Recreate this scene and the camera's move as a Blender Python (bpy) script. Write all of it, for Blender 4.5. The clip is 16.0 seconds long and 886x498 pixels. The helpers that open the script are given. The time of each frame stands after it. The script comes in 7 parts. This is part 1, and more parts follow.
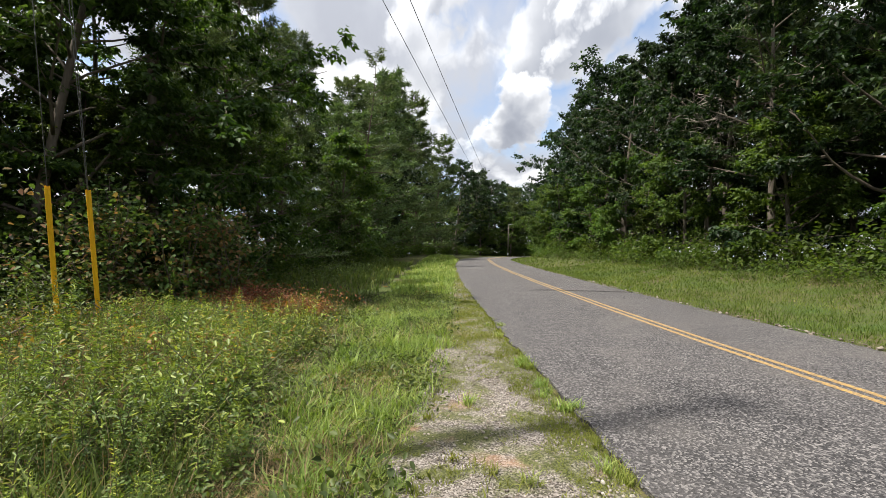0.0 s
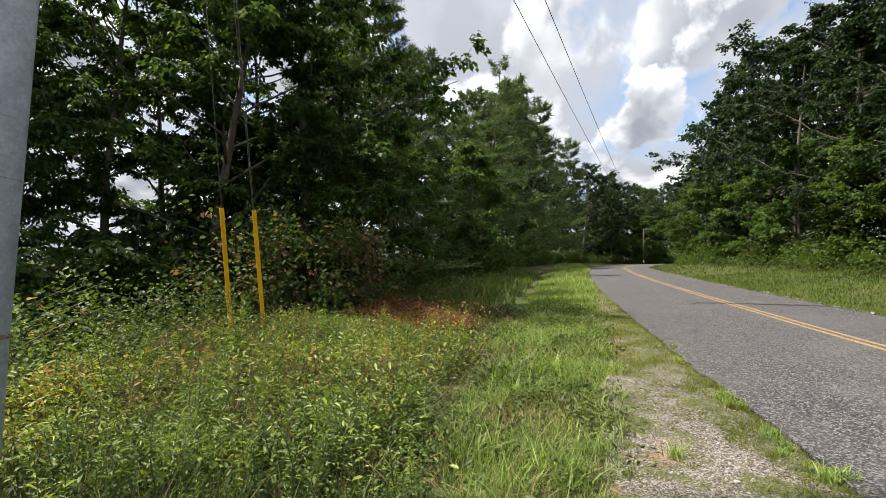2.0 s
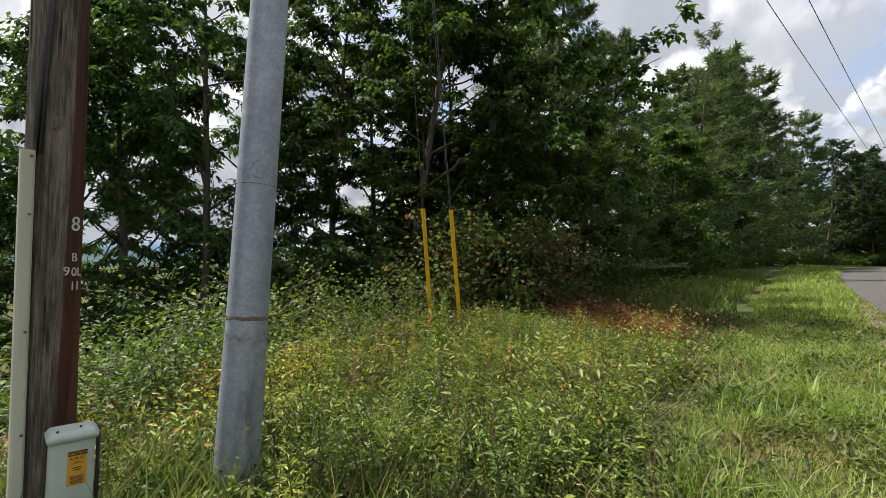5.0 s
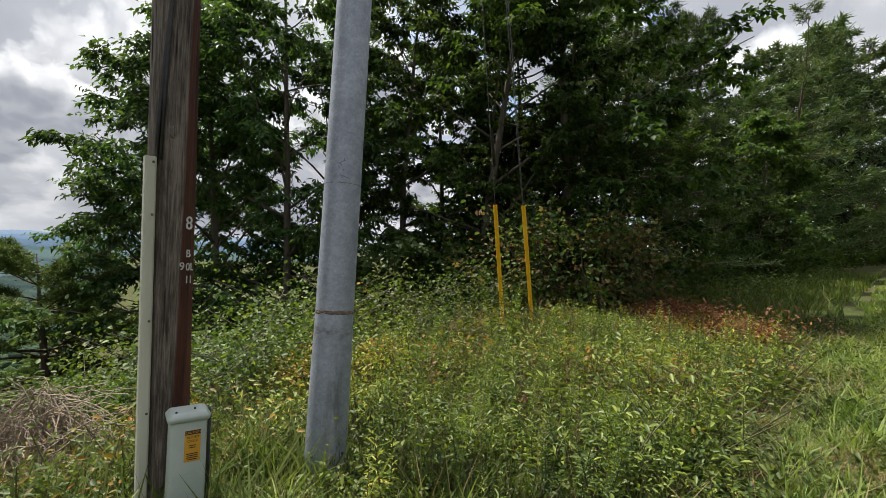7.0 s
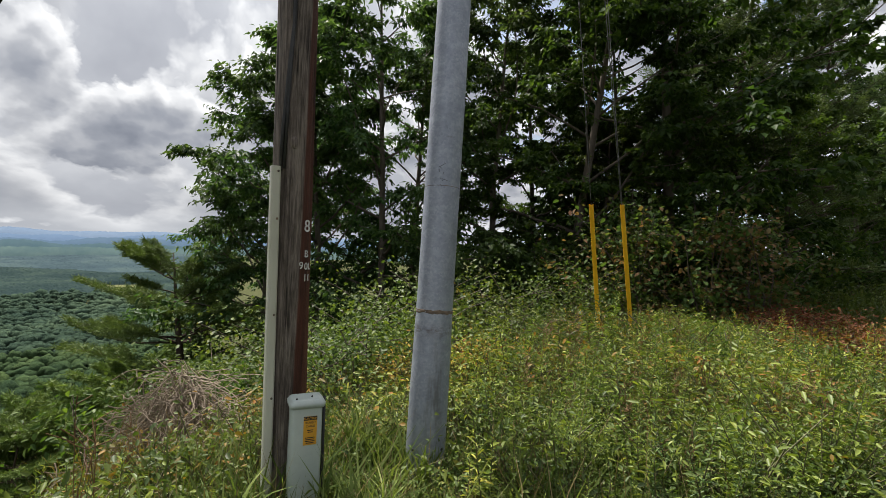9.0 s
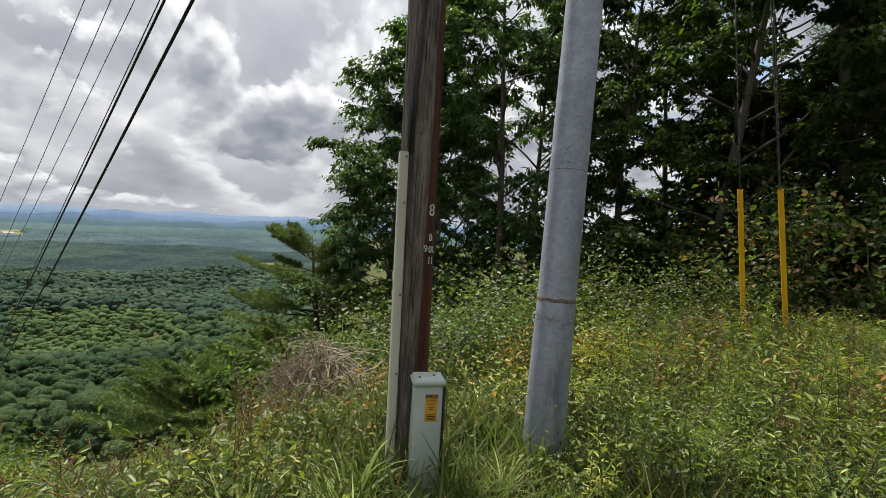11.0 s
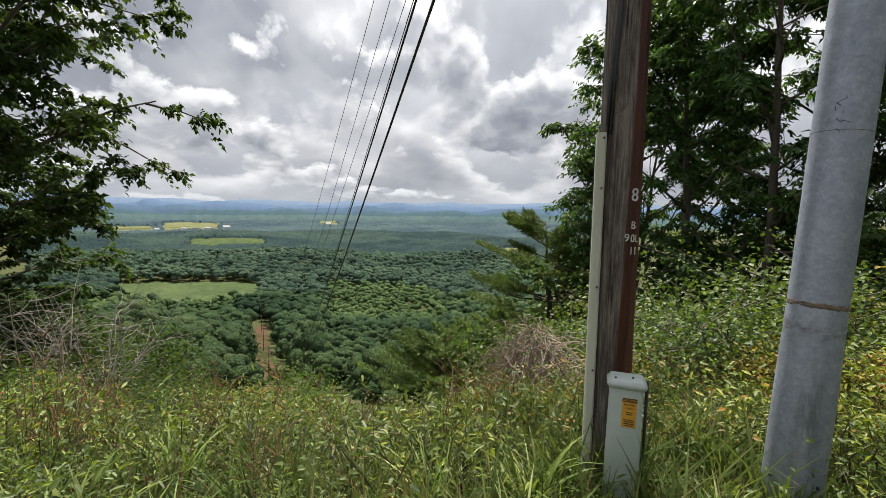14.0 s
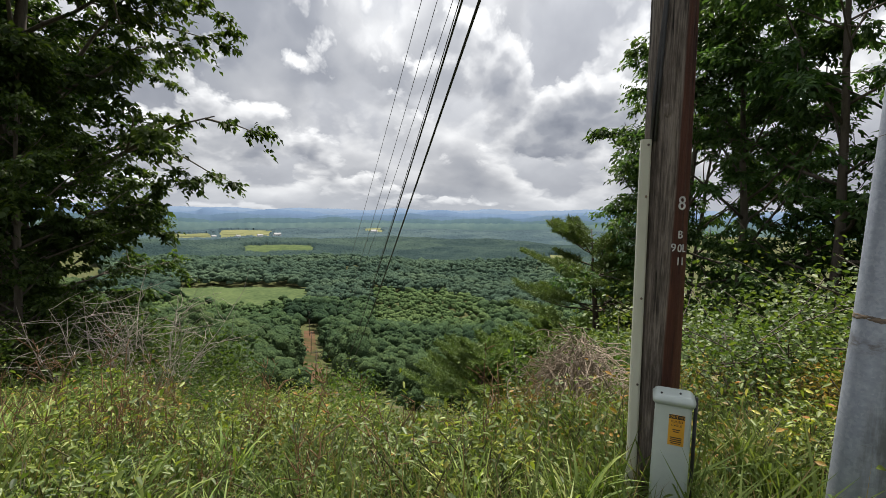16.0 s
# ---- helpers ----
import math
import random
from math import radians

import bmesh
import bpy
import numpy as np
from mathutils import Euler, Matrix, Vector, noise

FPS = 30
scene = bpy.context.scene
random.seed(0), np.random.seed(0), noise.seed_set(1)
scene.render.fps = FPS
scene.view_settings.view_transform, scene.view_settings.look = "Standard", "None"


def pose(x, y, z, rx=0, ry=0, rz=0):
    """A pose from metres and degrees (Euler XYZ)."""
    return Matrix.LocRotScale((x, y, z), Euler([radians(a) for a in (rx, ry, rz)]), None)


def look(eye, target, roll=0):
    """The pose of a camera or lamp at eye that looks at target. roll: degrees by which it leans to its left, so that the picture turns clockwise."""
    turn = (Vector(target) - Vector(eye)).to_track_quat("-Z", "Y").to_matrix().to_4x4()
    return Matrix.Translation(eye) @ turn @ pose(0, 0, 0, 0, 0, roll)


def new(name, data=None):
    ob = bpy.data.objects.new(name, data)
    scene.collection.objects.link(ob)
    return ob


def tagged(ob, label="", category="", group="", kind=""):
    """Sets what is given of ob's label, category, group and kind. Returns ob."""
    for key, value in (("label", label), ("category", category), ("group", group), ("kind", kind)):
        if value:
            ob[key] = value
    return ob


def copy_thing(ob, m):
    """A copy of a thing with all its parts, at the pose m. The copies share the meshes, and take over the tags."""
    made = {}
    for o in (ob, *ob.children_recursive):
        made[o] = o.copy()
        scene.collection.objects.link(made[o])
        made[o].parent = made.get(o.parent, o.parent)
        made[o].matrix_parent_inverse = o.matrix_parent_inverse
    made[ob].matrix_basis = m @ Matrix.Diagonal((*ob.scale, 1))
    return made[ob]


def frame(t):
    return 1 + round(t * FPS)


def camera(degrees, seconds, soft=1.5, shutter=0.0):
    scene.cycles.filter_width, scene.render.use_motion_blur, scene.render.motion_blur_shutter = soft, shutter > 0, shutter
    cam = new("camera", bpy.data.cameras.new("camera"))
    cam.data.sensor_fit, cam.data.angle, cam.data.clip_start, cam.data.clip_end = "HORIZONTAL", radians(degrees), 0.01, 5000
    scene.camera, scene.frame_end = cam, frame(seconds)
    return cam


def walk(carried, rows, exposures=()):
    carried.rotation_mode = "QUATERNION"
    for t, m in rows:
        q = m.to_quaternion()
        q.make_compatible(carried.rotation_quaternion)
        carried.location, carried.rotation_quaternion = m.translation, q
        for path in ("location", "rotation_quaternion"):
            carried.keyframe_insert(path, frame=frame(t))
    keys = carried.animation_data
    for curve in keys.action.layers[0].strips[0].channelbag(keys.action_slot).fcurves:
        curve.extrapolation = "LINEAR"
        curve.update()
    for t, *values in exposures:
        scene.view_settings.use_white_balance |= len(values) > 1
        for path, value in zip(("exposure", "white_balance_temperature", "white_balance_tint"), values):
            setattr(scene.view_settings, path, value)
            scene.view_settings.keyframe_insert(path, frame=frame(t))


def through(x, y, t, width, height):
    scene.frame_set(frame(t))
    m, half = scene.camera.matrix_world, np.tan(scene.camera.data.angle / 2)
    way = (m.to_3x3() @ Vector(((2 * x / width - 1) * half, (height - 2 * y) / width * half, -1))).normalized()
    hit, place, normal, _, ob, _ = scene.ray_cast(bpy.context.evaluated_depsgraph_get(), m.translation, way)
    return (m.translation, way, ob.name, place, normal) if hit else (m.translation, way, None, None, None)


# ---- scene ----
# Coordinates: the camera starts over (0, 0); +y runs along the road, -x falls away to the valley.
cam = camera(88.04, 16.0, soft=0.6)
PATH = [
    (0.0, -0.0000, 0.0000, 1.4496, 0.000, 1.470, 1.895),
    (0.5, -0.1365, 0.1507, 1.4494, 1.157, 1.420, 1.881),
    (1.0, -0.2185, 0.5014, 1.4591, 2.824, 1.467, 1.717),
    (1.5, -0.3482, 0.6157, 1.4756, 8.494, 1.987, 1.428),
    (2.0, -0.5197, 0.6237, 1.4725, 15.226, 2.292, 1.022),
    (2.5, -0.6100, 0.7787, 1.4813, 19.058, 2.204, 1.003),
    (3.0, -0.6381, 0.8299, 1.4674, 23.826, 2.180, 1.086),
    (3.5, -0.6556, 0.8221, 1.4577, 28.515, 2.153, 1.268),
    (4.0, -0.6830, 0.8002, 1.4559, 32.015, 2.021, 1.429),
    (4.5, -0.7306, 0.7960, 1.4554, 35.578, 1.646, 1.473),
    (4.7, -0.7406, 0.7981, 1.4367, 36.620, 1.701, 1.497),
    (6.8, -0.8491, 0.7475, 1.4431, 45.556, 1.100, 1.732),
    (7.0, -0.8506, 0.7362, 1.4410, 46.217, 1.030, 1.794),
    (7.5, -0.8652, 0.7325, 1.4413, 49.116, 0.872, 1.902),
    (8.0, -0.8777, 0.7171, 1.4418, 51.945, 0.732, 1.897),
    (8.2, -0.8771, 0.7059, 1.4385, 53.339, 0.719, 1.923),
    (10.3, -0.9243, 0.6205, 1.4536, 63.516, 0.017, 2.832),
    (10.5, -0.9289, 0.6226, 1.4476, 65.445, -0.293, 2.937),
    (11.0, -0.9428, 0.6466, 1.4289, 71.433, -1.592, 3.440),
    (11.5, -0.9631, 0.6704, 1.4069, 77.631, -3.048, 3.301),
    (12.0, -0.9481, 0.6600, 1.4095, 80.517, -3.781, 3.181),
    (12.5, -0.8568, 0.7005, 1.4413, 84.888, -4.155, 3.135),
    (13.0, -0.8155, 0.7525, 1.4809, 92.181, -4.243, 2.657),
    (13.5, -0.8743, 0.8412, 1.4757, 98.902, -4.659, 2.192),
    (14.0, -0.9499, 0.9268, 1.4631, 100.887, -4.814, 2.020),
    (14.5, -0.9523, 0.9430, 1.4490, 102.442, -4.747, 2.040),
    (15.0, -0.9326, 0.9457, 1.4556, 103.839, -4.668, 2.016),
    (15.5, -0.9347, 0.9484, 1.4623, 105.123, -4.418, 1.908),
    (16.0, -0.9371, 0.9531, 1.4785, 106.357, -4.107, 1.766),
]
walk(cam, [(t, look((x, y, z), (x - math.sin(radians(yaw)) * math.cos(radians(pit)), y + math.cos(radians(yaw)) * math.cos(radians(pit)), z + math.sin(radians(pit))), roll))
           for t, x, y, z, yaw, pit, roll in PATH],
     exposures=[(0, 0.84), (4.0, 0.74), (7, 0.56), (8, 0.50), (11, 0.50), (12.5, 0.59), (16, 0.54)])

# ---------------------------------------------------------------- light
SUN_AZ, SUN_EL = 102.0, 62.0      # degrees left of +y, degrees up
sun_dir = Vector((-math.sin(radians(SUN_AZ)) * math.cos(radians(SUN_EL)), math.cos(radians(SUN_AZ)) * math.cos(radians(SUN_EL)), math.sin(radians(SUN_EL))))
sun = new("sun", bpy.data.lights.new("sun", "SUN"))
sun.data.energy, sun.data.angle, sun.data.color = 5.0, radians(1.8), (1.0, 0.94, 0.84)
sun.matrix_world = look((0, 0, 60), Vector((0, 0, 60)) - sun_dir)


class Nodes:
    """Short-hand for a node tree."""

    def __init__(self, tree):
        self.tree = tree
        tree.nodes.clear()

    def add(self, kind, values=None, operation="", clamp=False):
        n = self.tree.nodes.new(kind)
        if operation:
            n.operation = operation
        if clamp:
            n.use_clamp = True
        for k, v in (values or {}).items():
            if isinstance(v, bpy.types.NodeSocket):
                self.tree.links.new(v, n.inputs[k])
            else:
                n.inputs[k].default_value = v
        return n

    def math(self, op, a, b=0.0, clamp=False):
        return self.add("ShaderNodeMath", {0: a, 1: b}, op, clamp).outputs[0]

    def noise(self, vector, scale, detail=4.0, rough=0.55):
        return self.add("ShaderNodeTexNoise", {"Vector": vector, "Scale": scale, "Detail": detail, "Roughness": rough}).outputs["Fac"]

    def ramp(self, fac, stops):
        n = self.add("ShaderNodeValToRGB", {"Fac": fac})
        e = n.color_ramp.elements
        while len(e) < len(stops):
            e.new(0.5)
        for i, (p, c) in enumerate(stops):
            e[i].position, e[i].color = p, (*c, 1)
        return n.outputs["Color"]

    def mix(self, fac, a, b, blend="MIX"):
        n = self.add("ShaderNodeMix")
        n.data_type, n.blend_type = "RGBA", blend
        for k, v in ((0, fac), (6, a), (7, b)):
            if isinstance(v, bpy.types.NodeSocket):
                self.tree.links.new(v, n.inputs[k])
            else:
                n.inputs[k].default_value = v if k == 0 else (*v, 1)
        return n.outputs[2]


CLOUD_SHIFT = (0.4, 0.2, 0.0)


def make_world():
    w = bpy.data.worlds.new("World")
    scene.world = w
    w.use_nodes = True
    N = Nodes(w.node_tree)
    sky = N.add("ShaderNodeTexSky")
    sky.sky_type, sky.sun_disc, sky.sun_elevation, sky.sun_rotation = "NISHITA", False, radians(SUN_EL), radians(-SUN_AZ)
    blue = N.add("ShaderNodeVectorMath", {0: sky.outputs["Color"], 1: (0.15, 0.15, 0.15)}, operation="MULTIPLY").outputs[0]
    way = N.add("ShaderNodeTexCoord").outputs["Generated"]
    s = N.add("ShaderNodeSeparateXYZ", {0: way})
    up = N.math("MAXIMUM", s.outputs[2], 0.0)
    # heaped clouds: broad and low near the horizon, wide overhead
    flat = N.math("POWER", N.math("ADD", N.math("MULTIPLY", s.outputs[0], s.outputs[0]), N.math("MULTIPLY", s.outputs[1], s.outputs[1])), -0.5)
    rise = N.math("MULTIPLY", N.math("LOGARITHM", N.math("ADD", up, 0.20), 2.718282), -1.25)
    at = N.add("ShaderNodeCombineXYZ", {0: N.math("MULTIPLY", N.math("MULTIPLY", s.outputs[0], flat), 2.1), 1: N.math("MULTIPLY", N.math("MULTIPLY", s.outputs[1], flat), 2.1), 2: rise}).outputs[0]
    at = N.add("ShaderNodeVectorMath", {0: at, 1: CLOUD_SHIFT}, operation="ADD").outputs[0]
    bent = N.add("ShaderNodeTexNoise", {"Vector": at, "Scale": 5.0, "Detail": 4.0, "Roughness": 0.6})
    warp = N.add("ShaderNodeVectorMath", {0: bent.outputs["Color"], 1: (0.13, 0.13, 0.13)}, operation="MULTIPLY").outputs[0]
    at = N.add("ShaderNodeVectorMath", {0: at, 1: warp}, operation="ADD").outputs[0]

    def heaps(lift, scale, knobs, detail):
        """Rounded, knobbly heaps of cloud: about 0 in the gaps, 1 in the thick."""
        q = N.add("ShaderNodeVectorMath", {0: at, 1: (0, 0, lift)}, operation="ADD").outputs[0]
        v = N.add("ShaderNodeTexVoronoi", {"Vector": q, "Scale": scale * 3.1, "Detail": detail, "Roughness": 0.55, "Lacunarity": 2.2})
        v.feature, v.normalize = "SMOOTH_F1", True
        v.inputs["Smoothness"].default_value = 0.25
        return N.math("ADD", N.noise(q, scale, 3.0, 0.5), N.math("MULTIPLY", N.math("SUBTRACT", 0.42, v.outputs["Distance"]), knobs))

    # a high, even sheet of cloud, with heaps of two sizes in front of it
    sheet = N.noise(at, 1.1, 5.0, 0.5)
    cloud = N.ramp(sheet, [(0.36, (0.33, 0.34, 0.372)), (0.5, (0.44, 0.45, 0.475)), (0.62, (0.62, 0.625, 0.635))])
    cover = N.math("MULTIPLY", N.math("SUBTRACT", 0.545, sheet), 9.0, True)
    cover = N.math("MAXIMUM", cover, N.math("MULTIPLY", N.math("SUBTRACT", 0.62, s.outputs[1]), 8.0, True))      # blue only shows up the road
    for scale, knobs, edge, gain in ((1.25, 0.34, 0.50, 2.6), (2.3, 0.40, 0.545, 3.0)):
        here = heaps(0.0, scale, knobs, 3.0)
        above = heaps(-0.16 / scale, scale, knobs, 1.5)
        solid = N.math("MULTIPLY", N.math("SUBTRACT", here, edge), 15.0, True)
        thick = N.math("MULTIPLY", N.math("SUBTRACT", here, edge + 0.03), 3.2, True)
        lit = N.math("SUBTRACT", N.math("ADD", 0.74, N.math("MULTIPLY", N.math("SUBTRACT", here, above), gain)), N.math("MULTIPLY", thick, 0.9), True)
        heap = N.ramp(lit, [(0.0, (0.215, 0.23, 0.265)), (0.3, (0.295, 0.308, 0.34)), (0.55, (0.43, 0.437, 0.455)), (0.78, (0.66, 0.66, 0.66)), (0.95, (0.85, 0.845, 0.83))])
        cloud = N.mix(solid, cloud, heap)
        cover = N.math("MAXIMUM", cover, solid)
    low_veil = N.math("MULTIPLY", N.math("SUBTRACT", 0.07, up), 9.0, True)
    cloud = N.mix(low_veil, cloud, (0.56, 0.58, 0.61))
    cover = N.math("MAXIMUM", cover, low_veil)
    # a clouded sky grows brighter towards the zenith
    cloud = N.mix(1.0, cloud, N.add("ShaderNodeCombineXYZ", {i: N.math("MULTIPLY", N.math("ADD", 0.90, N.math("MULTIPLY", up, 0.7)), (0.985, 1.0, 1.03)[i]) for i in range(3)}).outputs[0], "MULTIPLY")
    # thin cloud glowing round the veiled sun
    toward = N.add("ShaderNodeVectorMath", {0: way, 1: tuple(sun_dir)}, operation="DOT_PRODUCT").outputs["Value"]
    glow = N.math("MULTIPLY", N.math("POWER", N.math("MAXIMUM", toward, 0.0), 22.0), 1.8)
    cloud = N.mix(1.0, cloud, N.add("ShaderNodeCombineXYZ", {0: glow, 1: N.math("MULTIPLY", glow, 0.97), 2: N.math("MULTIPLY", glow, 0.9)}).outputs[0], "ADD")
    col = N.mix(cover, blue, cloud)
    bg = N.add("ShaderNodeBackground", {"Color": col, "Strength": 0.84})
    N.add("ShaderNodeOutputWorld", {"Surface": bg.outputs[0]})


make_world()

# ---------------------------------------------------------------- materials
def material(name):
    m = bpy.data.materials.new(name)
    m.use_nodes = True
    return m, Nodes(m.node_tree)


def finish(N, color, rough=0.7, bump=None, strength=0.3, distance=0.02, metal=0.0, spec=0.5):
    b = N.add("ShaderNodeBsdfPrincipled", {"Roughness": rough, "Metallic": metal, "Specular IOR Level": spec})
    if isinstance(color, bpy.types.NodeSocket):
        N.tree.links.new(color, b.inputs["Base Color"])
    else:
        b.inputs["Base Color"].default_value = (*color, 1)
    if bump is not None:
        n = N.add("ShaderNodeBump", {"Height": bump, "Strength": strength, "Distance": distance})
        N.tree.links.new(n.outputs[0], b.inputs["Normal"])
    N.add("ShaderNodeOutputMaterial", {"Surface": b.outputs[0]})
    return b


def leaf_material(name, stops, rough=0.55, through=0.4, hue=0.03, gloss=0.22):
    """Leaves: each island takes its own shade from the stops, each plant a small shift; light passes through."""
    m, N = material(name)
    isl = N.add("ShaderNodeNewGeometry").outputs["Random Per Island"]
    rnd = N.add("ShaderNodeObjectInfo").outputs["Random"]
    pos = N.add("ShaderNodeNewGeometry").outputs["Position"]
    patch = N.math("ADD", N.math("MULTIPLY", N.noise(pos, 0.35, 2.0), 0.9), N.math("MULTIPLY", N.noise(pos, 1.9, 2.0), 0.7))
    fac = N.math("ADD", N.math("MULTIPLY", isl, 0.55), N.math("SUBTRACT", patch, 0.58), True)
    col = N.ramp(fac, stops)
    hsv = N.add("ShaderNodeHueSaturation", {"Hue": N.math("ADD", 0.5 - hue / 2, N.math("MULTIPLY", rnd, hue)), "Saturation": 1.0,
                                            "Value": N.math("ADD", 0.82, N.math("MULTIPLY", rnd, 0.36)), "Color": col}).outputs[0]
    b = N.add("ShaderNodeBsdfPrincipled", {"Base Color": hsv, "Roughness": rough, "Specular IOR Level": gloss})
    t = N.add("ShaderNodeBsdfTranslucent", {"Color": N.mix(1.0, hsv, (1.25, 1.3, 0.55), "MULTIPLY")})
    mx = N.add("ShaderNodeMixShader", {0: through, 1: b.outputs[0], 2: t.outputs[0]})
    N.add("ShaderNodeOutputMaterial", {"Surface": mx.outputs[0]})
    return m


def canopy_material(name, stops, scale):
    """Treetops far below: each crown its own green, with the grain of foliage."""
    m, N = material(name)
    g = N.add("ShaderNodeNewGeometry")
    grain = N.noise(g.outputs["Position"], scale, 6.0, 0.7)
    stand = N.noise(g.outputs["Position"], 0.006, 4.0, 0.6)
    fac = N.math("ADD", N.math("ADD", N.math("MULTIPLY", g.outputs["Random Per Island"], 0.35), N.math("MULTIPLY", N.math("SUBTRACT", stand, 0.45), 2.2)), N.math("MULTIPLY", N.math("SUBTRACT", grain, 0.5), 1.2), False)
    finish(N, N.ramp(N.math("ADD", fac, 0.2), stops), 0.95, grain, 1.0 if scale > 0.3 else 0.3, 1.3 / scale if scale > 0.3 else 1.0, spec=0.05)
    return m


def position(N):
    return N.add("ShaderNodeNewGeometry").outputs["Position"]


def local(N):
    return N.add("ShaderNodeTexCoord").outputs["Object"]


def stretched(N, vector, scale):
    return N.add("ShaderNodeVectorMath", {0: vector, 1: scale}, operation="MULTIPLY").outputs[0]


def bark_material(name, dark, light):
    m, N = material(name)
    p = stretched(N, position(N), (1, 1, 0.25))
    a = N.noise(p, 9.0, 6.0, 0.65)
    b = N.noise(position(N), 1.1, 3.0)
    col = N.mix(N.math("MULTIPLY", b, 0.7), N.ramp(a, [(0.3, dark), (0.65, light)]), tuple(c * 1.25 for c in light))
    finish(N, col, 0.9, a, 0.8, 0.03, spec=0.2)
    return m


def ground_material():
    m, N = material("soil_and_thatch")
    p = position(N)
    a, b, c = N.noise(p, 0.6, 4.0), N.noise(p, 7.0, 5.0, 0.65), N.noise(p, 38.0, 3.0)
    soil = N.ramp(b, [(0.3, (0.035, 0.028, 0.016)), (0.5, (0.075, 0.062, 0.03)), (0.7, (0.16, 0.13, 0.07))])
    green = N.ramp(c, [(0.35, (0.022, 0.040, 0.010)), (0.65, (0.07, 0.105, 0.026))])
    finish(N, N.mix(N.math("MULTIPLY", N.math("SUBTRACT", a, 0.3), 2.5, True), soil, green), 0.95, c, 0.6, 0.03, spec=0.1)
    return m


def asphalt_material():
    m, N = material("worn_chipseal_asphalt")
    p = position(N)
    v = N.add("ShaderNodeTexVoronoi", {"Vector": p, "Scale": 62.0})
    stone = N.ramp(v.outputs["Color"], [(0.1, (0.008, 0.008, 0.009)), (0.55, (0.049, 0.046, 0.049)), (0.95, (0.27, 0.254, 0.247))])
    big = N.noise(p, 0.8, 4.0)
    streak = N.noise(stretched(N, p, (2.2, 0.12, 1)), 1.0, 4.0)
    mott = N.noise(p, 14.0, 4.0, 0.7)
    col = N.mix(N.math("MULTIPLY", N.math("SUBTRACT", streak, 0.38), 2.2, True), N.mix(0.12, stone, (0.043, 0.041, 0.043)), N.mix(0.2, stone, (0.105, 0.097, 0.095)))
    col = N.mix(N.math("MULTIPLY", N.math("SUBTRACT", big, 0.5), 2.0, True), col, (0.118, 0.108, 0.102))
    col = N.mix(N.math("MULTIPLY", N.math("SUBTRACT", mott, 0.55), 2.5, True), col, (0.023, 0.023, 0.023))
    finish(N, col, 0.85, v.outputs["Distance"], 0.9, 0.012, spec=0.35)
    return m


def gravel_material():
    m, N = material("compacted_gravel")
    p = position(N)
    v = N.add("ShaderNodeTexVoronoi", {"Vector": p, "Scale": 85.0})
    stone = N.ramp(v.outputs["Color"], [(0.1, (0.030, 0.025, 0.021)), (0.5, (0.128, 0.110, 0.096)), (0.9, (0.330, 0.300, 0.272))])
    rust = N.noise(p, 1.7, 4.0)
    moss = N.noise(N.add("ShaderNodeVectorMath", {0: p, 1: (3.1, 1.7, 0)}, operation="ADD").outputs[0], 2.3, 5.0, 0.65)
    col = N.mix(N.math("MULTIPLY", N.math("SUBTRACT", rust, 0.56), 5.0, True), stone, (0.287, 0.165, 0.096))
    col = N.mix(N.math("MULTIPLY", N.math("SUBTRACT", moss, 0.46), 8.0, True), col, N.ramp(v.outputs["Color"], [(0.2, (0.039, 0.045, 0.014)), (0.8, (0.113, 0.117, 0.044))]))
    finish(N, col, 0.92, v.outputs["Distance"], 0.7, 0.010, spec=0.25)
    return m


def paint_material():
    m, N = material("worn_yellow_road_paint")
    p = position(N)
    v = N.add("ShaderNodeTexVoronoi", {"Vector": p, "Scale": 75.0})
    wear = N.math("MULTIPLY", N.math("SUBTRACT", N.noise(p, 26.0, 5.0, 0.7), 0.43), 5.0, True)
    col = N.mix(wear, N.ramp(v.outputs["Color"], [(0.1, (0.27, 0.155, 0.035)), (0.9, (0.45, 0.285, 0.085))]), (0.12, 0.105, 0.085))
    finish(N, col, 0.8, v.outputs["Distance"], 0.8, 0.01)
    return m


def noisy_material(name, dark, light, scale=6.0, rough=0.7, metal=0.0, bump=0.15, stretch=(1, 1, 1), low=0.35, high=0.65, spec=0.5):
    m, N = material(name)
    p = stretched(N, local(N), stretch)
    a = N.noise(p, scale, 6.0, 0.6)
    b = N.noise(p, scale * 0.17, 3.0)
    col = N.ramp(N.math("ADD", N.math("MULTIPLY", a, 0.6), N.math("MULTIPLY", b, 0.4)), [(low, dark), (high, light)])
    finish(N, col, rough, a, bump, 0.01, metal, spec)
    return m


M_GROUND = ground_material()
M_ASPHALT = asphalt_material()
M_GRAVEL = gravel_material()
M_PAINT = paint_material()
M_BARK = bark_material("grey_brown_bark", (0.035, 0.028, 0.022), (0.13, 0.11, 0.09))
M_BARK_PINE = bark_material("dark_pine_bark", (0.025, 0.018, 0.014), (0.095, 0.07, 0.055))
M_DEADWOOD = bark_material("bleached_dead_wood", (0.10, 0.085, 0.07), (0.33, 0.29, 0.25))
M_DEADVINE = bark_material("dead_brown_vines", (0.075, 0.058, 0.042), (0.27, 0.22, 0.17))
M_DEADSTALK = bark_material("brown_dead_stalks", (0.055, 0.032, 0.018), (0.19, 0.115, 0.062))
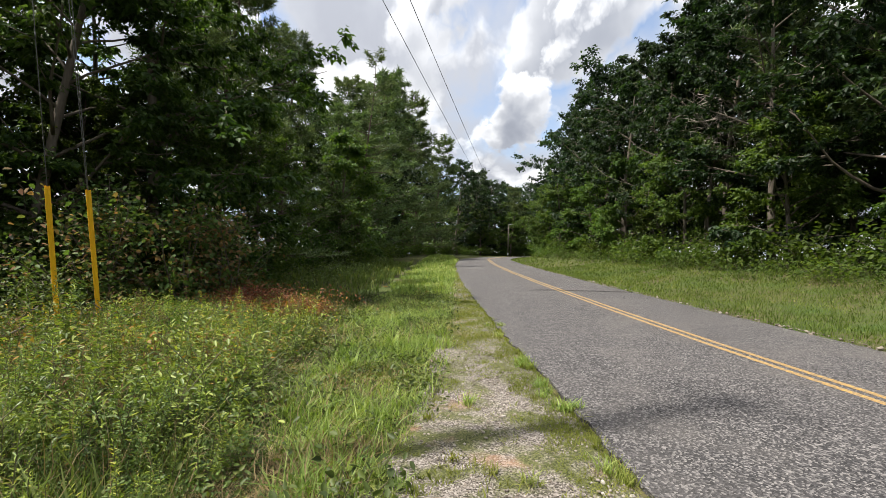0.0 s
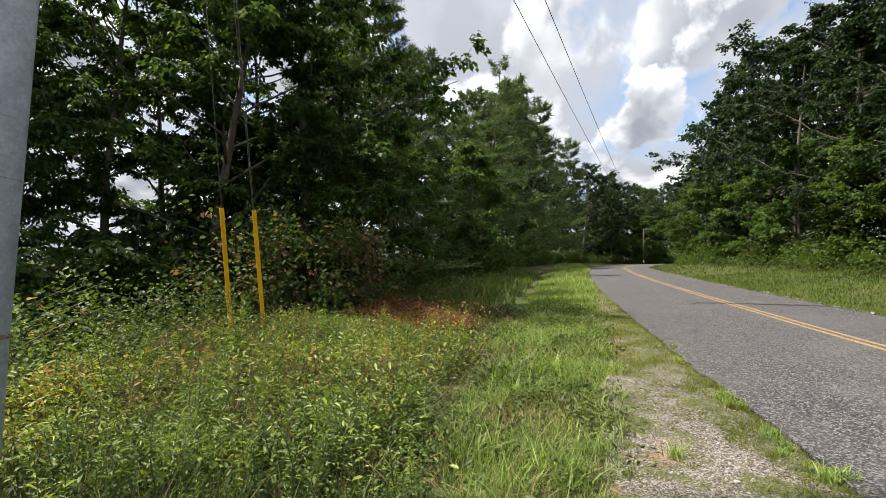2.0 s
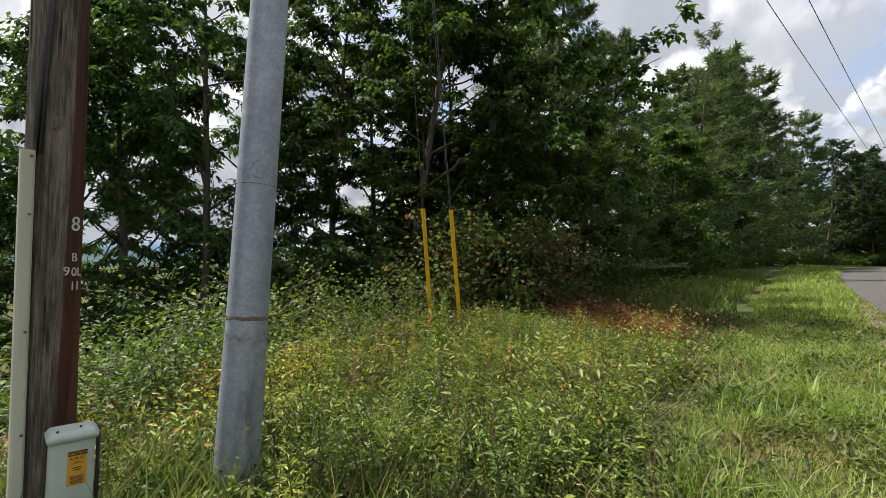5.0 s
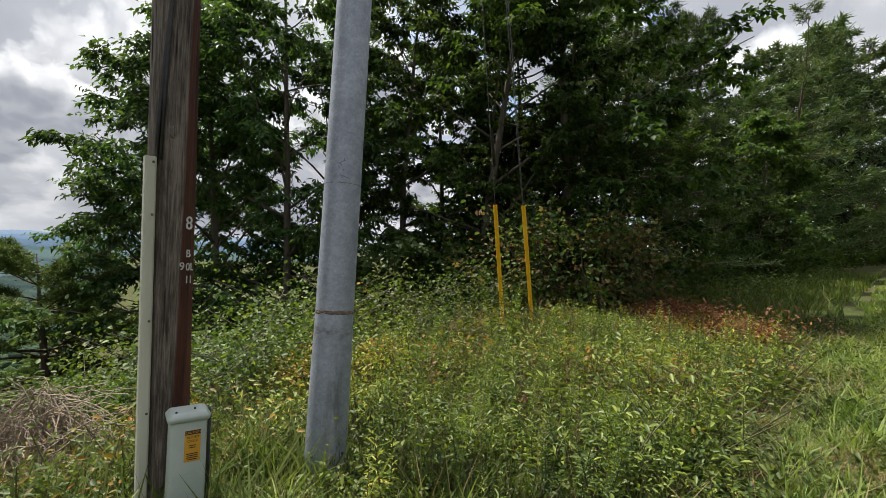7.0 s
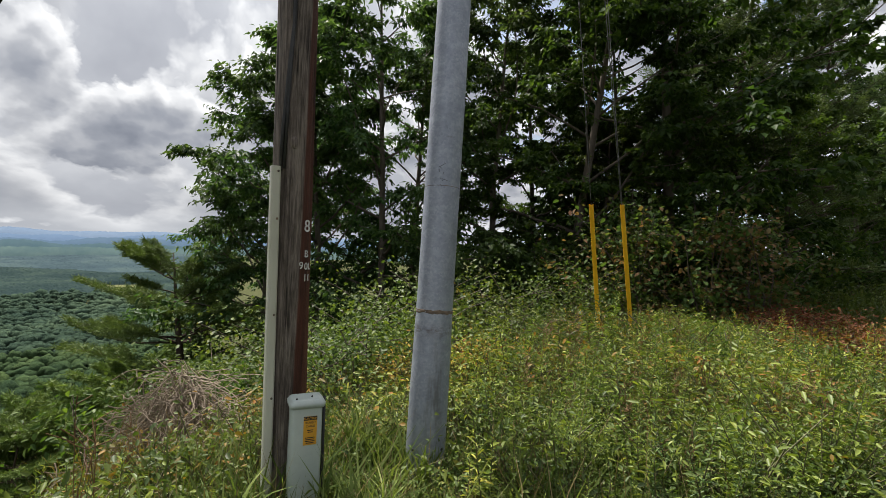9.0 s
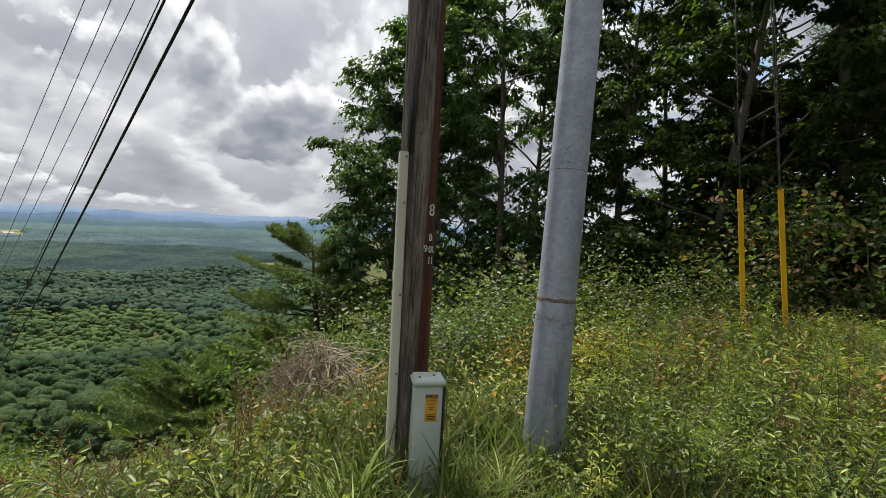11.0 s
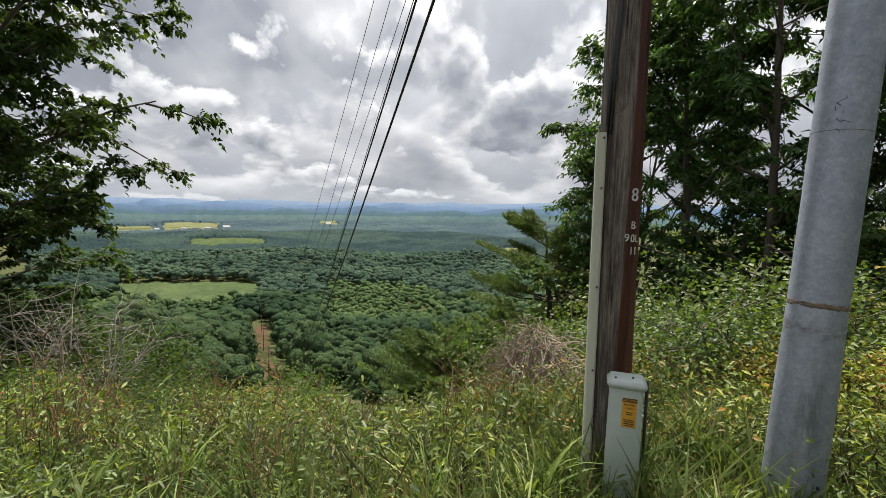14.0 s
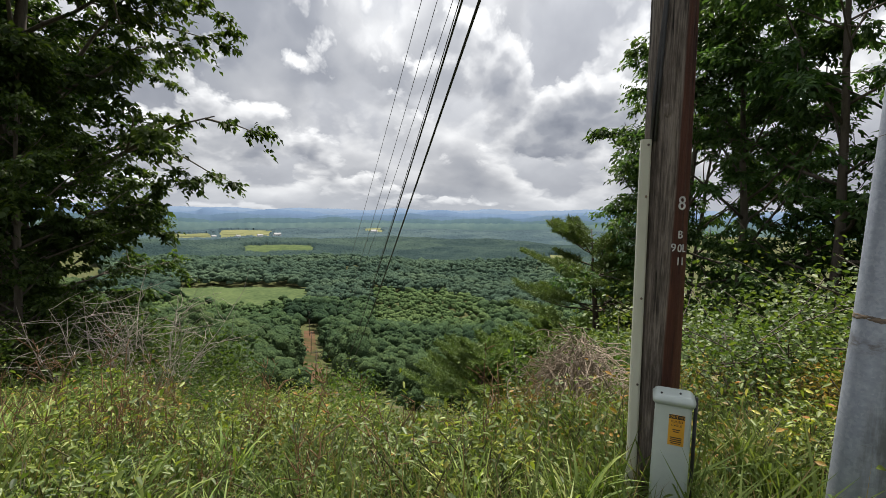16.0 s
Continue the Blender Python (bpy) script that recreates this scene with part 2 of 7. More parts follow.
M_OAK = leaf_material("oak_leaves", [(0.0, (0.015, 0.033, 0.010)), (0.45, (0.039, 0.071, 0.017)), (0.8, (0.073, 0.116, 0.025)), (1.0, (0.116, 0.161, 0.039))], 0.5, 0.46)
M_BRIGHT = leaf_material("sunlit_maple_leaves", [(0.0, (0.024, 0.046, 0.010)), (0.5, (0.058, 0.100, 0.020)), (1.0, (0.125, 0.170, 0.036))], 0.5, 0.5)
# oak leaves again, darkened and blued so the colour carries the woods' shade
M_SHADED_OAK = leaf_material("shaded_oak_leaves", [(0.0, (0.007, 0.018, 0.008)), (0.45, (0.015, 0.034, 0.013)), (0.8, (0.032, 0.060, 0.021)), (1.0, (0.061, 0.092, 0.035))], 0.5, 0.42)
M_HICKORY = leaf_material("hickory_leaves", [(0.0, (0.024, 0.050, 0.019)), (0.5, (0.056, 0.100, 0.034)), (1.0, (0.110, 0.165, 0.058))], 0.5, 0.45)
M_NEEDLE = leaf_material("pine_needles", [(0.0, (0.045, 0.071, 0.031)), (0.5, (0.085, 0.126, 0.050)), (1.0, (0.168, 0.216, 0.086))], 0.55, 0.3)
M_NEEDLE_LIGHT = leaf_material("young_pine_needles", [(0.0, (0.058, 0.088, 0.026)), (0.5, (0.108, 0.164, 0.046)), (1.0, (0.197, 0.258, 0.071))], 0.55, 0.2)
M_RED = leaf_material("reddening_leaves", [(0.0, (0.046, 0.082, 0.024)), (0.5, (0.095, 0.150, 0.042)), (0.66, (0.15, 0.115, 0.052)), (0.85, (0.25, 0.125, 0.075)), (1.0, (0.38, 0.23, 0.15))])
M_BRICK = leaf_material("brick_red_dying_leaves", [(0.0, (0.060, 0.034, 0.018)), (0.4, (0.13, 0.052, 0.028)), (0.8, (0.23, 0.085, 0.045)), (1.0, (0.30, 0.18, 0.08))], 0.6, 0.3)
M_GRASS = leaf_material("green_grass", [(0.0, (0.060, 0.098, 0.022)), (0.42, (0.170, 0.245, 0.055)), (0.78, (0.320, 0.370, 0.115)), (1.0, (0.520, 0.450, 0.260))], 0.55, 0.38, gloss=0.3)
M_VERGE = leaf_material("lush_verge_grass", [(0.0, (0.045, 0.072, 0.018)), (0.5, (0.105, 0.150, 0.034)), (0.9, (0.19, 0.225, 0.060)), (1.0, (0.34, 0.28, 0.14))], 0.7, 0.4, gloss=0.1)
M_RANK = leaf_material("rank_grass", [(0.0, (0.034, 0.054, 0.016)), (0.45, (0.092, 0.128, 0.036)), (0.82, (0.165, 0.195, 0.064)), (0.96, (0.28, 0.24, 0.12)), (1.0, (0.40, 0.31, 0.19))], 0.75, 0.42, gloss=0.1)
M_STRAW = leaf_material("dry_grass", [(0.0, (0.13, 0.095, 0.045)), (0.5, (0.25, 0.19, 0.095)), (1.0, (0.40, 0.33, 0.19))], 0.7, 0.2)
M_WEED = leaf_material("goldenrod_leaves", [(0.0, (0.030, 0.054, 0.013)), (0.4, (0.120, 0.172, 0.034)), (0.78, (0.270, 0.315, 0.056)), (1.0, (0.52, 0.42, 0.06))], 0.45, 0.33, gloss=0.4)
M_ASTER = leaf_material("aster_leaves", [(0.0, (0.024, 0.052, 0.020)), (0.5, (0.092, 0.156, 0.046)), (1.0, (0.20, 0.285, 0.078))], 0.45, 0.33, gloss=0.4)
M_TURF = leaf_material("creeping_verge_grass", [(0.0, (0.077, 0.095, 0.020)), (0.5, (0.158, 0.184, 0.041)), (0.85, (0.243, 0.252, 0.072)), (1.0, (0.378, 0.297, 0.153))], 0.7, 0.4, gloss=0.1)
M_VINE = leaf_material("vine_leaves", [(0.0, (0.024, 0.046, 0.012)), (0.5, (0.078, 0.122, 0.028)), (0.88, (0.165, 0.212, 0.046)), (1.0, (0.34, 0.25, 0.06))], 0.5, 0.36, gloss=0.3)
M_TURN = leaf_material("turning_leaves", [(0.0, (0.08, 0.09, 0.02)), (0.4, (0.18, 0.16, 0.035)), (0.72, (0.34, 0.22, 0.04)), (0.9, (0.36, 0.15, 0.04)), (1.0, (0.30, 0.08, 0.04))], 0.5, 0.3)
M_STEM = noisy_material("green_brown_stems", (0.05, 0.045, 0.02), (0.12, 0.12, 0.05))
M_STONE = leaf_material("loose_gravel", [(0.0, (0.10, 0.082, 0.066)), (0.5, (0.235, 0.20, 0.168)), (0.9, (0.40, 0.37, 0.34)), (1.0, (0.55, 0.48, 0.36))], 0.9, 0.0, 0.0)
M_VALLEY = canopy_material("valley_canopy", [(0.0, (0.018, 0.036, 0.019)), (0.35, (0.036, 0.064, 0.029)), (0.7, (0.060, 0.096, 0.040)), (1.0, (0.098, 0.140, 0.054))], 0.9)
# lighter greens: a sun patch painted on one slope, and young strips elsewhere
M_VALLEY_LIT_YOUNG = canopy_material("sun_patch_young_canopy", [(0.0, (0.034, 0.062, 0.026)), (0.4, (0.062, 0.100, 0.038)), (1.0, (0.125, 0.172, 0.062))], 0.9)
# from here on the greens turn bluer with distance to paint haze
M_VALLEY_MID = canopy_material("hazed_middle_canopy", [(0.0, (0.026, 0.048, 0.036)), (0.4, (0.044, 0.074, 0.050)), (1.0, (0.082, 0.122, 0.072))], 0.5)
# these two, on the flat far roof, are also darkened for shade between crowns
M_VALLEY_FAR = canopy_material("hazed_far_canopy", [(0.0, (0.011, 0.024, 0.026)), (0.4, (0.019, 0.036, 0.036)), (1.0, (0.042, 0.066, 0.052))], 0.06)
M_VALLEY_HAZE = canopy_material("hazed_remote_canopy", [(0.0, (0.027, 0.047, 0.060)), (0.5, (0.039, 0.064, 0.076)), (1.0, (0.062, 0.092, 0.094))], 0.03)

# ---------------------------------------------------------------- mesh tools
def mesh_from(name, V, F, mats, index=None, smooth=False):
    """A mesh from arrays: F has three or four corners a face."""
    V, F = np.asarray(V, np.float32).reshape(-1, 3), np.asarray(F, np.int32)
    me = bpy.data.meshes.new(name)
    n, k = F.shape
    me.vertices.add(len(V))
    me.vertices.foreach_set("co", V.ravel())
    me.loops.add(n * k)
    me.loops.foreach_set("vertex_index", F.ravel())
    me.polygons.add(n)
    me.polygons.foreach_set("loop_start", np.arange(0, n * k, k, dtype=np.int32))
    me.polygons.foreach_set("loop_total", np.full(n, k, np.int32))
    if smooth:
        me.polygons.foreach_set("use_smooth", np.ones(n, bool))
    for m in mats if isinstance(mats, (list, tuple)) else [mats]:
        me.materials.append(m)
    if index is not None:
        me.polygons.foreach_set("material_index", np.asarray(index, np.int32))
    me.update(calc_edges=True)
    return me


class Geo:
    """Gathers triangles with a material index."""

    def __init__(self):
        self.V, self.F, self.M, self.n = [], [], [], 0

    def add(self, V, F, m=0):
        V, F = np.asarray(V, np.float32).reshape(-1, 3), np.asarray(F, np.int32)
        if F.shape[1] == 4:
            F = np.concatenate([F[:, [0, 1, 2]], F[:, [0, 2, 3]]])
        self.V.append(V)
        self.F.append(F + self.n)
        self.M.append(np.full(len(F), m, np.int32))
        self.n += len(V)

    def arrays(self):
        return np.concatenate(self.V), np.concatenate(self.F), np.concatenate(self.M)

    def mesh(self, name, mats, smooth=False):
        V, F, M = self.arrays()
        return mesh_from(name, V, F, mats, M, smooth)


def part(name, data, parent=None, label="", smooth=False, mats=None):
    """One mesh object, from a mesh, a bmesh or a Geo, under a thing or a part."""
    if isinstance(data, Geo):
        data = data.mesh(name, mats, smooth)
    elif isinstance(data, bmesh.types.BMesh):
        me = bpy.data.meshes.new(name)
        data.to_mesh(me)
        data.free()
        for m in mats if isinstance(mats, (list, tuple)) else [mats]:
            me.materials.append(m)
        if smooth:
            me.polygons.foreach_set("use_smooth", np.ones(len(me.polygons), bool))
        data = me
    ob = new(name, data)
    if parent:
        ob.parent = parent
    return tagged(ob, label)


def tube(points, radii, sides=6, cap=True):
    """A round tapered tube along points: vertices and triangles."""
    P = np.asarray(points, float)
    n = len(P)
    r = np.broadcast_to(np.asarray(radii, float), n)
    T = np.gradient(P, axis=0)
    T /= np.linalg.norm(T, axis=1)[:, None] + 1e-9
    ref = np.array([0.0, 0, 1]) if abs(T[0, 2]) < 0.9 else np.array([1.0, 0, 0])
    A = np.cross(T, ref)
    A /= np.linalg.norm(A, axis=1)[:, None] + 1e-9
    B = np.cross(T, A)
    ang = np.linspace(0, 2 * np.pi, sides, endpoint=False)
    V = P[:, None] + r[:, None, None] * (np.cos(ang)[None, :, None] * A[:, None] + np.sin(ang)[None, :, None] * B[:, None])
    i = np.arange(n - 1)[:, None] * sides
    j = np.arange(sides)[None]
    k = (j + 1) % sides
    Q = np.stack([i + j, i + k, i + sides + k, i + sides + j], -1).reshape(-1, 4)
    F = np.concatenate([Q[:, [0, 1, 2]], Q[:, [0, 2, 3]]])
    V = V.reshape(-1, 3)
    if cap:
        c = len(V)
        V = np.concatenate([V, P[[0, -1]]])
        jj = np.arange(sides)
        F = np.concatenate([F, np.stack([np.full(sides, c), (jj + 1) % sides, jj], -1),
                            np.stack([np.full(sides, c + 1), (n - 1) * sides + jj, (n - 1) * sides + (jj + 1) % sides], -1)])
    return V, F


LEAF = np.array([[0, 0, 0], [0.5, 0.42, 0.08], [0, 1, -0.12], [-0.5, 0.42, 0.08]])      # width and length 1
LEAF_F = np.array([[0, 1, 2], [0, 2, 3]])
SPRAY_F = np.array([[0, 1, 2], [0, 2, 3], [0, 3, 4], [0, 4, 5]])


OVAL = np.array([[0, 0, 0], [0.42, 0.24, 0.06], [0.44, 0.58, 0.04], [0, 1, -0.14], [-0.44, 0.58, 0.04], [-0.42, 0.24, 0.06]])


def turns(yaw, pitch, roll):
    """Rotation matrices for arrays of angles: roll about y, then pitch about x, then yaw about z."""
    cy, sy, cp, sp, cr, sr = np.cos(yaw), np.sin(yaw), np.cos(pitch), np.sin(pitch), np.cos(roll), np.sin(roll)
    o, z = np.ones_like(cy), np.zeros_like(cy)
    Z = np.stack([cy, -sy, z, sy, cy, z, z, z, o], -1).reshape(-1, 3, 3)
    X = np.stack([o, z, z, z, cp, -sp, z, sp, cp], -1).reshape(-1, 3, 3)
    Y = np.stack([cr, z, sr, z, o, z, -sr, z, cr], -1).reshape(-1, 3, 3)
    return Z @ X @ Y


def spread_shape(shape, faces, place, rot, size):
    """Copies of a small shape: place (n,3), rot (n,3,3), size (n,3)."""
    V = np.einsum("nij,nkj->nki", rot, shape[None] * size[:, None]) + place[:, None]
    F = faces[None] + (np.arange(len(place)) * len(shape))[:, None, None]
    return V.reshape(-1, 3), F.reshape(-1, faces.shape[1])


def leaves(rng, place, length, width=0.5, droop=0.35, yaw=None, shape=OVAL, faces=SPRAY_F):
    n = len(place)
    size = length * rng.uniform(0.65, 1.25, n)
    R = turns(rng.uniform(0, 2 * np.pi, n) if yaw is None else yaw, rng.normal(-droop, 0.45, n), rng.normal(0, 0.55, n))
    return spread_shape(shape, faces, place, R, np.stack([size * width, size, size], -1))


def bent(start, way, length, n, rng, rise=0.0, wobble=0.12):
    """A wandering line of n+1 points."""
    P, d = [np.array(start, float)], np.array(way, float)
    d /= np.linalg.norm(d)
    for _ in range(n):
        d = d + rng.normal(0, wobble, 3) + np.array([0, 0, rise])
        d /= np.linalg.norm(d)
        P.append(P[-1] + d * length / n)
    return np.array(P)


def broadleaf(seed, H=14.0, clear=0.25, spread=4.0, limbs=16, per=26, leaf=0.17, sub=4, width=0.5, trunk=0.17, top=0.35, sides=7, tuft=0.42, lean=0.03, rise=0.07, drop=1.0):
    """Wood and leaf geometry of a broad-leaved tree."""
    rng = np.random.default_rng(seed)
    wood, crown = Geo(), Geo()
    T = bent((0, 0, -0.3), (rng.normal(0, lean), rng.normal(0, lean), 1), H * 0.97, 9, rng, 0.02, 0.035)
    tr = trunk * (1 - np.linspace(0, 0.93, 10)) ** 0.8
    tr[0] *= 1.35
    wood.add(*tube(T, tr, sides))
    twigs = []
    for i in range(limbs):
        f = clear + (0.97 - clear) * (i + rng.uniform(0, 1)) / limbs
        at = T[0] + (T[-1] - T[0]) * 0
        k = f * 9
        at = T[int(k)] + (T[min(int(k) + 1, 9)] - T[int(k)]) * (k - int(k))
        g = (f - clear) / (1 - clear)
        shape = (0.75 + 0.5 * math.sin(math.pi * min(1, g * 1.15))) * (1 - (1 - top) * g ** 2.2)
        L = spread * shape * rng.uniform(0.75, 1.15)
        az = i * 2.39996 + rng.normal(0, 0.35)
        el = rng.uniform(0.05, 0.45) + 0.7 * g
        P = bent(at, (math.cos(az) * math.cos(el), math.sin(az) * math.cos(el), math.sin(el)), L, 6, rng, rise * (1 - g) - 0.02, 0.13)
        r0 = max(0.02, trunk * 0.42 * (1 - g * 0.75))
        wood.add(*tube(P, r0 * np.linspace(1, 0.2, 7), 5))
        twigs.append((P[5], P[6] - P[5], 1.15))
        twigs.append((P[4], P[5] - P[3], 0.9))
        for j in range(sub):
            q = rng.uniform(0.3, 0.98) * 6
            b = P[int(q)] + (P[min(6, int(q) + 1)] - P[int(q)]) * (q - int(q))
            side = az + rng.choice([-1, 1]) * rng.uniform(0.4, 1.2)
            S = bent(b, (math.cos(side), math.sin(side), rng.uniform(-0.15, 0.5)), L * rng.uniform(0.25, 0.5), 4, rng, 0.02, 0.2)
            wood.add(*tube(S, r0 * 0.4 * np.linspace(1, 0.25, 5), 4, False))
            twigs += [(S[1], S[2] - S[0], 0.8), (S[3], S[4] - S[2], 1.0), (S[4], S[4] - S[3], 0.8)]
    sprays(rng, crown, twigs, tuft * 1.9, max(5, int(per * 0.42)), leaf, width)
    return wood, crown


def sprays(rng, crown, twigs, length, m, leaf, width):
    """Flat fans of leaves: from each branch point twigs spread sideways, leaves sit along them."""
    B, D, K = np.array([t[0] for t in twigs]), np.array([t[1] for t in twigs]), np.array([t[2] for t in twigs])
    head = np.arctan2(D[:, 1], D[:, 0])
    for turn_, far in ((-1.2, 0.62), (-0.55, 0.85), (0.05, 1.1), (0.6, 0.85), (1.25, 0.62)):
        a = head + turn_ + rng.normal(0, 0.3, len(B))
        e = np.arctan2(D[:, 2], np.hypot(D[:, 0], D[:, 1])) * 0.5 + rng.normal(-0.02, 0.32, len(B))
        L = length * K * rng.uniform(0.55, 1.15, len(B)) * far
        way = np.stack([np.cos(a) * np.cos(e), np.sin(a) * np.cos(e), np.sin(e)], -1)
        for k in range(m):
            u = (k + 0.6) / m
            P = B + way * (L * u)[:, None] + rng.normal(0, leaf * 0.22, (len(B), 3))
            P[:, 2] -= 0.22 * L * u * u
            side = (-1 if k % 2 else 1) * (0.95 - 0.85 * (k == m - 1))
            yaw = a - np.pi / 2 + side + rng.normal(0, 0.3, len(B))
            R = turns(yaw, rng.normal(-0.5, 0.42, len(B)), rng.normal(0, 0.5, len(B)))
            size = leaf * rng.uniform(0.7, 1.2, len(B))
            crown.add(*spread_shape(LEAF, LEAF_F, P, R, np.stack([size * width, size, size], -1)))


NEEDLE = np.array([[-0.5, 0, 0], [0.5, 0, 0], [0, 1, 0]])
NEEDLE_F = np.array([[0, 1, 2]])


def needles(rng, place, way, length, each=9, thin=0.10):
    n = len(place) * each
    P = np.repeat(place, each, 0) + rng.normal(0, length * 0.17, (n, 3))
    yaw = np.repeat(np.arctan2(-way[:, 0], way[:, 1]), each) + rng.normal(0, 0.95, n)
    R = turns(yaw, rng.normal(0.25, 0.55, n), rng.uniform(0, np.pi, n))
    L = length * rng.uniform(0.7, 1.2, n)
    return spread_shape(NEEDLE, NEEDLE_F, P, R, np.stack([L * thin, L, L], -1))


def conifer(seed, H=14.0, clear=0.2, spread=3.2, whorls=16, arms=5, trunk=0.15, length=0.22, each=9, gap=0.0, droop=0.05, thin=0.12, twigs=7, lean=0.02):
    """Wood and needle geometry of a pine with open, layered boughs."""
    rng = np.random.default_rng(seed)
    wood, crown = Geo(), Geo()
    T = bent((0, 0, -0.3), (rng.normal(0, lean), rng.normal(0, lean), 1), H, 9, rng, 0.02, 0.03)
    wood.add(*tube(T, trunk * np.linspace(1.1, 0.06, 10), 7))
    place, way = [], []
    for i in range(whorls):
        f = clear + (0.985 - clear) * (i + rng.uniform(0, 0.7)) / whorls
        k = f * 9
        at = T[int(k)] + (T[min(int(k) + 1, 9)] - T[int(k)]) * (k - int(k))
        g = (f - clear) / (1 - clear)
        for a in range(arms):
            if rng.uniform() < gap:
                continue
            L = spread * (0.25 + 0.95 * (1 - g) ** 0.75) * rng.uniform(0.6, 1.15)
            az = a * 2 * np.pi / arms + i * 0.9 + rng.normal(0, 0.25)
            P = bent(at, (math.cos(az), math.sin(az), 0.1 + 0.5 * g - droop), L, 5, rng, 0.05, 0.09)
            wood.add(*tube(P, max(0.012, trunk * 0.22 * (1 - g * 0.6)) * np.linspace(1, 0.25, 6), 4, False))
            for q in np.linspace(0.35, 1.0, twigs):
                b = P[int(q * 4.99)] + (P[int(q * 4.99) + 1] - P[int(q * 4.99)]) * (q * 4.99 - int(q * 4.99))
                d = P[-1] - P[-2]
                for s in (-1, 1):
                    t = L * 0.28 * (1.15 - q * 0.7)
                    side = np.array([-d[1] * s, d[0] * s, 0]) / (np.linalg.norm(d[:2]) + 1e-6)
                    w = side * 0.8 + d / np.linalg.norm(d) * 0.6 + np.array([0, 0, 0.12])
                    for u in np.linspace(0.25, 1, 4):
                        place.append(b + w * t * u)
                        way.append(w)
    place, way = np.array(place), np.array(way)
    crown.add(*needles(rng, place, way, length, each, thin))
    return wood, crown


def tree(name, wood, crown, bark, leaf, label, category, at, turn=0.0, scale=1.0, group=""):
    top = tagged(new(name), label, category, group)
    part("trunk", wood, top, mats=bark, smooth=True)
    part("crown", crown, top, mats=leaf)
    top.matrix_basis = pose(*at, 0, 0, turn)
    top.scale = (scale, scale, scale)
    return top


def again(ob, at, turn, scale):
    c = copy_thing(ob, pose(*at, 0, 0, turn))
    c.scale = (scale, scale, scale)
    return c

# ---------------------------------------------------------------- the lie of the land
def smooth(a, b, v):
    t = np.clip((np.asarray(v, float) - a) / (b - a), 0, 1)
    return t * t * (3 - 2 * t)


def wave(x, y, s, k=0.0):
    """A cheap rolling noise, about -1 to 1."""
    return (np.sin(x / s + 1.3 + k) * np.cos(y / s * 1.13 - 0.7 + k) + 0.5 * np.sin(x / s * 2.3 - y / s * 1.9 + k * 2) + 0.3 * np.cos(x / s * 4.1 + y / s * 3.7 + k)) / 1.8


ROAD_LEFT = np.array([(1.75, -40), (1.5, -12), (1.38, 0), (1.3, 4.3), (1.14, 7.4), (1.0, 11.6), (0.88, 20), (0.9, 29), (1.2, 40), (2.2, 55), (6.0, 70), (14, 82), (28, 92), (50, 99)])
ROAD_W = 5.75


def ramp(y):
    y = np.asarray(y, float)
    return 0.033 * (np.sqrt((y - 2) ** 2 + 9) + (y - 2)) / 2 - 0.022


def road_left(y):
    return np.interp(y, ROAD_LEFT[:, 1], ROAD_LEFT[:, 0])


def road_z(x, y):
    u = np.asarray(x, float) - road_left(y)
    return ramp(y) + 0.035 * np.clip(u, 0, 2.95) + 0.004 * np.clip(u - 2.95, 0, 3)


PROFILE = np.array([(-50, 0), (0, 0), (1.5, 0.28), (3, 0.8), (5, 1.65), (9, 3.4), (30, 12.3), (115, 50), (230, 78), (380, 96), (600, 99), (6000, 99)])


def land(x, y):
    """The height of the ground."""
    x, y = np.asarray(x, float), np.asarray(y, float)
    edge = -1.75 - 2.15 * smooth(-0.6, 1.3, y) - 0.42 * np.clip(y - 1.5, 0, 25) - 0.05 * np.clip(y - 26, 0, 500) + 0.12 * np.clip(-y, 0, 20)
    s = edge - x
    base = np.clip(ramp(np.clip(y, -40, 90)), -0.1, 3.0)
    drop = np.interp(s, PROFILE[:, 0], PROFILE[:, 1]) * 0.96
    left = road_left(y)
    u = x - left
    verge = np.where(u < 0, -0.02 - 0.05 * smooth(-0.1, -1.5, u) - 0.12 * smooth(-1.2, -4.0, u), 0)
    across = np.where(u > 0, 0.035 * np.clip(u, 0, 2.95) + 0.004 * np.clip(u - 2.95, 0, 3), 0)
    bank = np.where(u > ROAD_W, 0.85 * smooth(ROAD_W + 0.6, ROAD_W + 8, u), 0)
    inroad = smooth(-0.3, 0.15, u) * smooth(ROAD_W + 0.3, ROAD_W - 0.15, u)
    bump = 0.05 * wave(x, y, 1.3) * smooth(0.1, 1.6, -u) + 0.05 * wave(x, y, 1.1, 2) * smooth(ROAD_W + .3, ROAD_W + 2, u)
    far = np.hypot(x, y)
    roll = 9.0 * wave(x, y, 150.0, 1.0) * smooth(430, 700, far) + 9.0 * wave(x, y, 520.0, 3.0) * smooth(900, 2000, far)
    side = smooth(10, 300, s)
    bearing = np.degrees(np.arctan2(-x, y))
    roll = roll + far * 0.0165 * np.clip((133 - bearing) / 41, 0, 1.3) * smooth(500, 1800, far)
    return base - drop + verge + across + bank + bump + roll * side - 0.035 * inroad


def far_dir(az, d):
    """A place d metres from the camera's spot in the bearing az (degrees left of +y)."""
    return -0.95 - d * math.sin(radians(az)), 0.95 + d * math.cos(radians(az))


def on_land(x, y, up=0.0):
    return float(x), float(y), float(land(x, y)) + up


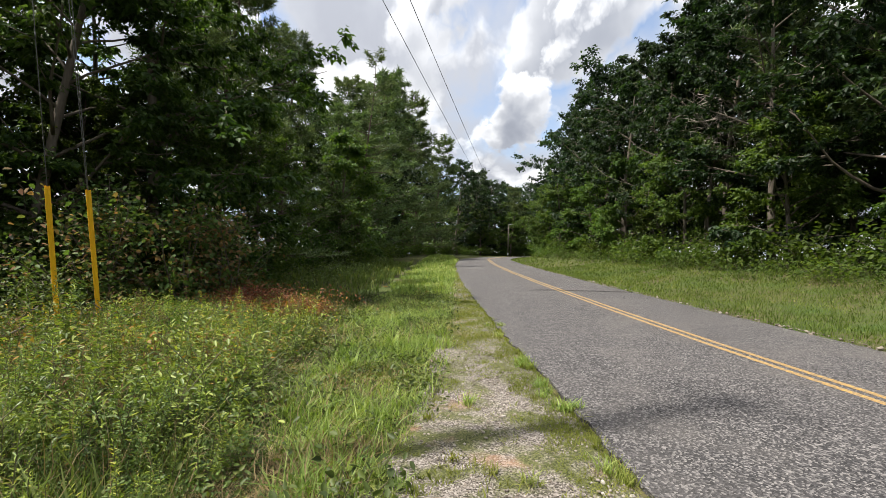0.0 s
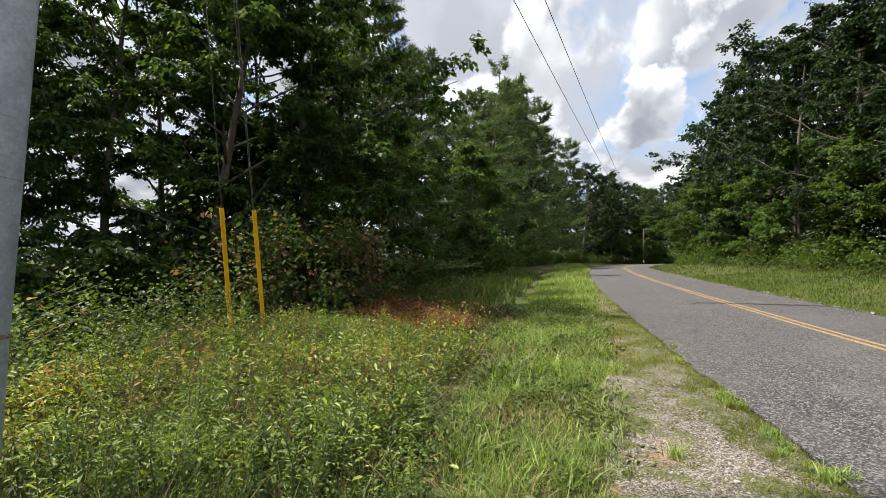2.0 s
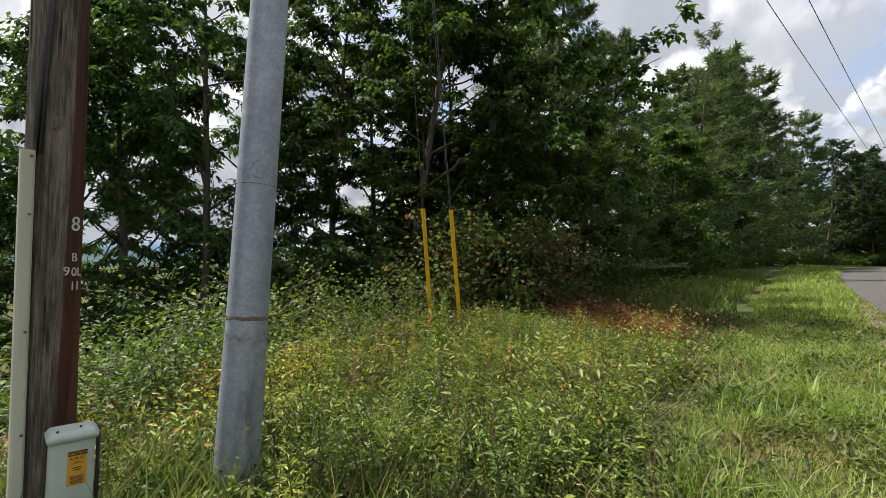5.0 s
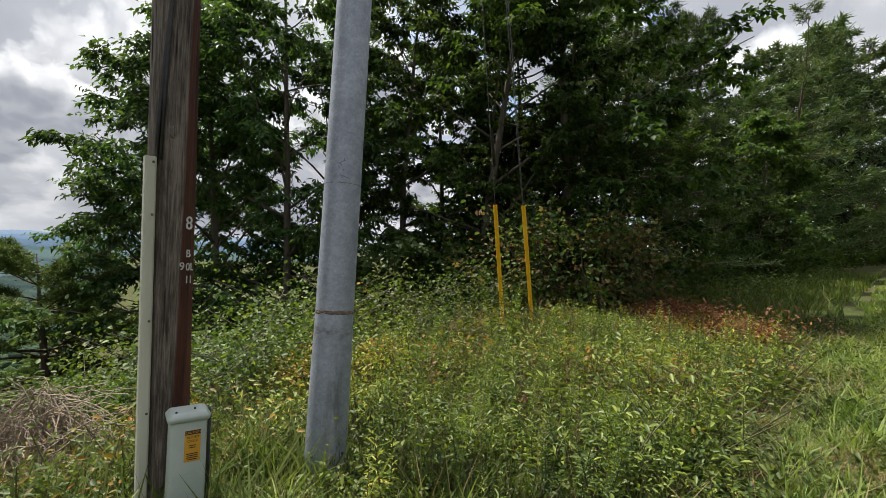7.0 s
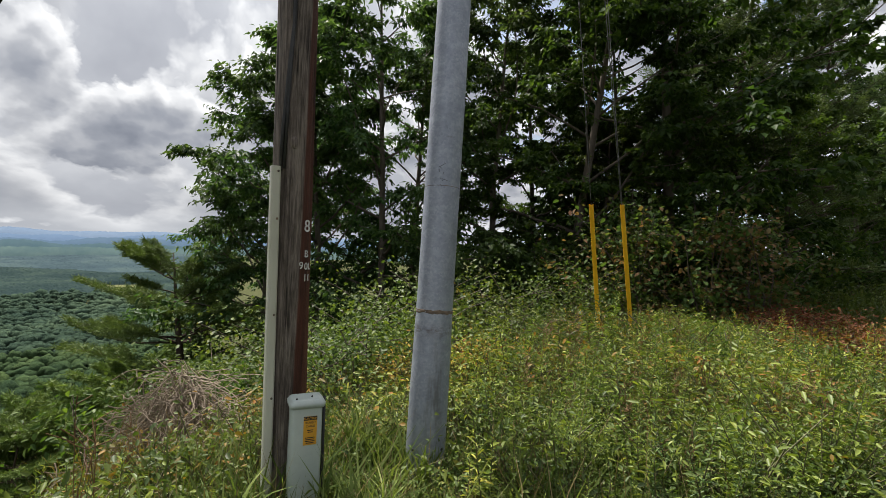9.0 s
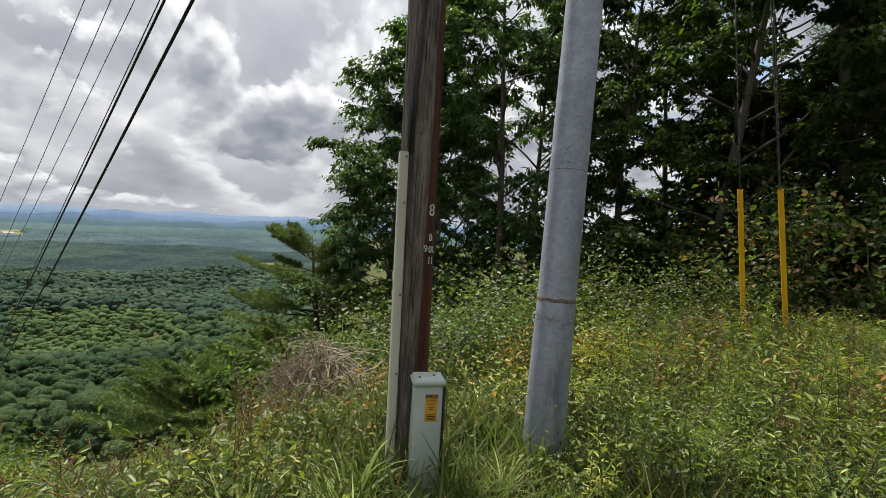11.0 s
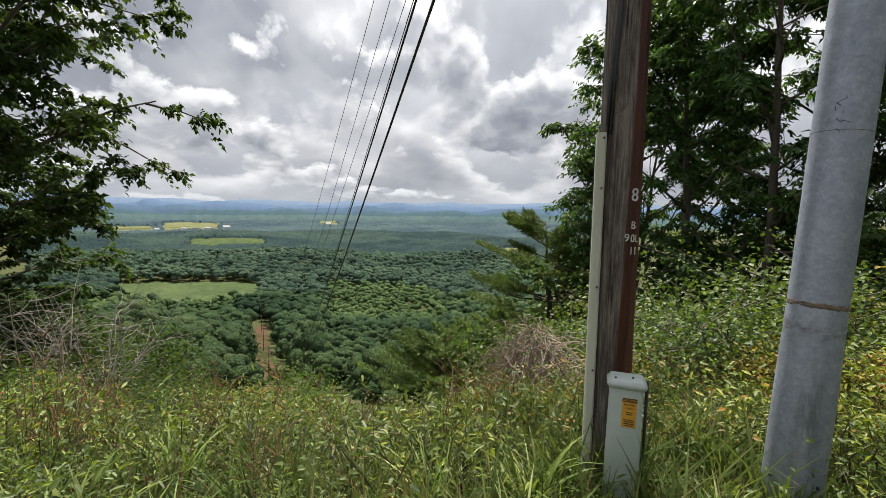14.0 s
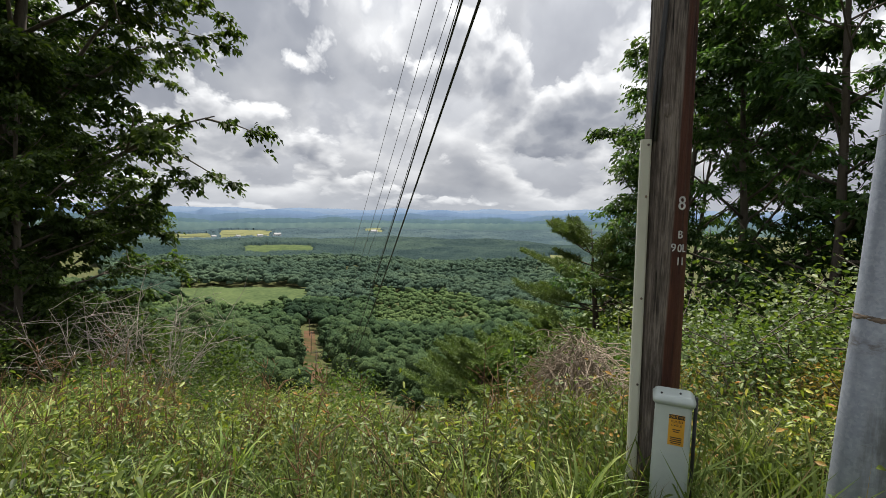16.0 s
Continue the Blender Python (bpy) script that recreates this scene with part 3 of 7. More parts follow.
def build_ground():
    r = np.concatenate([[0.0], np.geomspace(0.5, 4950, 210)])
    a = np.linspace(0, 2 * np.pi, 361)[:-1]
    X = np.concatenate([[-0.9], (-0.9 + r[1:, None] * np.cos(a)).ravel()])
    Y = np.concatenate([[1.0], (1.0 + r[1:, None] * np.sin(a)).ravel()])
    V = np.stack([X, Y, land(X, Y)], -1)
    n, m = len(a), len(r) - 1
    j = np.arange(n)
    k = (j + 1) % n
    i = (np.arange(m - 1) * n + 1)[:, None]
    Q = np.stack([i + j, i + n + j, i + n + k, i + k], -1).reshape(-1, 4)
    g = Geo()
    g.add(V, Q)
    g.F.append(np.stack([np.zeros(n, int), 1 + j, 1 + k], -1).astype(np.int32))
    g.M.append(np.zeros(n, np.int32))
    tagged(part("ground", g, mats=M_GROUND, smooth=True), "rough grassy ridge ground falling to a wooded valley", "ground", kind="structure")


def strip(xs, ys, zf, lift, names, mat, thick=0.06):
    """A draped strip: xs (n, m) and ys (n, m) with a skirt."""
    n, m = xs.shape
    Z = zf(xs, ys) + lift
    V = np.stack([xs, ys, Z], -1).reshape(-1, 3)
    i = np.arange(n - 1)[:, None] * m
    j = np.arange(m - 1)[None]
    Q = np.stack([i + j, i + j + 1, i + m + j + 1, i + m + j], -1).reshape(-1, 4)
    g = Geo()
    g.add(V, Q)
    for col in (0, m - 1):
        e = np.stack([xs[:, col], ys[:, col], Z[:, col]], -1)
        W = np.concatenate([e, e - np.array([0, 0, thick])])
        t = np.arange(n - 1)
        q = np.stack([t, t + n, t + n + 1, t + 1], -1)
        g.add(W, q if col == 0 else q[:, ::-1])
    return part(names, g, mats=mat, smooth=False)


def build_road():
    rng = np.random.default_rng(5)
    # rows along the centre line, square to it
    y = np.concatenate([np.arange(-40, 0, 1.0), np.arange(0, 16, 0.12), np.arange(16, 45, 0.5), np.arange(45, 99, 1.0)])
    x = road_left(y)
    for _ in range(3):
        x[1:-1] = (x[:-2] + x[1:-1] * 2 + x[2:]) / 4
    tx, ty = np.gradient(x), np.gradient(y)
    L = np.hypot(tx, ty)
    nx, ny = ty / L, -tx / L
    rag = 0.035 * wave(y * 3, y, 0.5) + rng.normal(0, 0.012, len(y)) + 0.05 * wave(y, y, 1.7)

    def rows(us, ragged=False):
        us = np.asarray(us, float)
        U = np.broadcast_to(us, (len(y), len(us))).copy()
        if ragged:
            U[:, 0] += rag
            U[:, -1] += rag[::-1]
        return x[:, None] + nx[:, None] * U, y[:, None] + ny[:, None] * U, U

    def z_at(U):
        return ramp(np.clip(y, -40, 90))[:, None] + 0.035 * np.clip(U, 0, 2.95) + 0.004 * np.clip(U - 2.95, 0, 3)

    X, Y, U = rows(np.concatenate([[0], np.linspace(0.1, ROAD_W - 0.1, 16), [ROAD_W]]), True)
    tagged(strip(X, Y, lambda a, b: z_at(U), 0.0, "road", M_ASPHALT, 0.10), "grey worn asphalt country road curving into the woods", "road", kind="structure")
    for c in (3.11, 3.32):
        X, Y, U = rows([c - 0.046, c + 0.046])
        U2 = U
        tagged(strip(X, Y, lambda a, b: z_at(U2), 0.005, "centre_line", M_PAINT, 0.003), "worn yellow painted centre line on the asphalt", "road marking", "double centre line", "structure")


def build_shoulder():
    y = np.concatenate([np.arange(-14, 0, 0.5), np.arange(0, 14, 0.12), np.arange(14, 30, 0.4)])
    l = road_left(y)
    w = np.interp(y, [2, 4.2, 6.6, 12, 24, 30], [2.0, 1.6, 1.35, 0.9, 0.3, 0.15]) + 0.1 * wave(y, y, 0.9)
    f = np.linspace(0, 1, 15)
    X = (l - np.clip(w, 0.12, 2))[:, None] + (np.clip(w, 0.12, 2) + 0.05)[:, None] * f
    Y = np.broadcast_to(y[:, None], X.shape)

    def z(a, b):
        return land(a, b) + 0.012 + 0.015 * wave(a, b, 0.23) - 0.06 * np.where(f > 0.95, 1, 0) - 0.05 * np.where(f < 0.05, 1, 0)
    tagged(strip(X, Y, z, 0.006, "gravel_shoulder", M_GRAVEL, 0.05), "pale gravel road shoulder patched with moss and dead grass", "gravel shoulder", kind="structure")


build_ground()
build_road()
build_shoulder()

# ---------------------------------------------------------------- poles, box, guys, wires
def weathered_wood():
    m, N = material("weathered_creosoted_pole_wood")
    p = local(N)
    grain = N.noise(stretched(N, p, (1, 1, 0.045)), 55.0, 6.0, 0.65)
    broad = N.noise(stretched(N, p, (1, 1, 0.08)), 7.0, 3.0)
    s = N.add("ShaderNodeSeparateXYZ", {0: p})
    # the creosote is kept on the side turned to the road's far end; the weather has bleached the other
    line = N.math("ADD", s.outputs[1], N.math("MULTIPLY", N.math("SUBTRACT", N.noise(stretched(N, p, (1, 1, 0.6)), 2.2, 4.0), 0.5), 0.025))
    kept = N.math("MULTIPLY", N.math("ADD", line, N.math("MULTIPLY", s.outputs[0], -0.1)), 90.0, True)
    fine = N.noise(stretched(N, p, (1, 1, 0.03)), 170.0, 5.0, 0.7)
    crack = N.math("MULTIPLY", N.math("SUBTRACT", 0.415, N.noise(stretched(N, p, (1, 1, 0.05)), 24.0, 3.0, 0.55)), 14.0, True)
    blotch = N.noise(stretched(N, p, (1, 1, 0.3)), 9.0, 5.0, 0.65)
    both = N.math("ADD", N.math("MULTIPLY", grain, 0.55), N.math("MULTIPLY", fine, 0.45))
    grey = N.ramp(N.math("ADD", both, N.math("MULTIPLY", N.math("SUBTRACT", blotch, 0.5), 0.35)), [(0.33, (0.016, 0.012, 0.010)), (0.47, (0.085, 0.069, 0.059)), (0.62, (0.215, 0.182, 0.160))])
    grey = N.mix(crack, grey, (0.006, 0.005, 0.004))
    red = N.ramp(N.math("ADD", N.math("MULTIPLY", both, 0.55), N.math("MULTIPLY", broad, 0.45)), [(0.32, (0.016, 0.006, 0.005)), (0.48, (0.072, 0.026, 0.016)), (0.68, (0.150, 0.062, 0.038))])
    red = N.mix(N.math("MULTIPLY", crack, 0.7), red, (0.010, 0.004, 0.003))
    grain = N.math("SUBTRACT", both, N.math("MULTIPLY", crack, 0.6))
    finish(N, N.mix(kept, grey, red), 0.75, grain, 0.7, 0.012, spec=0.3)
    return m


def galvanised():
    m, N = material("galvanised_steel")
    p = local(N)
    v = N.add("ShaderNodeTexVoronoi", {"Vector": p, "Scale": 60.0})
    a = N.noise(p, 3.0, 6.0, 0.6)
    scuff = N.noise(stretched(N, p, (1, 1, 9)), 5.0, 6.0, 0.7)
    mid = N.noise(p, 14.0, 5.0, 0.65)
    mottle = N.math("ADD", N.math("ADD", N.math("MULTIPLY", a, 0.55), N.math("MULTIPLY", mid, 0.45)), N.math("MULTIPLY", N.math("SUBTRACT", v.outputs["Color"], 0.5), 0.16))
    col = N.ramp(mottle, [(0.30, (0.205, 0.230, 0.285)), (0.50, (0.300, 0.330, 0.395)), (0.66, (0.400, 0.430, 0.500))])
    white = N.math("MULTIPLY", N.math("SUBTRACT", N.noise(stretched(N, p, (1, 1, 0.35)), 38.0, 4.0, 0.7), 0.64), 9.0, True)
    col = N.mix(N.math("MULTIPLY", white, 0.5), col, (0.52, 0.54, 0.58))
    col = N.mix(N.math("MULTIPLY", N.math("SUBTRACT", scuff, 0.63), 7.0, True), col, (0.14, 0.135, 0.135))
    s = N.add("ShaderNodeSeparateXYZ", {0: p})
    # grime that has run down from the weld, and the smudge along it
    face = N.math("MULTIPLY", N.math("SUBTRACT", N.math("ADD", N.math("MULTIPLY", s.outputs[0], 0.96), N.math("MULTIPLY", s.outputs[1], -0.28)), 0.100), 34.0, True)
    low = N.math("MULTIPLY", N.math("MULTIPLY", N.math("SUBTRACT", 1.06, s.outputs[2]), 14.0, True), N.math("MULTIPLY", N.math("SUBTRACT", s.outputs[2], 0.05), 1.6, True))
    run = N.noise(stretched(N, p, (1, 1, 0.12)), 26.0, 4.0, 0.65)
    grime = N.math("MULTIPLY", N.math("MULTIPLY", face, low), N.math("MULTIPLY", N.math("SUBTRACT", run, 0.36), 4.0, True), True)
    col = N.mix(N.math("MULTIPLY", grime, 0.85), col, (0.075, 0.066, 0.055))
    near = N.math("SUBTRACT", 1.0, N.math("MULTIPLY", N.math("ABSOLUTE", N.math("SUBTRACT", s.outputs[2], 1.03)), 16.0), True)
    smudge = N.math("MULTIPLY", near, N.math("MULTIPLY", N.math("SUBTRACT", N.noise(stretched(N, p, (1, 1, 2.5)), 16.0, 5.0, 0.7), 0.42), 5.0, True))
    col = N.mix(N.math("MULTIPLY", smudge, 0.75), col, (0.105, 0.085, 0.068))
    finish(N, col, 0.55, scuff, 0.12, 0.004, 0.35)
    return m


M_POLEWOOD = weathered_wood()
M_GALV = galvanised()
M_DUCT = noisy_material("sun_faded_plastic_duct", (0.36, 0.36, 0.29), (0.56, 0.56, 0.48), 3.0, 0.55, stretch=(1, 1, 0.15))
M_BLACK = noisy_material("black_cable_sheath", (0.008, 0.008, 0.009), (0.03, 0.03, 0.032), 20.0, 0.6)
M_TAG = noisy_material("aluminium_tags", (0.42, 0.42, 0.42), (0.72, 0.72, 0.70), 30.0, 0.5)
M_BOX = noisy_material("pale_green_painted_metal", (0.33, 0.38, 0.36), (0.46, 0.51, 0.48), 5.0, 0.5, bump=0.05)
M_ORANGE = noisy_material("faded_orange_sticker", (0.55, 0.27, 0.02), (0.70, 0.38, 0.05), 9.0, 0.5)
M_INK = noisy_material("black_print", (0.01, 0.01, 0.01), (0.03, 0.03, 0.03), 9.0, 0.6)
M_GUARD = noisy_material("yellow_plastic_guard", (0.72, 0.37, 0.01), (0.88, 0.50, 0.02), 4.0, 0.45, stretch=(1, 1, 0.2), bump=0.05)
M_WIRE = noisy_material("dull_aluminium_wire", (0.06, 0.06, 0.06), (0.14, 0.14, 0.14), 15.0, 0.6, 0.3)
M_RUST = noisy_material("rusty_scuffed_weld", (0.06, 0.05, 0.045), (0.24, 0.17, 0.11), 24.0, 0.8, stretch=(1, 1, 3))
M_WHITE = noisy_material("weathered_white_paint", (0.55, 0.55, 0.53), (0.75, 0.75, 0.73), 6.0, 0.6)
M_ROOF = noisy_material("grey_roof", (0.2, 0.2, 0.2), (0.3, 0.3, 0.3), 2.0)

WOOD = np.array((-3.829, 1.429))           # each pole's axis one metre up, and how far it leans a metre
WOOD_LEAN = np.array((0.0357, -0.0189))
STEEL = np.array((-3.824, 2.505))
STEEL_LEAN = np.array((-0.0229, 0.0459))


def steel_at(z):
    return STEEL + STEEL_LEAN * (z - 1.0)


def wood_at(z):
    return WOOD + WOOD_LEAN * (z - 1.0)



def rounded_box(w, d, h, r=0.02, seg=2):
    bm = bmesh.new()
    bmesh.ops.create_cube(bm, size=1)
    bmesh.ops.scale(bm, vec=(w, d, h), verts=bm.verts)
    bmesh.ops.bevel(bm, geom=bm.edges, offset=r, segments=seg, affect="EDGES", profile=0.5)
    return bm


def shift(bm, x, y, z):
    bmesh.ops.translate(bm, vec=(x, y, z), verts=bm.verts)
    return bm


def letters(text, size, mat, parent, where, name="lettering", thick=0.002, label=""):
    cu = bpy.data.curves.new(name, "FONT")
    cu.body, cu.size, cu.extrude, cu.align_x, cu.align_y = text, size, thick, "CENTER", "CENTER"
    tmp = new("tmp", cu)
    me = bpy.data.meshes.new_from_object(tmp)
    bpy.data.objects.remove(tmp)
    bpy.data.curves.remove(cu)
    me.materials.clear()
    me.materials.append(mat)
    ob = new(name, me)
    ob.parent = parent
    ob.matrix_basis = where
    return tagged(ob, label)


def facing(x, y, z, nx, ny):
    """Stands writing upright at a place, turned to (nx, ny)."""
    return pose(x, y, z, 90, 0, math.degrees(math.atan2(nx, -ny)))


def build_wood_pole():
    rng = np.random.default_rng(11)
    top = tagged(new("utility_pole"), "weathered wooden utility pole, half grey and half creosote brown", "utility pole")
    base = land(*WOOD)
    top.location = (*WOOD, 0)
    H, n = 9.6, 120
    z = np.concatenate([np.linspace(base - 0.4, 3.4, n), np.linspace(3.5, H, 30)])
    s = 40
    ang = np.linspace(0, 2 * np.pi, s, endpoint=False)
    R = 0.1276 - 0.003 * z
    prof = np.ones((len(z), s))
    for _ in range(26):              # drying checks along the grain
        a0, z0, l, dep, wd = rng.uniform(0, 6.28), rng.uniform(0, 3.2), rng.uniform(0.3, 1.6), rng.uniform(0.02, 0.06), rng.uniform(0.05, 0.09)
        da = np.angle(np.exp(1j * (ang[None] - a0 - 0.03 * (z[:, None] - z0))))
        prof -= dep * np.exp(-(da / wd) ** 2) * np.exp(-((z[:, None] - z0) / l) ** 4)
    prof += 0.012 * np.sin(3 * ang + 1.0)[None] + rng.normal(0, 0.003, prof.shape)
    lean = (z - 1.0)[:, None] * WOOD_LEAN
    V = np.stack([R[:, None] * prof * np.cos(ang) + lean[:, :1], R[:, None] * prof * np.sin(ang) + lean[:, 1:], np.broadcast_to(z[:, None], prof.shape)], -1).reshape(-1, 3)
    i = np.arange(len(z) - 1)[:, None] * s
    j = np.arange(s)[None]
    k = (j + 1) % s
    g = Geo()
    g.add(V, np.stack([i + j, i + k, i + s + k, i + s + j], -1).reshape(-1, 4))
    e = (len(z) - 1) * s
    g.add(np.concatenate([V[e:], [[*lean[-1], H]]]), np.stack([np.arange(s), (np.arange(s) + 1) % s, np.full(s, s)], -1))
    part("shaft", g, top, mats=M_POLEWOOD, smooth=True)
    # split-away sliver and knot on the grey side
    g = Geo()
    on_face = lambda P: [(x + WOOD_LEAN[0] * (h - 1), y + WOOD_LEAN[1] * (h - 1), h) for x, y, h in P]
    g.add(*tube(on_face([(0.085, -0.098, 1.90), (0.092, -0.090, 2.15), (0.108, -0.066, 2.55), (0.113, -0.048, 2.78), (0.108, -0.043, 3.3), (0.09, -0.06, 4.2)]), [0.010, 0.013, 0.012, 0.011, 0.011, 0.01], 8))
    g.add(*tube(on_face([(0.105, -0.080, 1.92), (0.112, -0.070, 2.3), (0.118, -0.052, 2.72), (0.112, -0.048, 3.2), (0.10, -0.06, 3.9)]), [0.008, 0.009, 0.009, 0.009, 0.008], 8))
    part("riser_cable", g, top, "black cable rising from the duct", True, M_BLACK)
    bm = bmesh.new()
    bmesh.ops.create_uvsphere(bm, u_segments=16, v_segments=10, radius=0.035)
    bmesh.ops.scale(bm, vec=(0.35, 0.8, 1.15), verts=bm.verts)
    part("knot", shift(bm, 0.114 + WOOD_LEAN[0] * 1.1, -0.022 + WOOD_LEAN[1] * 1.1, 2.08), top, "round knot in the grey wood", True, M_POLEWOOD)
    # U-shaped duct along the pole's side
    prof = [(-0.018, -0.027), (0.024, -0.027), (0.033, -0.017), (0.033, 0.017), (0.024, 0.027), (-0.018, 0.027)]
    zz = [base - 0.1, 0.5, 1.2, 1.93]
    bm = bmesh.new()
    rings = [[bm.verts.new((0.085 + px + WOOD_LEAN[0] * (h - 1.0), -0.126 + py + WOOD_LEAN[1] * (h - 1.0), h)) for px, py in prof] for h in zz]
    for a, b in zip(rings, rings[1:]):
        for q in range(len(prof)):
            w = (q + 1) % len(prof)
            bm.faces.new((a[q], a[w], b[w], b[q]))
    bm.faces.new(rings[-1])
    duct = part("duct", bm, top, "faded pale plastic cable duct nailed to the pole", False, M_DUCT)
    for h in (0.55, 1.05, 1.62, 1.9):
        bm = bmesh.new()
        bmesh.ops.create_uvsphere(bm, u_segments=8, v_segments=6, radius=0.007)
        part("nail", shift(bm, 0.122 + WOOD_LEAN[0] * (h - 1.0), -0.116 + WOOD_LEAN[1] * (h - 1.0), h), duct, "rusty nail head", True, M_RUST)
    # metal characters nailed on the brown side
    for text, h, a in (("8", 1.585, 34), ("B", 1.415, 33), ("9", 1.343, 16), ("0", 1.340, 33), ("L", 1.340, 48), ("1", 1.268, 30), ("1", 1.268, 44)):
        c, s2 = math.cos(radians(a)), math.sin(radians(a))
        rr = 0.1285 - 0.003 * h
        size = 0.062 if text != "8" else 0.105
        letters(text, size, M_TAG, top, facing(c * rr + WOOD_LEAN[0] * (h - 1.0), s2 * rr + WOOD_LEAN[1] * (h - 1.0), h, c, s2), "metal_character", label="small nailed aluminium character")
    return top


def build_steel_pole():
    top = tagged(new("steel_utility_pole"), "tapered galvanised steel utility pole with a scuffed weld band", "utility pole")
    base = float(land(*STEEL))
    top.location = (*steel_at(base), base)
    H = 14.3
    run = lambda z: np.stack([STEEL_LEAN[0] * z, STEEL_LEAN[1] * z, z], -1)
    thick = lambda z: 0.1405 - 0.0026 * z + 0.006 * np.clip((z0 - z) * 2.0, 0, 1)
    z0 = 1.02 - base
    g = Geo()
    s = 48
    g.add(*tube(run(np.concatenate([np.linspace(-0.35, z0 - 0.02, 12), np.linspace(z0, H, 50)])), thick(np.concatenate([np.linspace(-0.35, z0 - 0.02, 12), np.linspace(z0, H, 50)])), s))
    part("shaft", g, top, smooth=True, mats=M_GALV)
    g = Geo()
    rng = np.random.default_rng(3)
    zz = np.array([-0.020, -0.012, -0.004, 0.002, 0.010, 0.016])
    V, F = tube(run(z0 + zz), thick(z0) + np.array([-0.004, 0.0012, 0.0022, 0.0008, 0.0018, -0.004]), s, False)
    V += rng.normal(0, 0.0016, V.shape)
    g.add(V, F)
    part("weld_band", g, top, "rust-brown scuffed weld band", True, M_RUST)
    g = Geo()
    V, F = tube(run(1.95 - base + zz * 0.10), thick(1.95) + 0.0004, s, False)
    g.add(V, F)
    part("seam", g, top, "thin dark seam", True, M_RUST)
    # scratches round the seam, on the side turned to the road
    for k in range(9):
        a, h = radians(-35 + rng.normal(0, 9)), 1.99 - base + rng.uniform(-0.06, 0.13)
        c = run(np.array([h]))[0] + np.array([math.cos(a), math.sin(a), 0]) * (float(thick(h)) + 0.0004)
        e = np.array([-math.sin(a) * rng.normal(0, 1), math.cos(a) * rng.normal(0, 1), rng.normal(0.5, 0.8)])
        e *= rng.uniform(0.012, 0.03) / np.linalg.norm(e)
        g = Geo()
        g.add(*tube([c - e, c + e], 0.0016, 4))
        part("scratch", g, top, "dark scratch in the zinc", False, M_INK)
    for a in (20, -70):
        c, q = math.cos(radians(a)), math.sin(radians(a))
        bm = bmesh.new()
        bmesh.ops.create_cone(bm, cap_ends=True, segments=8, radius1=0.012, radius2=0.009, depth=0.012)
        bmesh.ops.rotate(bm, cent=(0, 0, 0), matrix=Matrix.Rotation(radians(90), 3, "Y"), verts=bm.verts)
        bmesh.ops.rotate(bm, cent=(0, 0, 0), matrix=Matrix.Rotation(radians(a), 3, "Z"), verts=bm.verts)
        part("bolt", shift(bm, c * 0.147 + STEEL_LEAN[0] * 0.18, q * 0.147 + STEEL_LEAN[1] * 0.18, 0.18), top, "small dark bolt hole plug", True, M_INK)
    # arms that carry the wires
    for h, way, half in ((9.45 - base, (1, 0.0), 1.0), (13.7 - base, (0.546, -0.838), 0.7)):
        bm = rounded_box(2 * half, 0.09, 0.11, 0.01, 1)
        bmesh.ops.rotate(bm, cent=(0, 0, 0), matrix=Matrix.Rotation(math.atan2(way[1], way[0]), 3, "Z"), verts=bm.verts)
        part("crossarm", shift(bm, STEEL_LEAN[0] * h, STEEL_LEAN[1] * h, h), top, "", False, M_GALV)
    return top


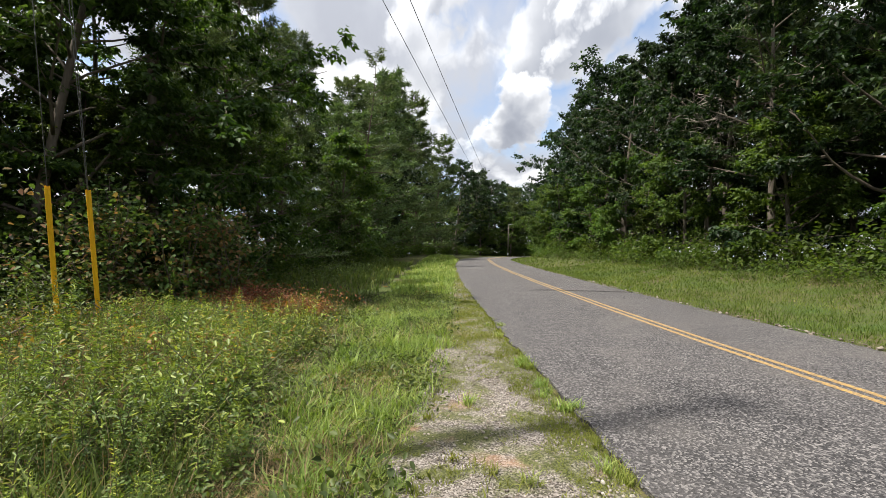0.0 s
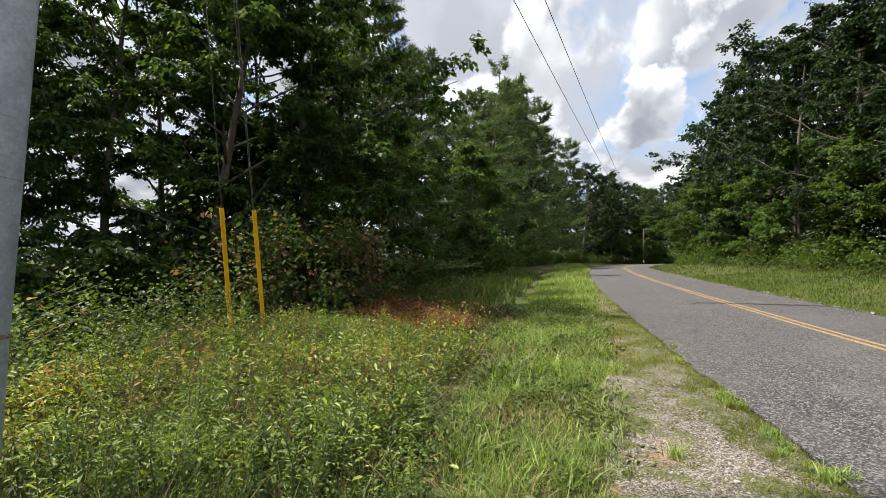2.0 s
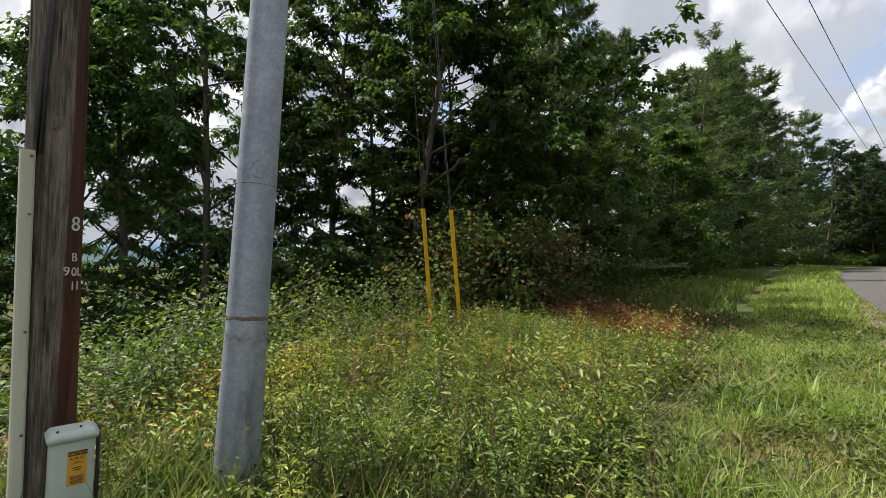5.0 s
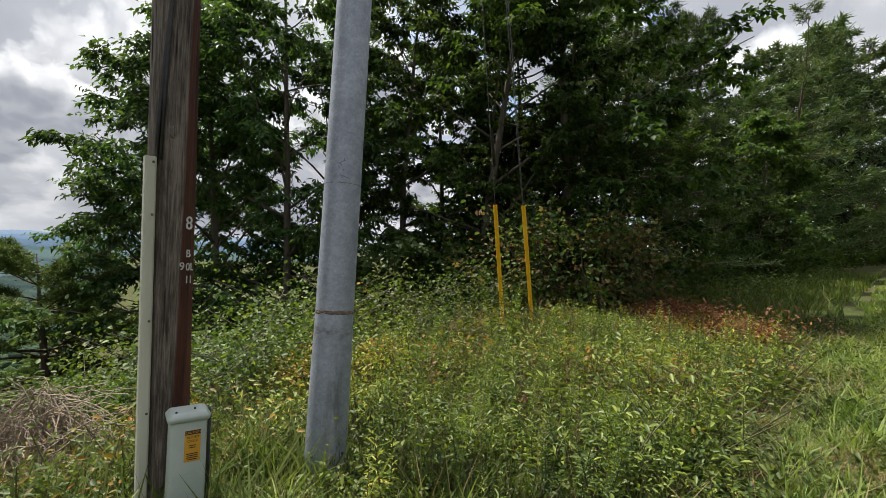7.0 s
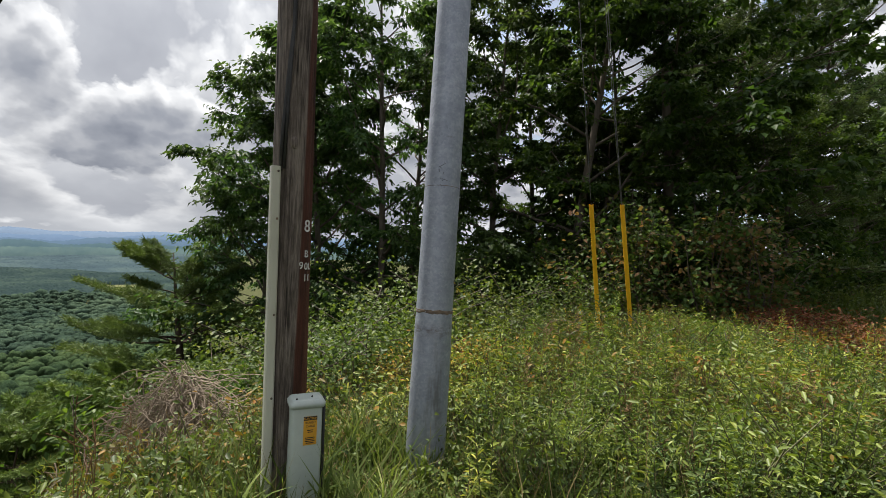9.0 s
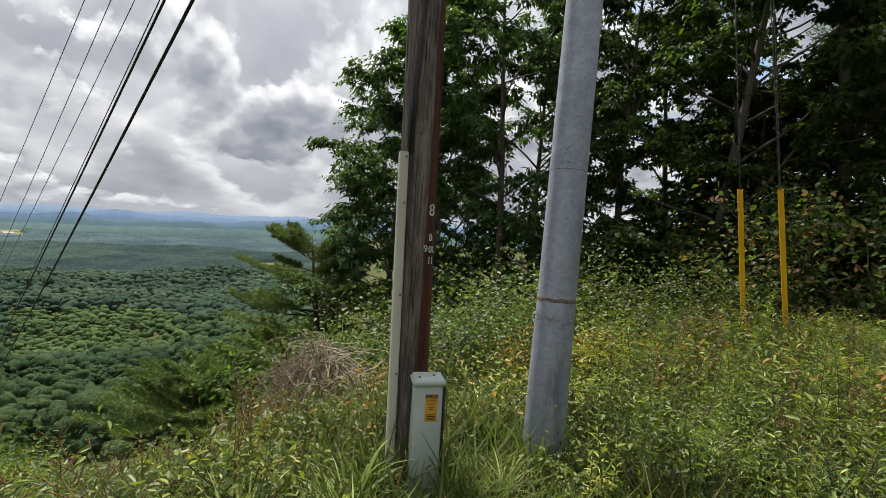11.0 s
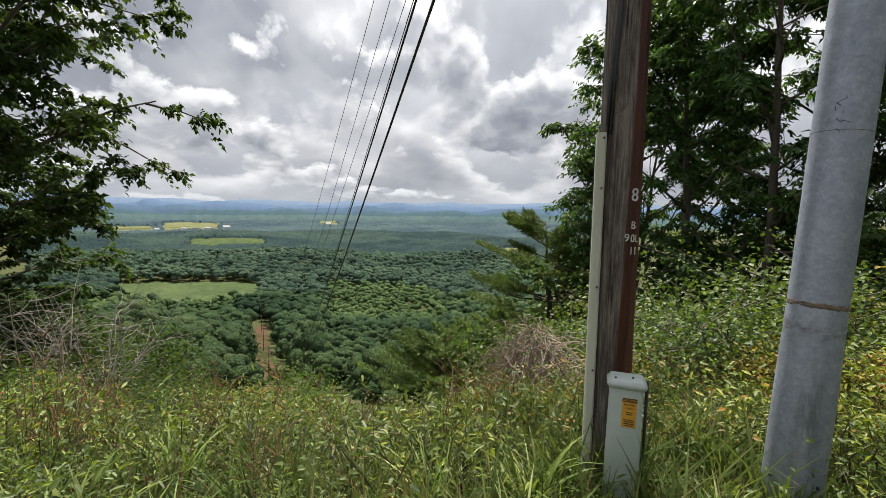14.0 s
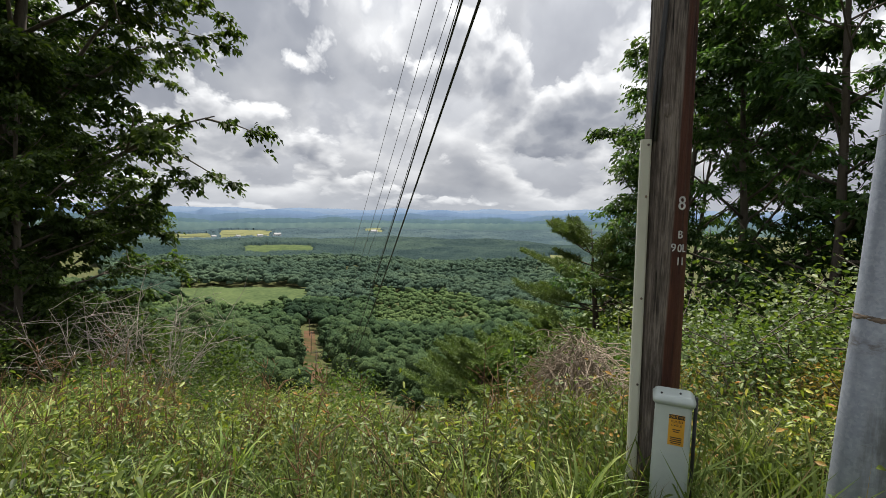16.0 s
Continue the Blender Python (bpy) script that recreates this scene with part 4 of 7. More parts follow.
def build_pedestal():
    top = tagged(new("cable_pedestal"), "pale green metal cable pedestal beside the wooden pole", "cable pedestal")
    c = np.array((-3.585, 1.485))
    base = land(*c)
    top.matrix_basis = pose(*c, base, 0, 1.5, -8)
    h = 0.560 - base
    # body: open-fronted tapered shell with a notch near the ground
    bm = rounded_box(0.135, 0.172, h + 0.15, 0.022, 3)
    for v in bm.verts:
        f = (v.co.z / (h + 0.15) + 0.5)
        v.co.x *= 1.08 - 0.08 * f
        v.co.y *= 1.06 - 0.06 * f
    part("body", shift(bm, 0, 0, (h - 0.15) / 2), top, "", True, M_BOX)
    bm = rounded_box(0.160, 0.203, 0.054, 0.023, 4)
    for v in bm.verts:
        if v.co.z > 0.01:
            v.co.x *= 0.93
            v.co.y *= 0.93
    cap = part("cap", shift(bm, 0, 0, h), top, "rounded pale green cap", True, M_BOX)
    for dx, dy in ((0.02, 0.03), (0.05, -0.06)):
        bm = bmesh.new()
        bmesh.ops.create_uvsphere(bm, u_segments=8, v_segments=5, radius=0.006)
        part("rivet", shift(bm, dx, dy, h + 0.031), cap, "dark rivet", True, M_INK)
    bm = bmesh.new()
    bmesh.ops.create_cone(bm, cap_ends=True, segments=3, radius1=0.075, radius2=0.075, depth=0.006)
    bmesh.ops.rotate(bm, cent=(0, 0, 0), matrix=Matrix.Rotation(radians(90), 3, "Y"), verts=bm.verts)
    part("notch", shift(bm, 0.0735, 0.045, -0.02), top, "dark broken notch near the ground", False, M_INK)
    bm = rounded_box(0.004, 0.075, 0.165, 0.0015, 1)
    st = part("sticker", shift(bm, 0.0695, 0.018, h - 0.15), top, "orange cable warning sticker", False, M_ORANGE)
    bm = rounded_box(0.003, 0.075, 0.022, 0.001, 1)
    part("header_bar", shift(bm, 0.0710, 0.018, h - 0.079), st, "black band", False, M_INK)
    letters("CAUTION", 0.0165, M_ORANGE, st, facing(0.0730, 0.018, h - 0.079, 1, 0), "lettering", 0.0004)
    letters("BURIED", 0.017, M_INK, st, facing(0.0720, 0.018, h - 0.104, 1, 0), "lettering", 0.0004)
    letters("CABLE", 0.017, M_INK, st, facing(0.0720, 0.018, h - 0.124, 1, 0), "lettering", 0.0004)
    for dz, w in ((-0.147, 0.035), (-0.158, 0.028), (-0.190, 0.055), (-0.200, 0.05), (-0.210, 0.055), (-0.220, 0.045)):
        bm = rounded_box(0.002, w, 0.0045, 0.0005, 1)
        part("text_bar", shift(bm, 0.0720, 0.018, h + dz), st, "unreadable line of print", False, M_INK)
    g = Geo()
    g.add(*tube([(-0.02, 0.108, h + 0.01), (0.0, 0.108, h * 0.5), (0.0, 0.102, 0.02)], 0.009, 6))
    part("side_cable", g, top, "thin grey cable down its side", True, M_BLACK)


def build_guys():
    """Yellow guards on the anchor wires of the steel pole."""
    for n, (b, wires) in enumerate((((-6.30, 7.60), (12.7,)), ((-5.95, 8.05), (14.1, 13.2)))):
        b = np.array((*b, 0.1))
        a = np.array((*steel_at(wires[0]), wires[0]))
        d = (a - b) / np.linalg.norm(a - b)
        top = tagged(new("guy_wire"), "yellow-guarded steel guy wire anchored in the weeds" if n == 0 else "pair of steel guy wires in one yellow guard", "guy wire", "guy wires of the steel pole")
        top.location = b
        side = np.cross(d, (0, 0, 1))
        side /= np.linalg.norm(side)
        g = Geo()
        # a half-round guard with its folded lips
        u = np.cross(d, side)
        ang = np.linspace(-2.5, 2.5, 14)
        r = 0.036
        ring = np.concatenate([r * (np.sin(ang)[:, None] * side + np.cos(ang)[:, None] * u), 0.8 * r * (np.sin(ang[::-1])[:, None] * side + np.cos(ang[::-1])[:, None] * u)])
        hs = np.linspace(0.05, 2.44, 8)
        V = (ring[None] + (hs[:, None] * d)[:, None]).reshape(-1, 3)
        m = len(ring)
        i = np.arange(len(hs) - 1)[:, None] * m
        j = np.arange(m)[None]
        k = (j + 1) % m
        g.add(V, np.stack([i + j, i + k, i + m + k, i + m + j], -1).reshape(-1, 4))
        part("guard", g, top, "yellow plastic guard", True, M_GUARD)
        for q, h in enumerate(wires):
            w = np.array((*steel_at(h), h)) - b
            start = d * 0.02 + side * (0.012 * q)
            g = Geo()
            g.add(*tube([start, d * 2.4 + side * (0.012 * q), w], 0.0055, 5))
            wire = part("wire", g, top, "", True, M_WIRE)
            for t in (0.235, 0.29, 0.36, 0.44):
                p = d * 2.4 + (w - d * 2.4) * (t - 0.17)
                g = Geo()
                e = (w - d * 2.4) / np.linalg.norm(w - d * 2.4)
                g.add(*tube([p - e * 0.035, p + e * 0.035], 0.010, 6))
                part("clamp", g, wire, "small metal clamp", True, M_WIRE)


def hang(name, a, b, sag, r, mat, label, n=40):
    t = np.linspace(0, 1, n)
    P = np.outer(1 - t, a) + np.outer(t, b)
    P[:, 2] -= 4 * sag * t * (1 - t)
    g = Geo()
    g.add(*tube(P, r, 5))
    return tagged(part(name, g, mats=mat, smooth=True), label, "overhead wire", "overhead wires")


U_CUT = np.array((-0.838, -0.546))        # the way of the cleared strip down the slope


CABLE_A, CABLE_B = (6.34, 1.83), (5.78, 2.76)       # start height and sag of the two cables


def build_wires():
    s1 = 120.0
    p1 = STEEL + U_CUT * s1
    side = np.array((0.546, -0.838))
    for off, z0, z1, sag in ((0.3, 13.8, -38.0, 2.6), (0.0, 14.1, -38.0, 4.8), (-0.35, 13.5, -38.0, 4.3)):
        a, b = steel_at(z0) + side * off, p1 + side * off
        hang("power_line", (*a, z0), (*b, z1), sag, 0.010, M_WIRE, "thin bare power line running down to the valley", 80)
    far = p1 - side * 6.0
    for off, z0, z1, r, sag in ((0.0, CABLE_A[0], -41.0, 0.017, CABLE_A[1]), (0.03, CABLE_B[0], -41.0, 0.020, CABLE_B[1])):
        hang("service_cable", (*(wood_at(6.7) + np.array((-0.03, off))), z0), (*(far + np.array((0.1, off))), z1), sag, r, M_BLACK, "thick black service cable from the wooden pole to the valley", 80)
    hang("power_line", (*(wood_at(6.7) + np.array((0.0, 0.05))), CABLE_A[0] + 0.25), (*far, -39.5), CABLE_A[1] + 0.3, 0.008, M_WIRE, "thin bare power line running down to the valley", 80)
    # along the road
    for dx, z0 in ((-0.0, 9.5), (0.86, 9.5)):
        hang("power_line", (*(steel_at(9.5) + np.array((dx, 0))), z0), (14.5 + dx, 110, 13.0), 1.2, 0.012, M_WIRE, "thin bare power line following the road", 80)
    # poles in the cleared strip
    for k, s in enumerate((s1, 215.0, 300.0, 345.0)):
        q = STEEL + U_CUT * s
        z = float(land(*q))
        h = -34.5 - z if k == 0 else 11.0
        top = tagged(new("utility_pole"), "distant wooden utility pole in the cleared strip", "utility pole", "poles down the strip")
        top.location = (*q, z)
        g = Geo()
        g.add(*tube([(0, 0, -0.3), (0, 0, h * 0.5), (0, 0, h)], [0.16, 0.14, 0.11], 8))
        part("shaft", g, top, "", True, M_BARK)
        bm = rounded_box(2.4, 0.12, 0.14, 0.01, 1)
        bmesh.ops.rotate(bm, cent=(0, 0, 0), matrix=Matrix.Rotation(math.atan2(side[1], side[0]), 3, "Z"), verts=bm.verts)
        part("crossarm", shift(bm, 0, 0, h - 0.5), top, "", False, M_BARK)
    # far road pole with a lamp arm
    q = np.array((13.6, 96.0))
    top = tagged(new("utility_pole"), "far thin wooden pole with a small lamp arm at the bend", "utility pole")
    z = float(land(*q))
    top.location = (*q, z)
    g = Geo()
    g.add(*tube([(0, 0, -0.3), (0, 0, 3.5), (0, 0, 6.9)], [0.11, 0.10, 0.08], 8))
    part("shaft", g, top, "", True, M_BARK)
    g = Geo()
    g.add(*tube([(0, 0, 6.7), (0.5, -0.2, 6.9), (0.9, -0.3, 6.85)], 0.05, 6))
    part("lamp_arm", g, top, "", True, M_GALV)
    bm = rounded_box(0.26, 0.26, 0.5, 0.02, 1)
    part("white_collar", shift(bm, 0, 0, 0.6), top, "pale marker at its foot", False, M_WHITE)


def build_sign():
    x, y = 15.0, 26.0
    top = tagged(new("small_sign"), "small white blank sign nailed to a post before the woods", "sign")
    top.matrix_basis = pose(*on_land(x, y), 0, 0, 30)
    g = Geo()
    g.add(*tube([(0, 0, -0.2), (0, 0, 1.6)], 0.06, 8))
    part("post", g, top, "", True, M_BARK)
    bm = rounded_box(0.34, 0.02, 0.30, 0.004, 1)
    part("panel", shift(bm, 0, -0.08, 1.35), top, "blank white panel", False, M_WHITE)


build_wood_pole()
build_steel_pole()
build_pedestal()
build_guys()
build_wires()
build_sign()

# ---------------------------------------------------------------- woods
RNG = np.random.default_rng(77)


def plant(kinds, spots, group):
    """Sets trees: the first spot of each kind builds it, the others copy it."""
    made = {}
    for kind, x, y, s in spots:
        name, wood, crown, bark, leaf, label, cat = kinds[kind]
        at, turn = on_land(x, y), RNG.uniform(0, 360)
        if kind in made:
            again(made[kind], at, turn, s)
        else:
            made[kind] = tree(name, *wood_crown(kinds[kind]), bark, leaf, label, cat, at, turn, s, group)


def wood_crown(k):
    return k[1], k[2]


def kinds_near():
    """Trees close enough to show single leaves."""
    K = {}
    K["oak"] = ("oak_tree", *broadleaf(1, 15, 0.06, 4.3, 32, 30, 0.19, 5, 0.62, tuft=0.40), M_BARK, M_OAK, "dark green oak at the edge of the woods", "tree")
    K["oak2"] = ("oak_tree", *broadleaf(2, 13, 0.04, 3.8, 30, 30, 0.18, 5, 0.6, tuft=0.36), M_BARK, M_OAK, "dense dark green oak branching low", "tree")
    K["maple"] = ("maple_tree", *broadleaf(3, 11, 0.05, 3.4, 26, 30, 0.15, 5, 0.7, tuft=0.36), M_BARK, M_BRIGHT, "bright green maple at the edge of the woods", "tree")
    K["hickory"] = ("hickory_tree", *broadleaf(4, 13, 0.12, 3.5, 25, 27, 0.190, 5, 0.44, trunk=0.14, tuft=0.34, rise=0.1), M_BARK, M_HICKORY, "slender hickory with drooping leaflets, sky showing through", "tree")
    K["pine"] = ("pine_tree", *conifer(5, 15, 0.08, 3.6, 17, 5, 0.17, 0.26, 7, twigs=7, thin=0.16), M_BARK_PINE, M_NEEDLE, "dark pine with layered boughs", "tree")
    K["great"] = ("oak_tree", *broadleaf(7, 19, 0.10, 5.0, 44, 40, 0.20, 6, 0.6, trunk=0.26, tuft=0.45, top=0.8), M_BARK, M_OAK, "great dark oak standing on the valley rim", "tree")
    K["pine2"] = ("pine_tree", *conifer(6, 17, 0.3, 3.2, 18, 5, 0.18, 0.26, 7, 0.1, thin=0.16), M_BARK_PINE, M_NEEDLE, "tall dark pine with a bare lower trunk", "tree")
    return K


def kinds_far():
    """The same woods further off, with coarser leaves."""
    K = {}
    # these oaks wear the darker leaf colour that paints in shade
    K["oak"] = ("oak_tree", *broadleaf(21, 15, 0.08, 4.6, 24, 19, 0.27, 4, 0.65, tuft=0.42, sides=5), M_BARK, M_SHADED_OAK, "dark green oak deeper in the woods", "tree")
    K["oak2"] = ("oak_tree", *broadleaf(22, 14, 0.05, 4.4, 24, 19, 0.26, 4, 0.65, tuft=0.42, sides=5, top=0.75), M_BARK, M_SHADED_OAK, "broad green tree by the road's bend", "tree")
    K["maple"] = ("maple_tree", *broadleaf(23, 10, 0.03, 3.6, 20, 20, 0.26, 4, 0.65, tuft=0.5, sides=5), M_BARK, M_BRIGHT, "low bright green maple before the darker woods", "tree")
    K["pine"] = ("pine_tree", *conifer(25, 15, 0.06, 3.9, 14, 5, 0.17, 0.46, 4, twigs=5, thin=0.2), M_BARK_PINE, M_NEEDLE, "dark pine with drooping layered boughs", "tree")
    K["pine2"] = ("pine_tree", *conifer(26, 18, 0.25, 3.5, 15, 5, 0.18, 0.46, 4, 0.08, twigs=5, thin=0.2), M_BARK_PINE, M_NEEDLE, "tall dark pine among the woods", "tree")
    K["oak3"] = ("oak_tree", *broadleaf(24, 15, 0.06, 4.4, 28, 26, 0.20, 5, 0.6, tuft=0.32, sides=5, top=0.6), M_BARK, M_SHADED_OAK, "tall dark oak leaning over the far verge", "tree")
    K["open"] = ("pine_tree", *conifer(27, 17, 0.45, 2.3, 11, 4, 0.15, 0.34, 4, 0.35, twigs=4, thin=0.16), M_BARK_PINE, M_NEEDLE, "thin open-crowned pine rising over the woods", "tree")
    return K


def build_woods():
    near = [("oak", -8.4, 13.4, 1.0), ("maple", -10.3, 12.9, 0.6), ("maple", -9.4, 14.2, 0.65), ("oak2", -12.2, 14.6, 0.6), ("oak2", -10.2, 11.0, 0.95), ("pine", -9.0, 18.0, 0.95), ("oak", -11.8, 15.8, 0.85), ("maple", -7.2, 17.2, 0.62), ("pine", -8.3, 23.0, 0.80),
            ("oak2", -7.8, 27.5, 0.68), ("hickory", -12.6, 10.2, 1.0), ("hickory", -14.0, 7.0, 1.05), ("hickory", -15.6, 8.8, 1.05), ("hickory", -16.5, 5.6, 1.1),
            ("hickory", -18.3, 4.4, 1.12), ("hickory", -21.3, 5.3, 1.0), ("oak", -13.6, 13.2, 0.8), ("pine2", -11.5, 22, 0.98), ("great", -11.0, -16.6, 1.15), ("oak2", -14.5, -20.0, 1.3), ("oak", -9.5, -20.5, 1.4), ("oak2", -9.5, -17.8, 1.2), ("oak2", -9.3, -13.2, 0.7)]
    plant(kinds_near(), near, "trees along the woods")
    far = [("open", -6.6, 34.5, 0.95), ("open", -8.4, 41, 0.9), ("open", -7.4, 47, 0.9), ("pine", -8.4, 33, 0.80), ("maple", -7.2, 31, 0.9), ("oak", -10, 38, 0.85), ("pine2", -9.5, 44, 1.0), ("pine", -7.8, 40, 0.9), ("pine", -8, 50, 1.4), ("oak2", -8, 56, 1.4), ("pine2", -7.2, 63, 1.4),
           ("pine", -6.2, 70, 1.6), ("pine", -5, 79, 1.6), ("pine", -1.5, 86, 1.45), ("oak2", 2, 94, 1.35), ("oak", 6, 101, 1.3), ("oak", 11, 106, 1.2), ("pine", 17, 110, 1.15), ("oak2", 23, 110, 1.2),
           ("oak", 30, 106, 1.2), ("pine2", 9, 118, 1.25), ("oak", 0, 108, 1.2), ("oak", 16, 122, 1.3), ("oak2", 27, 120, 1.3), ("oak", 38, 110, 1.2), ("maple", 8, 99, 1.0), ("maple", 15, 102, 1.0), ("maple", 22, 104, 1.0),
           ("oak", -14.5, 28, 1.0), ("pine2", -13, 34, 1.0), ("oak2", -13, 46, 1.1), ("pine", -12.5, 60, 1.15), ("oak", -11, 72, 1.2), ("maple", -4.5, 84, 0.8), ("maple", -7, 60, 0.8),
           ("oak3", 15.8, 22, 1.15), ("maple", 14.2, 26.8, 0.75), ("oak3", 17.5, 28.5, 1.25), ("pine2", 18.5, 24, 1.1), ("oak3", 16.3, 34, 1.2), ("maple", 14.6, 37, 0.85), ("oak3", 16.5, 42, 1.2), ("oak2", 17.6, 49, 1.5),
           ("oak2", 19.0, 57, 1.6), ("oak2", 20.5, 66, 1.5), ("oak", 20, 68, 1.2), ("oak", 21.5, 75, 1.25), ("oak2", 22, 81, 1.2), ("oak", 27, 88, 1.2), ("maple", 14.6, 57, 1.0), ("maple", 16, 70, 1.1),
           ("oak3", 16.5, 16.5, 1.15), ("oak3", 18.5, 11.5, 1.2), ("maple", 15.0, 19.8, 0.72), ("oak", 21.5, 33, 1.35), ("oak", 21, 45, 1.3), ("pine2", 20.5, 18.5, 1.15), ("oak", 21, 58, 1.35), ("maple", 15.2, 31.5, 0.62), ("oak2", 20, 5, 1.25),
           ("oak", 26, 26, 1.4), ("oak", 26, 39, 1.4), ("oak", 26, 52, 1.4), ("oak", 24, 68, 1.35), ("pine", 19.5, 37, 1.25), ("oak", 24, 14, 1.3), ("maple", 14.4, 44.5, 0.9), ("maple", 17, 64, 0.9), ("oak", 24, 21, 1.3), ("oak2", 28, 17, 1.4), ("oak", 31, 28, 1.4), ("maple", 20, 22.5, 1.1), ("maple", 22, 29, 1.2), ("maple", 19, 14, 1.0), ("maple", 22, 9, 1.1), ("oak", 32, 40, 1.4), ("maple", 3, 101, 1.2), ("maple", 12, 110, 1.3), ("maple", 19, 112, 1.3), ("maple", 27, 112, 1.3), ("oak2", 33, 98, 1.2), ("oak2", 36, 118, 1.4), ("oak", 20, 130, 1.4), ("oak", 8, 128, 1.4)]
    far += [("oak2" if i % 3 else "oak", -12 + 6.5 * i, 134 + 5 * (i % 2), 1.55) for i in range(9)] + [("maple", -8 + 6 * i, 122 - 3 * (i % 2), 1.5) for i in range(8)]
    plant(kinds_far(), far, "trees of the deeper woods")


build_woods()


def build_dead_tree():
    """A dead tree hung with bare grey boughs, standing before the far woods."""
    rng = np.random.default_rng(63)
    top = tagged(new("dead_tree"), "dead tree with bare bleached grey boughs before the woods", "dead tree")
    g = Geo()
    T = bent((0, 0, -0.3), (0.05, 0.02, 1), 10.5, 9, rng, 0.02, 0.05)
    g.add(*tube(T, 0.13 * np.linspace(1.2, 0.15, 10), 7))
    part("trunk", g, top, mats=M_BARK, smooth=True)
    g = Geo()
    for i in range(26):
        P = bent(T[rng.integers(6, 10)], (rng.normal(0, 1), rng.normal(0, 1), rng.uniform(-0.5, 0.4)), rng.uniform(1.6, 3.4), 7, rng, -0.05, 0.25)
        g.add(*tube(P, 0.035 * np.linspace(1, 0.25, 8), 5, False))
        for j in range(9):
            S = bent(P[rng.integers(1, 8)], rng.normal(0, 1, 3), rng.uniform(0.4, 1.3), 5, rng, -0.02, 0.3)
            g.add(*tube(S, 0.016 * np.linspace(1, 0.35, 6), 4, False))
    part("bough", g, top, mats=M_DEADWOOD, smooth=True)
    top.matrix_basis = pose(*on_land(14.6, 25.4))


build_dead_tree()


def lump(seed, n=2, rough=0.35):
    """A lumpy closed crown of radius one."""
    bm = bmesh.new()
    bmesh.ops.create_icosphere(bm, subdivisions=n, radius=1)
    rng = np.random.default_rng(seed)
    V = np.array([v.co[:] for v in bm.verts])
    for _ in range(9):
        d = rng.normal(0, 1, 3)
        d /= np.linalg.norm(d)
        V = V * (1 + rough * 0.75 * np.exp(-((1 - V @ d / np.linalg.norm(V, axis=1)) / 0.16))[:, None])
    V *= 0.72 + rng.normal(0, 0.05, (len(V), 1))
    V[:, 2] *= 0.9
    F = np.array([[v.index for v in f.verts] for f in bm.faces])
    bm.free()
    return V, F


def in_cut(x, y):
    """Whether a place lies in the cleared strip or a field."""
    px, py = x - STEEL[0], y - STEEL[1]
    s, o = px * U_CUT[0] + py * U_CUT[1], px * -U_CUT[1] + py * U_CUT[0]
    strip_ = (np.abs(o) < np.interp(s, [18, 120, 230, 300, 345], [3.5, 5.2, 6.4, 5.8, 4.4])) & (s > 18) & (s < 345)
    az = np.degrees(np.arctan2(-(x + 0.95), y - 0.95))
    d = np.hypot(x + 0.95, y - 0.95)
    field = np.zeros_like(strip_)
    for a0, a1, d0, d1 in FIELDS:
        ragged = (d1 - d0) * (0.10 * wave(x, y, 17.0, a0) + 0.06 * wave(x, y, 6.0, d0))
        field |= (az + 0.5 * wave(x, y, 13.0, d0) > a0) & (az + 0.5 * wave(x, y, 11.0, d1) < a1) & (d + ragged > d0) & (d + ragged < d1)
    return strip_ | field


FIELDS = [(122.8, 137, 440, 600), (122, 130, 1080, 1290), (126.8, 132.4, 1560, 2080), (113.8, 116.2, 1950, 2290), (89.6, 93.2, 900, 1120), (133.2, 139, 1650, 1950)]


def dome(n=1):
    """The upper part of a ball of radius one."""
    bm = bmesh.new()
    bmesh.ops.create_icosphere(bm, subdivisions=n, radius=1)
    V = np.array([v.co[:] for v in bm.verts])
    F = np.array([[v.index for v in f.verts] for f in bm.faces])
    bm.free()
    F = F[V[F][:, :, 2].mean(1) > -0.35]
    used = np.unique(F)
    return V[used], np.searchsorted(used, F)


def heaped_crown(seed, n=9):
    """A treetop of radius one: leafy heaps round a dome, each a rough-edged piece."""
    rng = np.random.default_rng(seed)
    V0, F0 = dome(2)
    g = Geo()
    for i in range(n):
        az, f = i * 2.39996 + rng.normal(0, 0.3), math.sqrt((i + 0.3) / n)
        r = rng.uniform(0.30, 0.46) * (1.1 - 0.25 * f)
        V = V0 * (1 + rng.normal(0, 0.13, (len(V0), 1)))
        c = np.array([math.cos(az) * f * 0.72, math.sin(az) * f * 0.72, 0.62 * (1 - f ** 2) - 0.05 + rng.normal(0, 0.07)])
        g.add(V * r * np.array([1, 1, 0.85]) + c, F0)
    g.add(V0 * np.array([0.72, 0.72, 0.5]) + np.array([0, 0, -0.18]), F0)
    V, F, _ = g.arrays()
    return V, F


def sun_patch_or_young(x, y):
    """Where lighter woods stand: a slope right of the strip, coloured as a patch of sun, and younger strips beside the
    clearing.
    """
    az = np.degrees(np.arctan2(-(x + 0.95), y - 0.95))
    d = np.hypot(x + 0.95, y - 0.95)
    a = smooth(99, 103, az + 1.5 * wave(x, y, 40.0)) * smooth(117, 113, az) * smooth(285, 320, d + 25 * wave(x, y, 60.0, 2)) * smooth(560, 500, d + 40 * wave(x, y, 70.0, 4))
    b = smooth(124.5, 126, az) * smooth(285, 330, d + 20 * wave(x, y, 45.0)) * smooth(450, 435, d)
    return np.maximum(a, b)


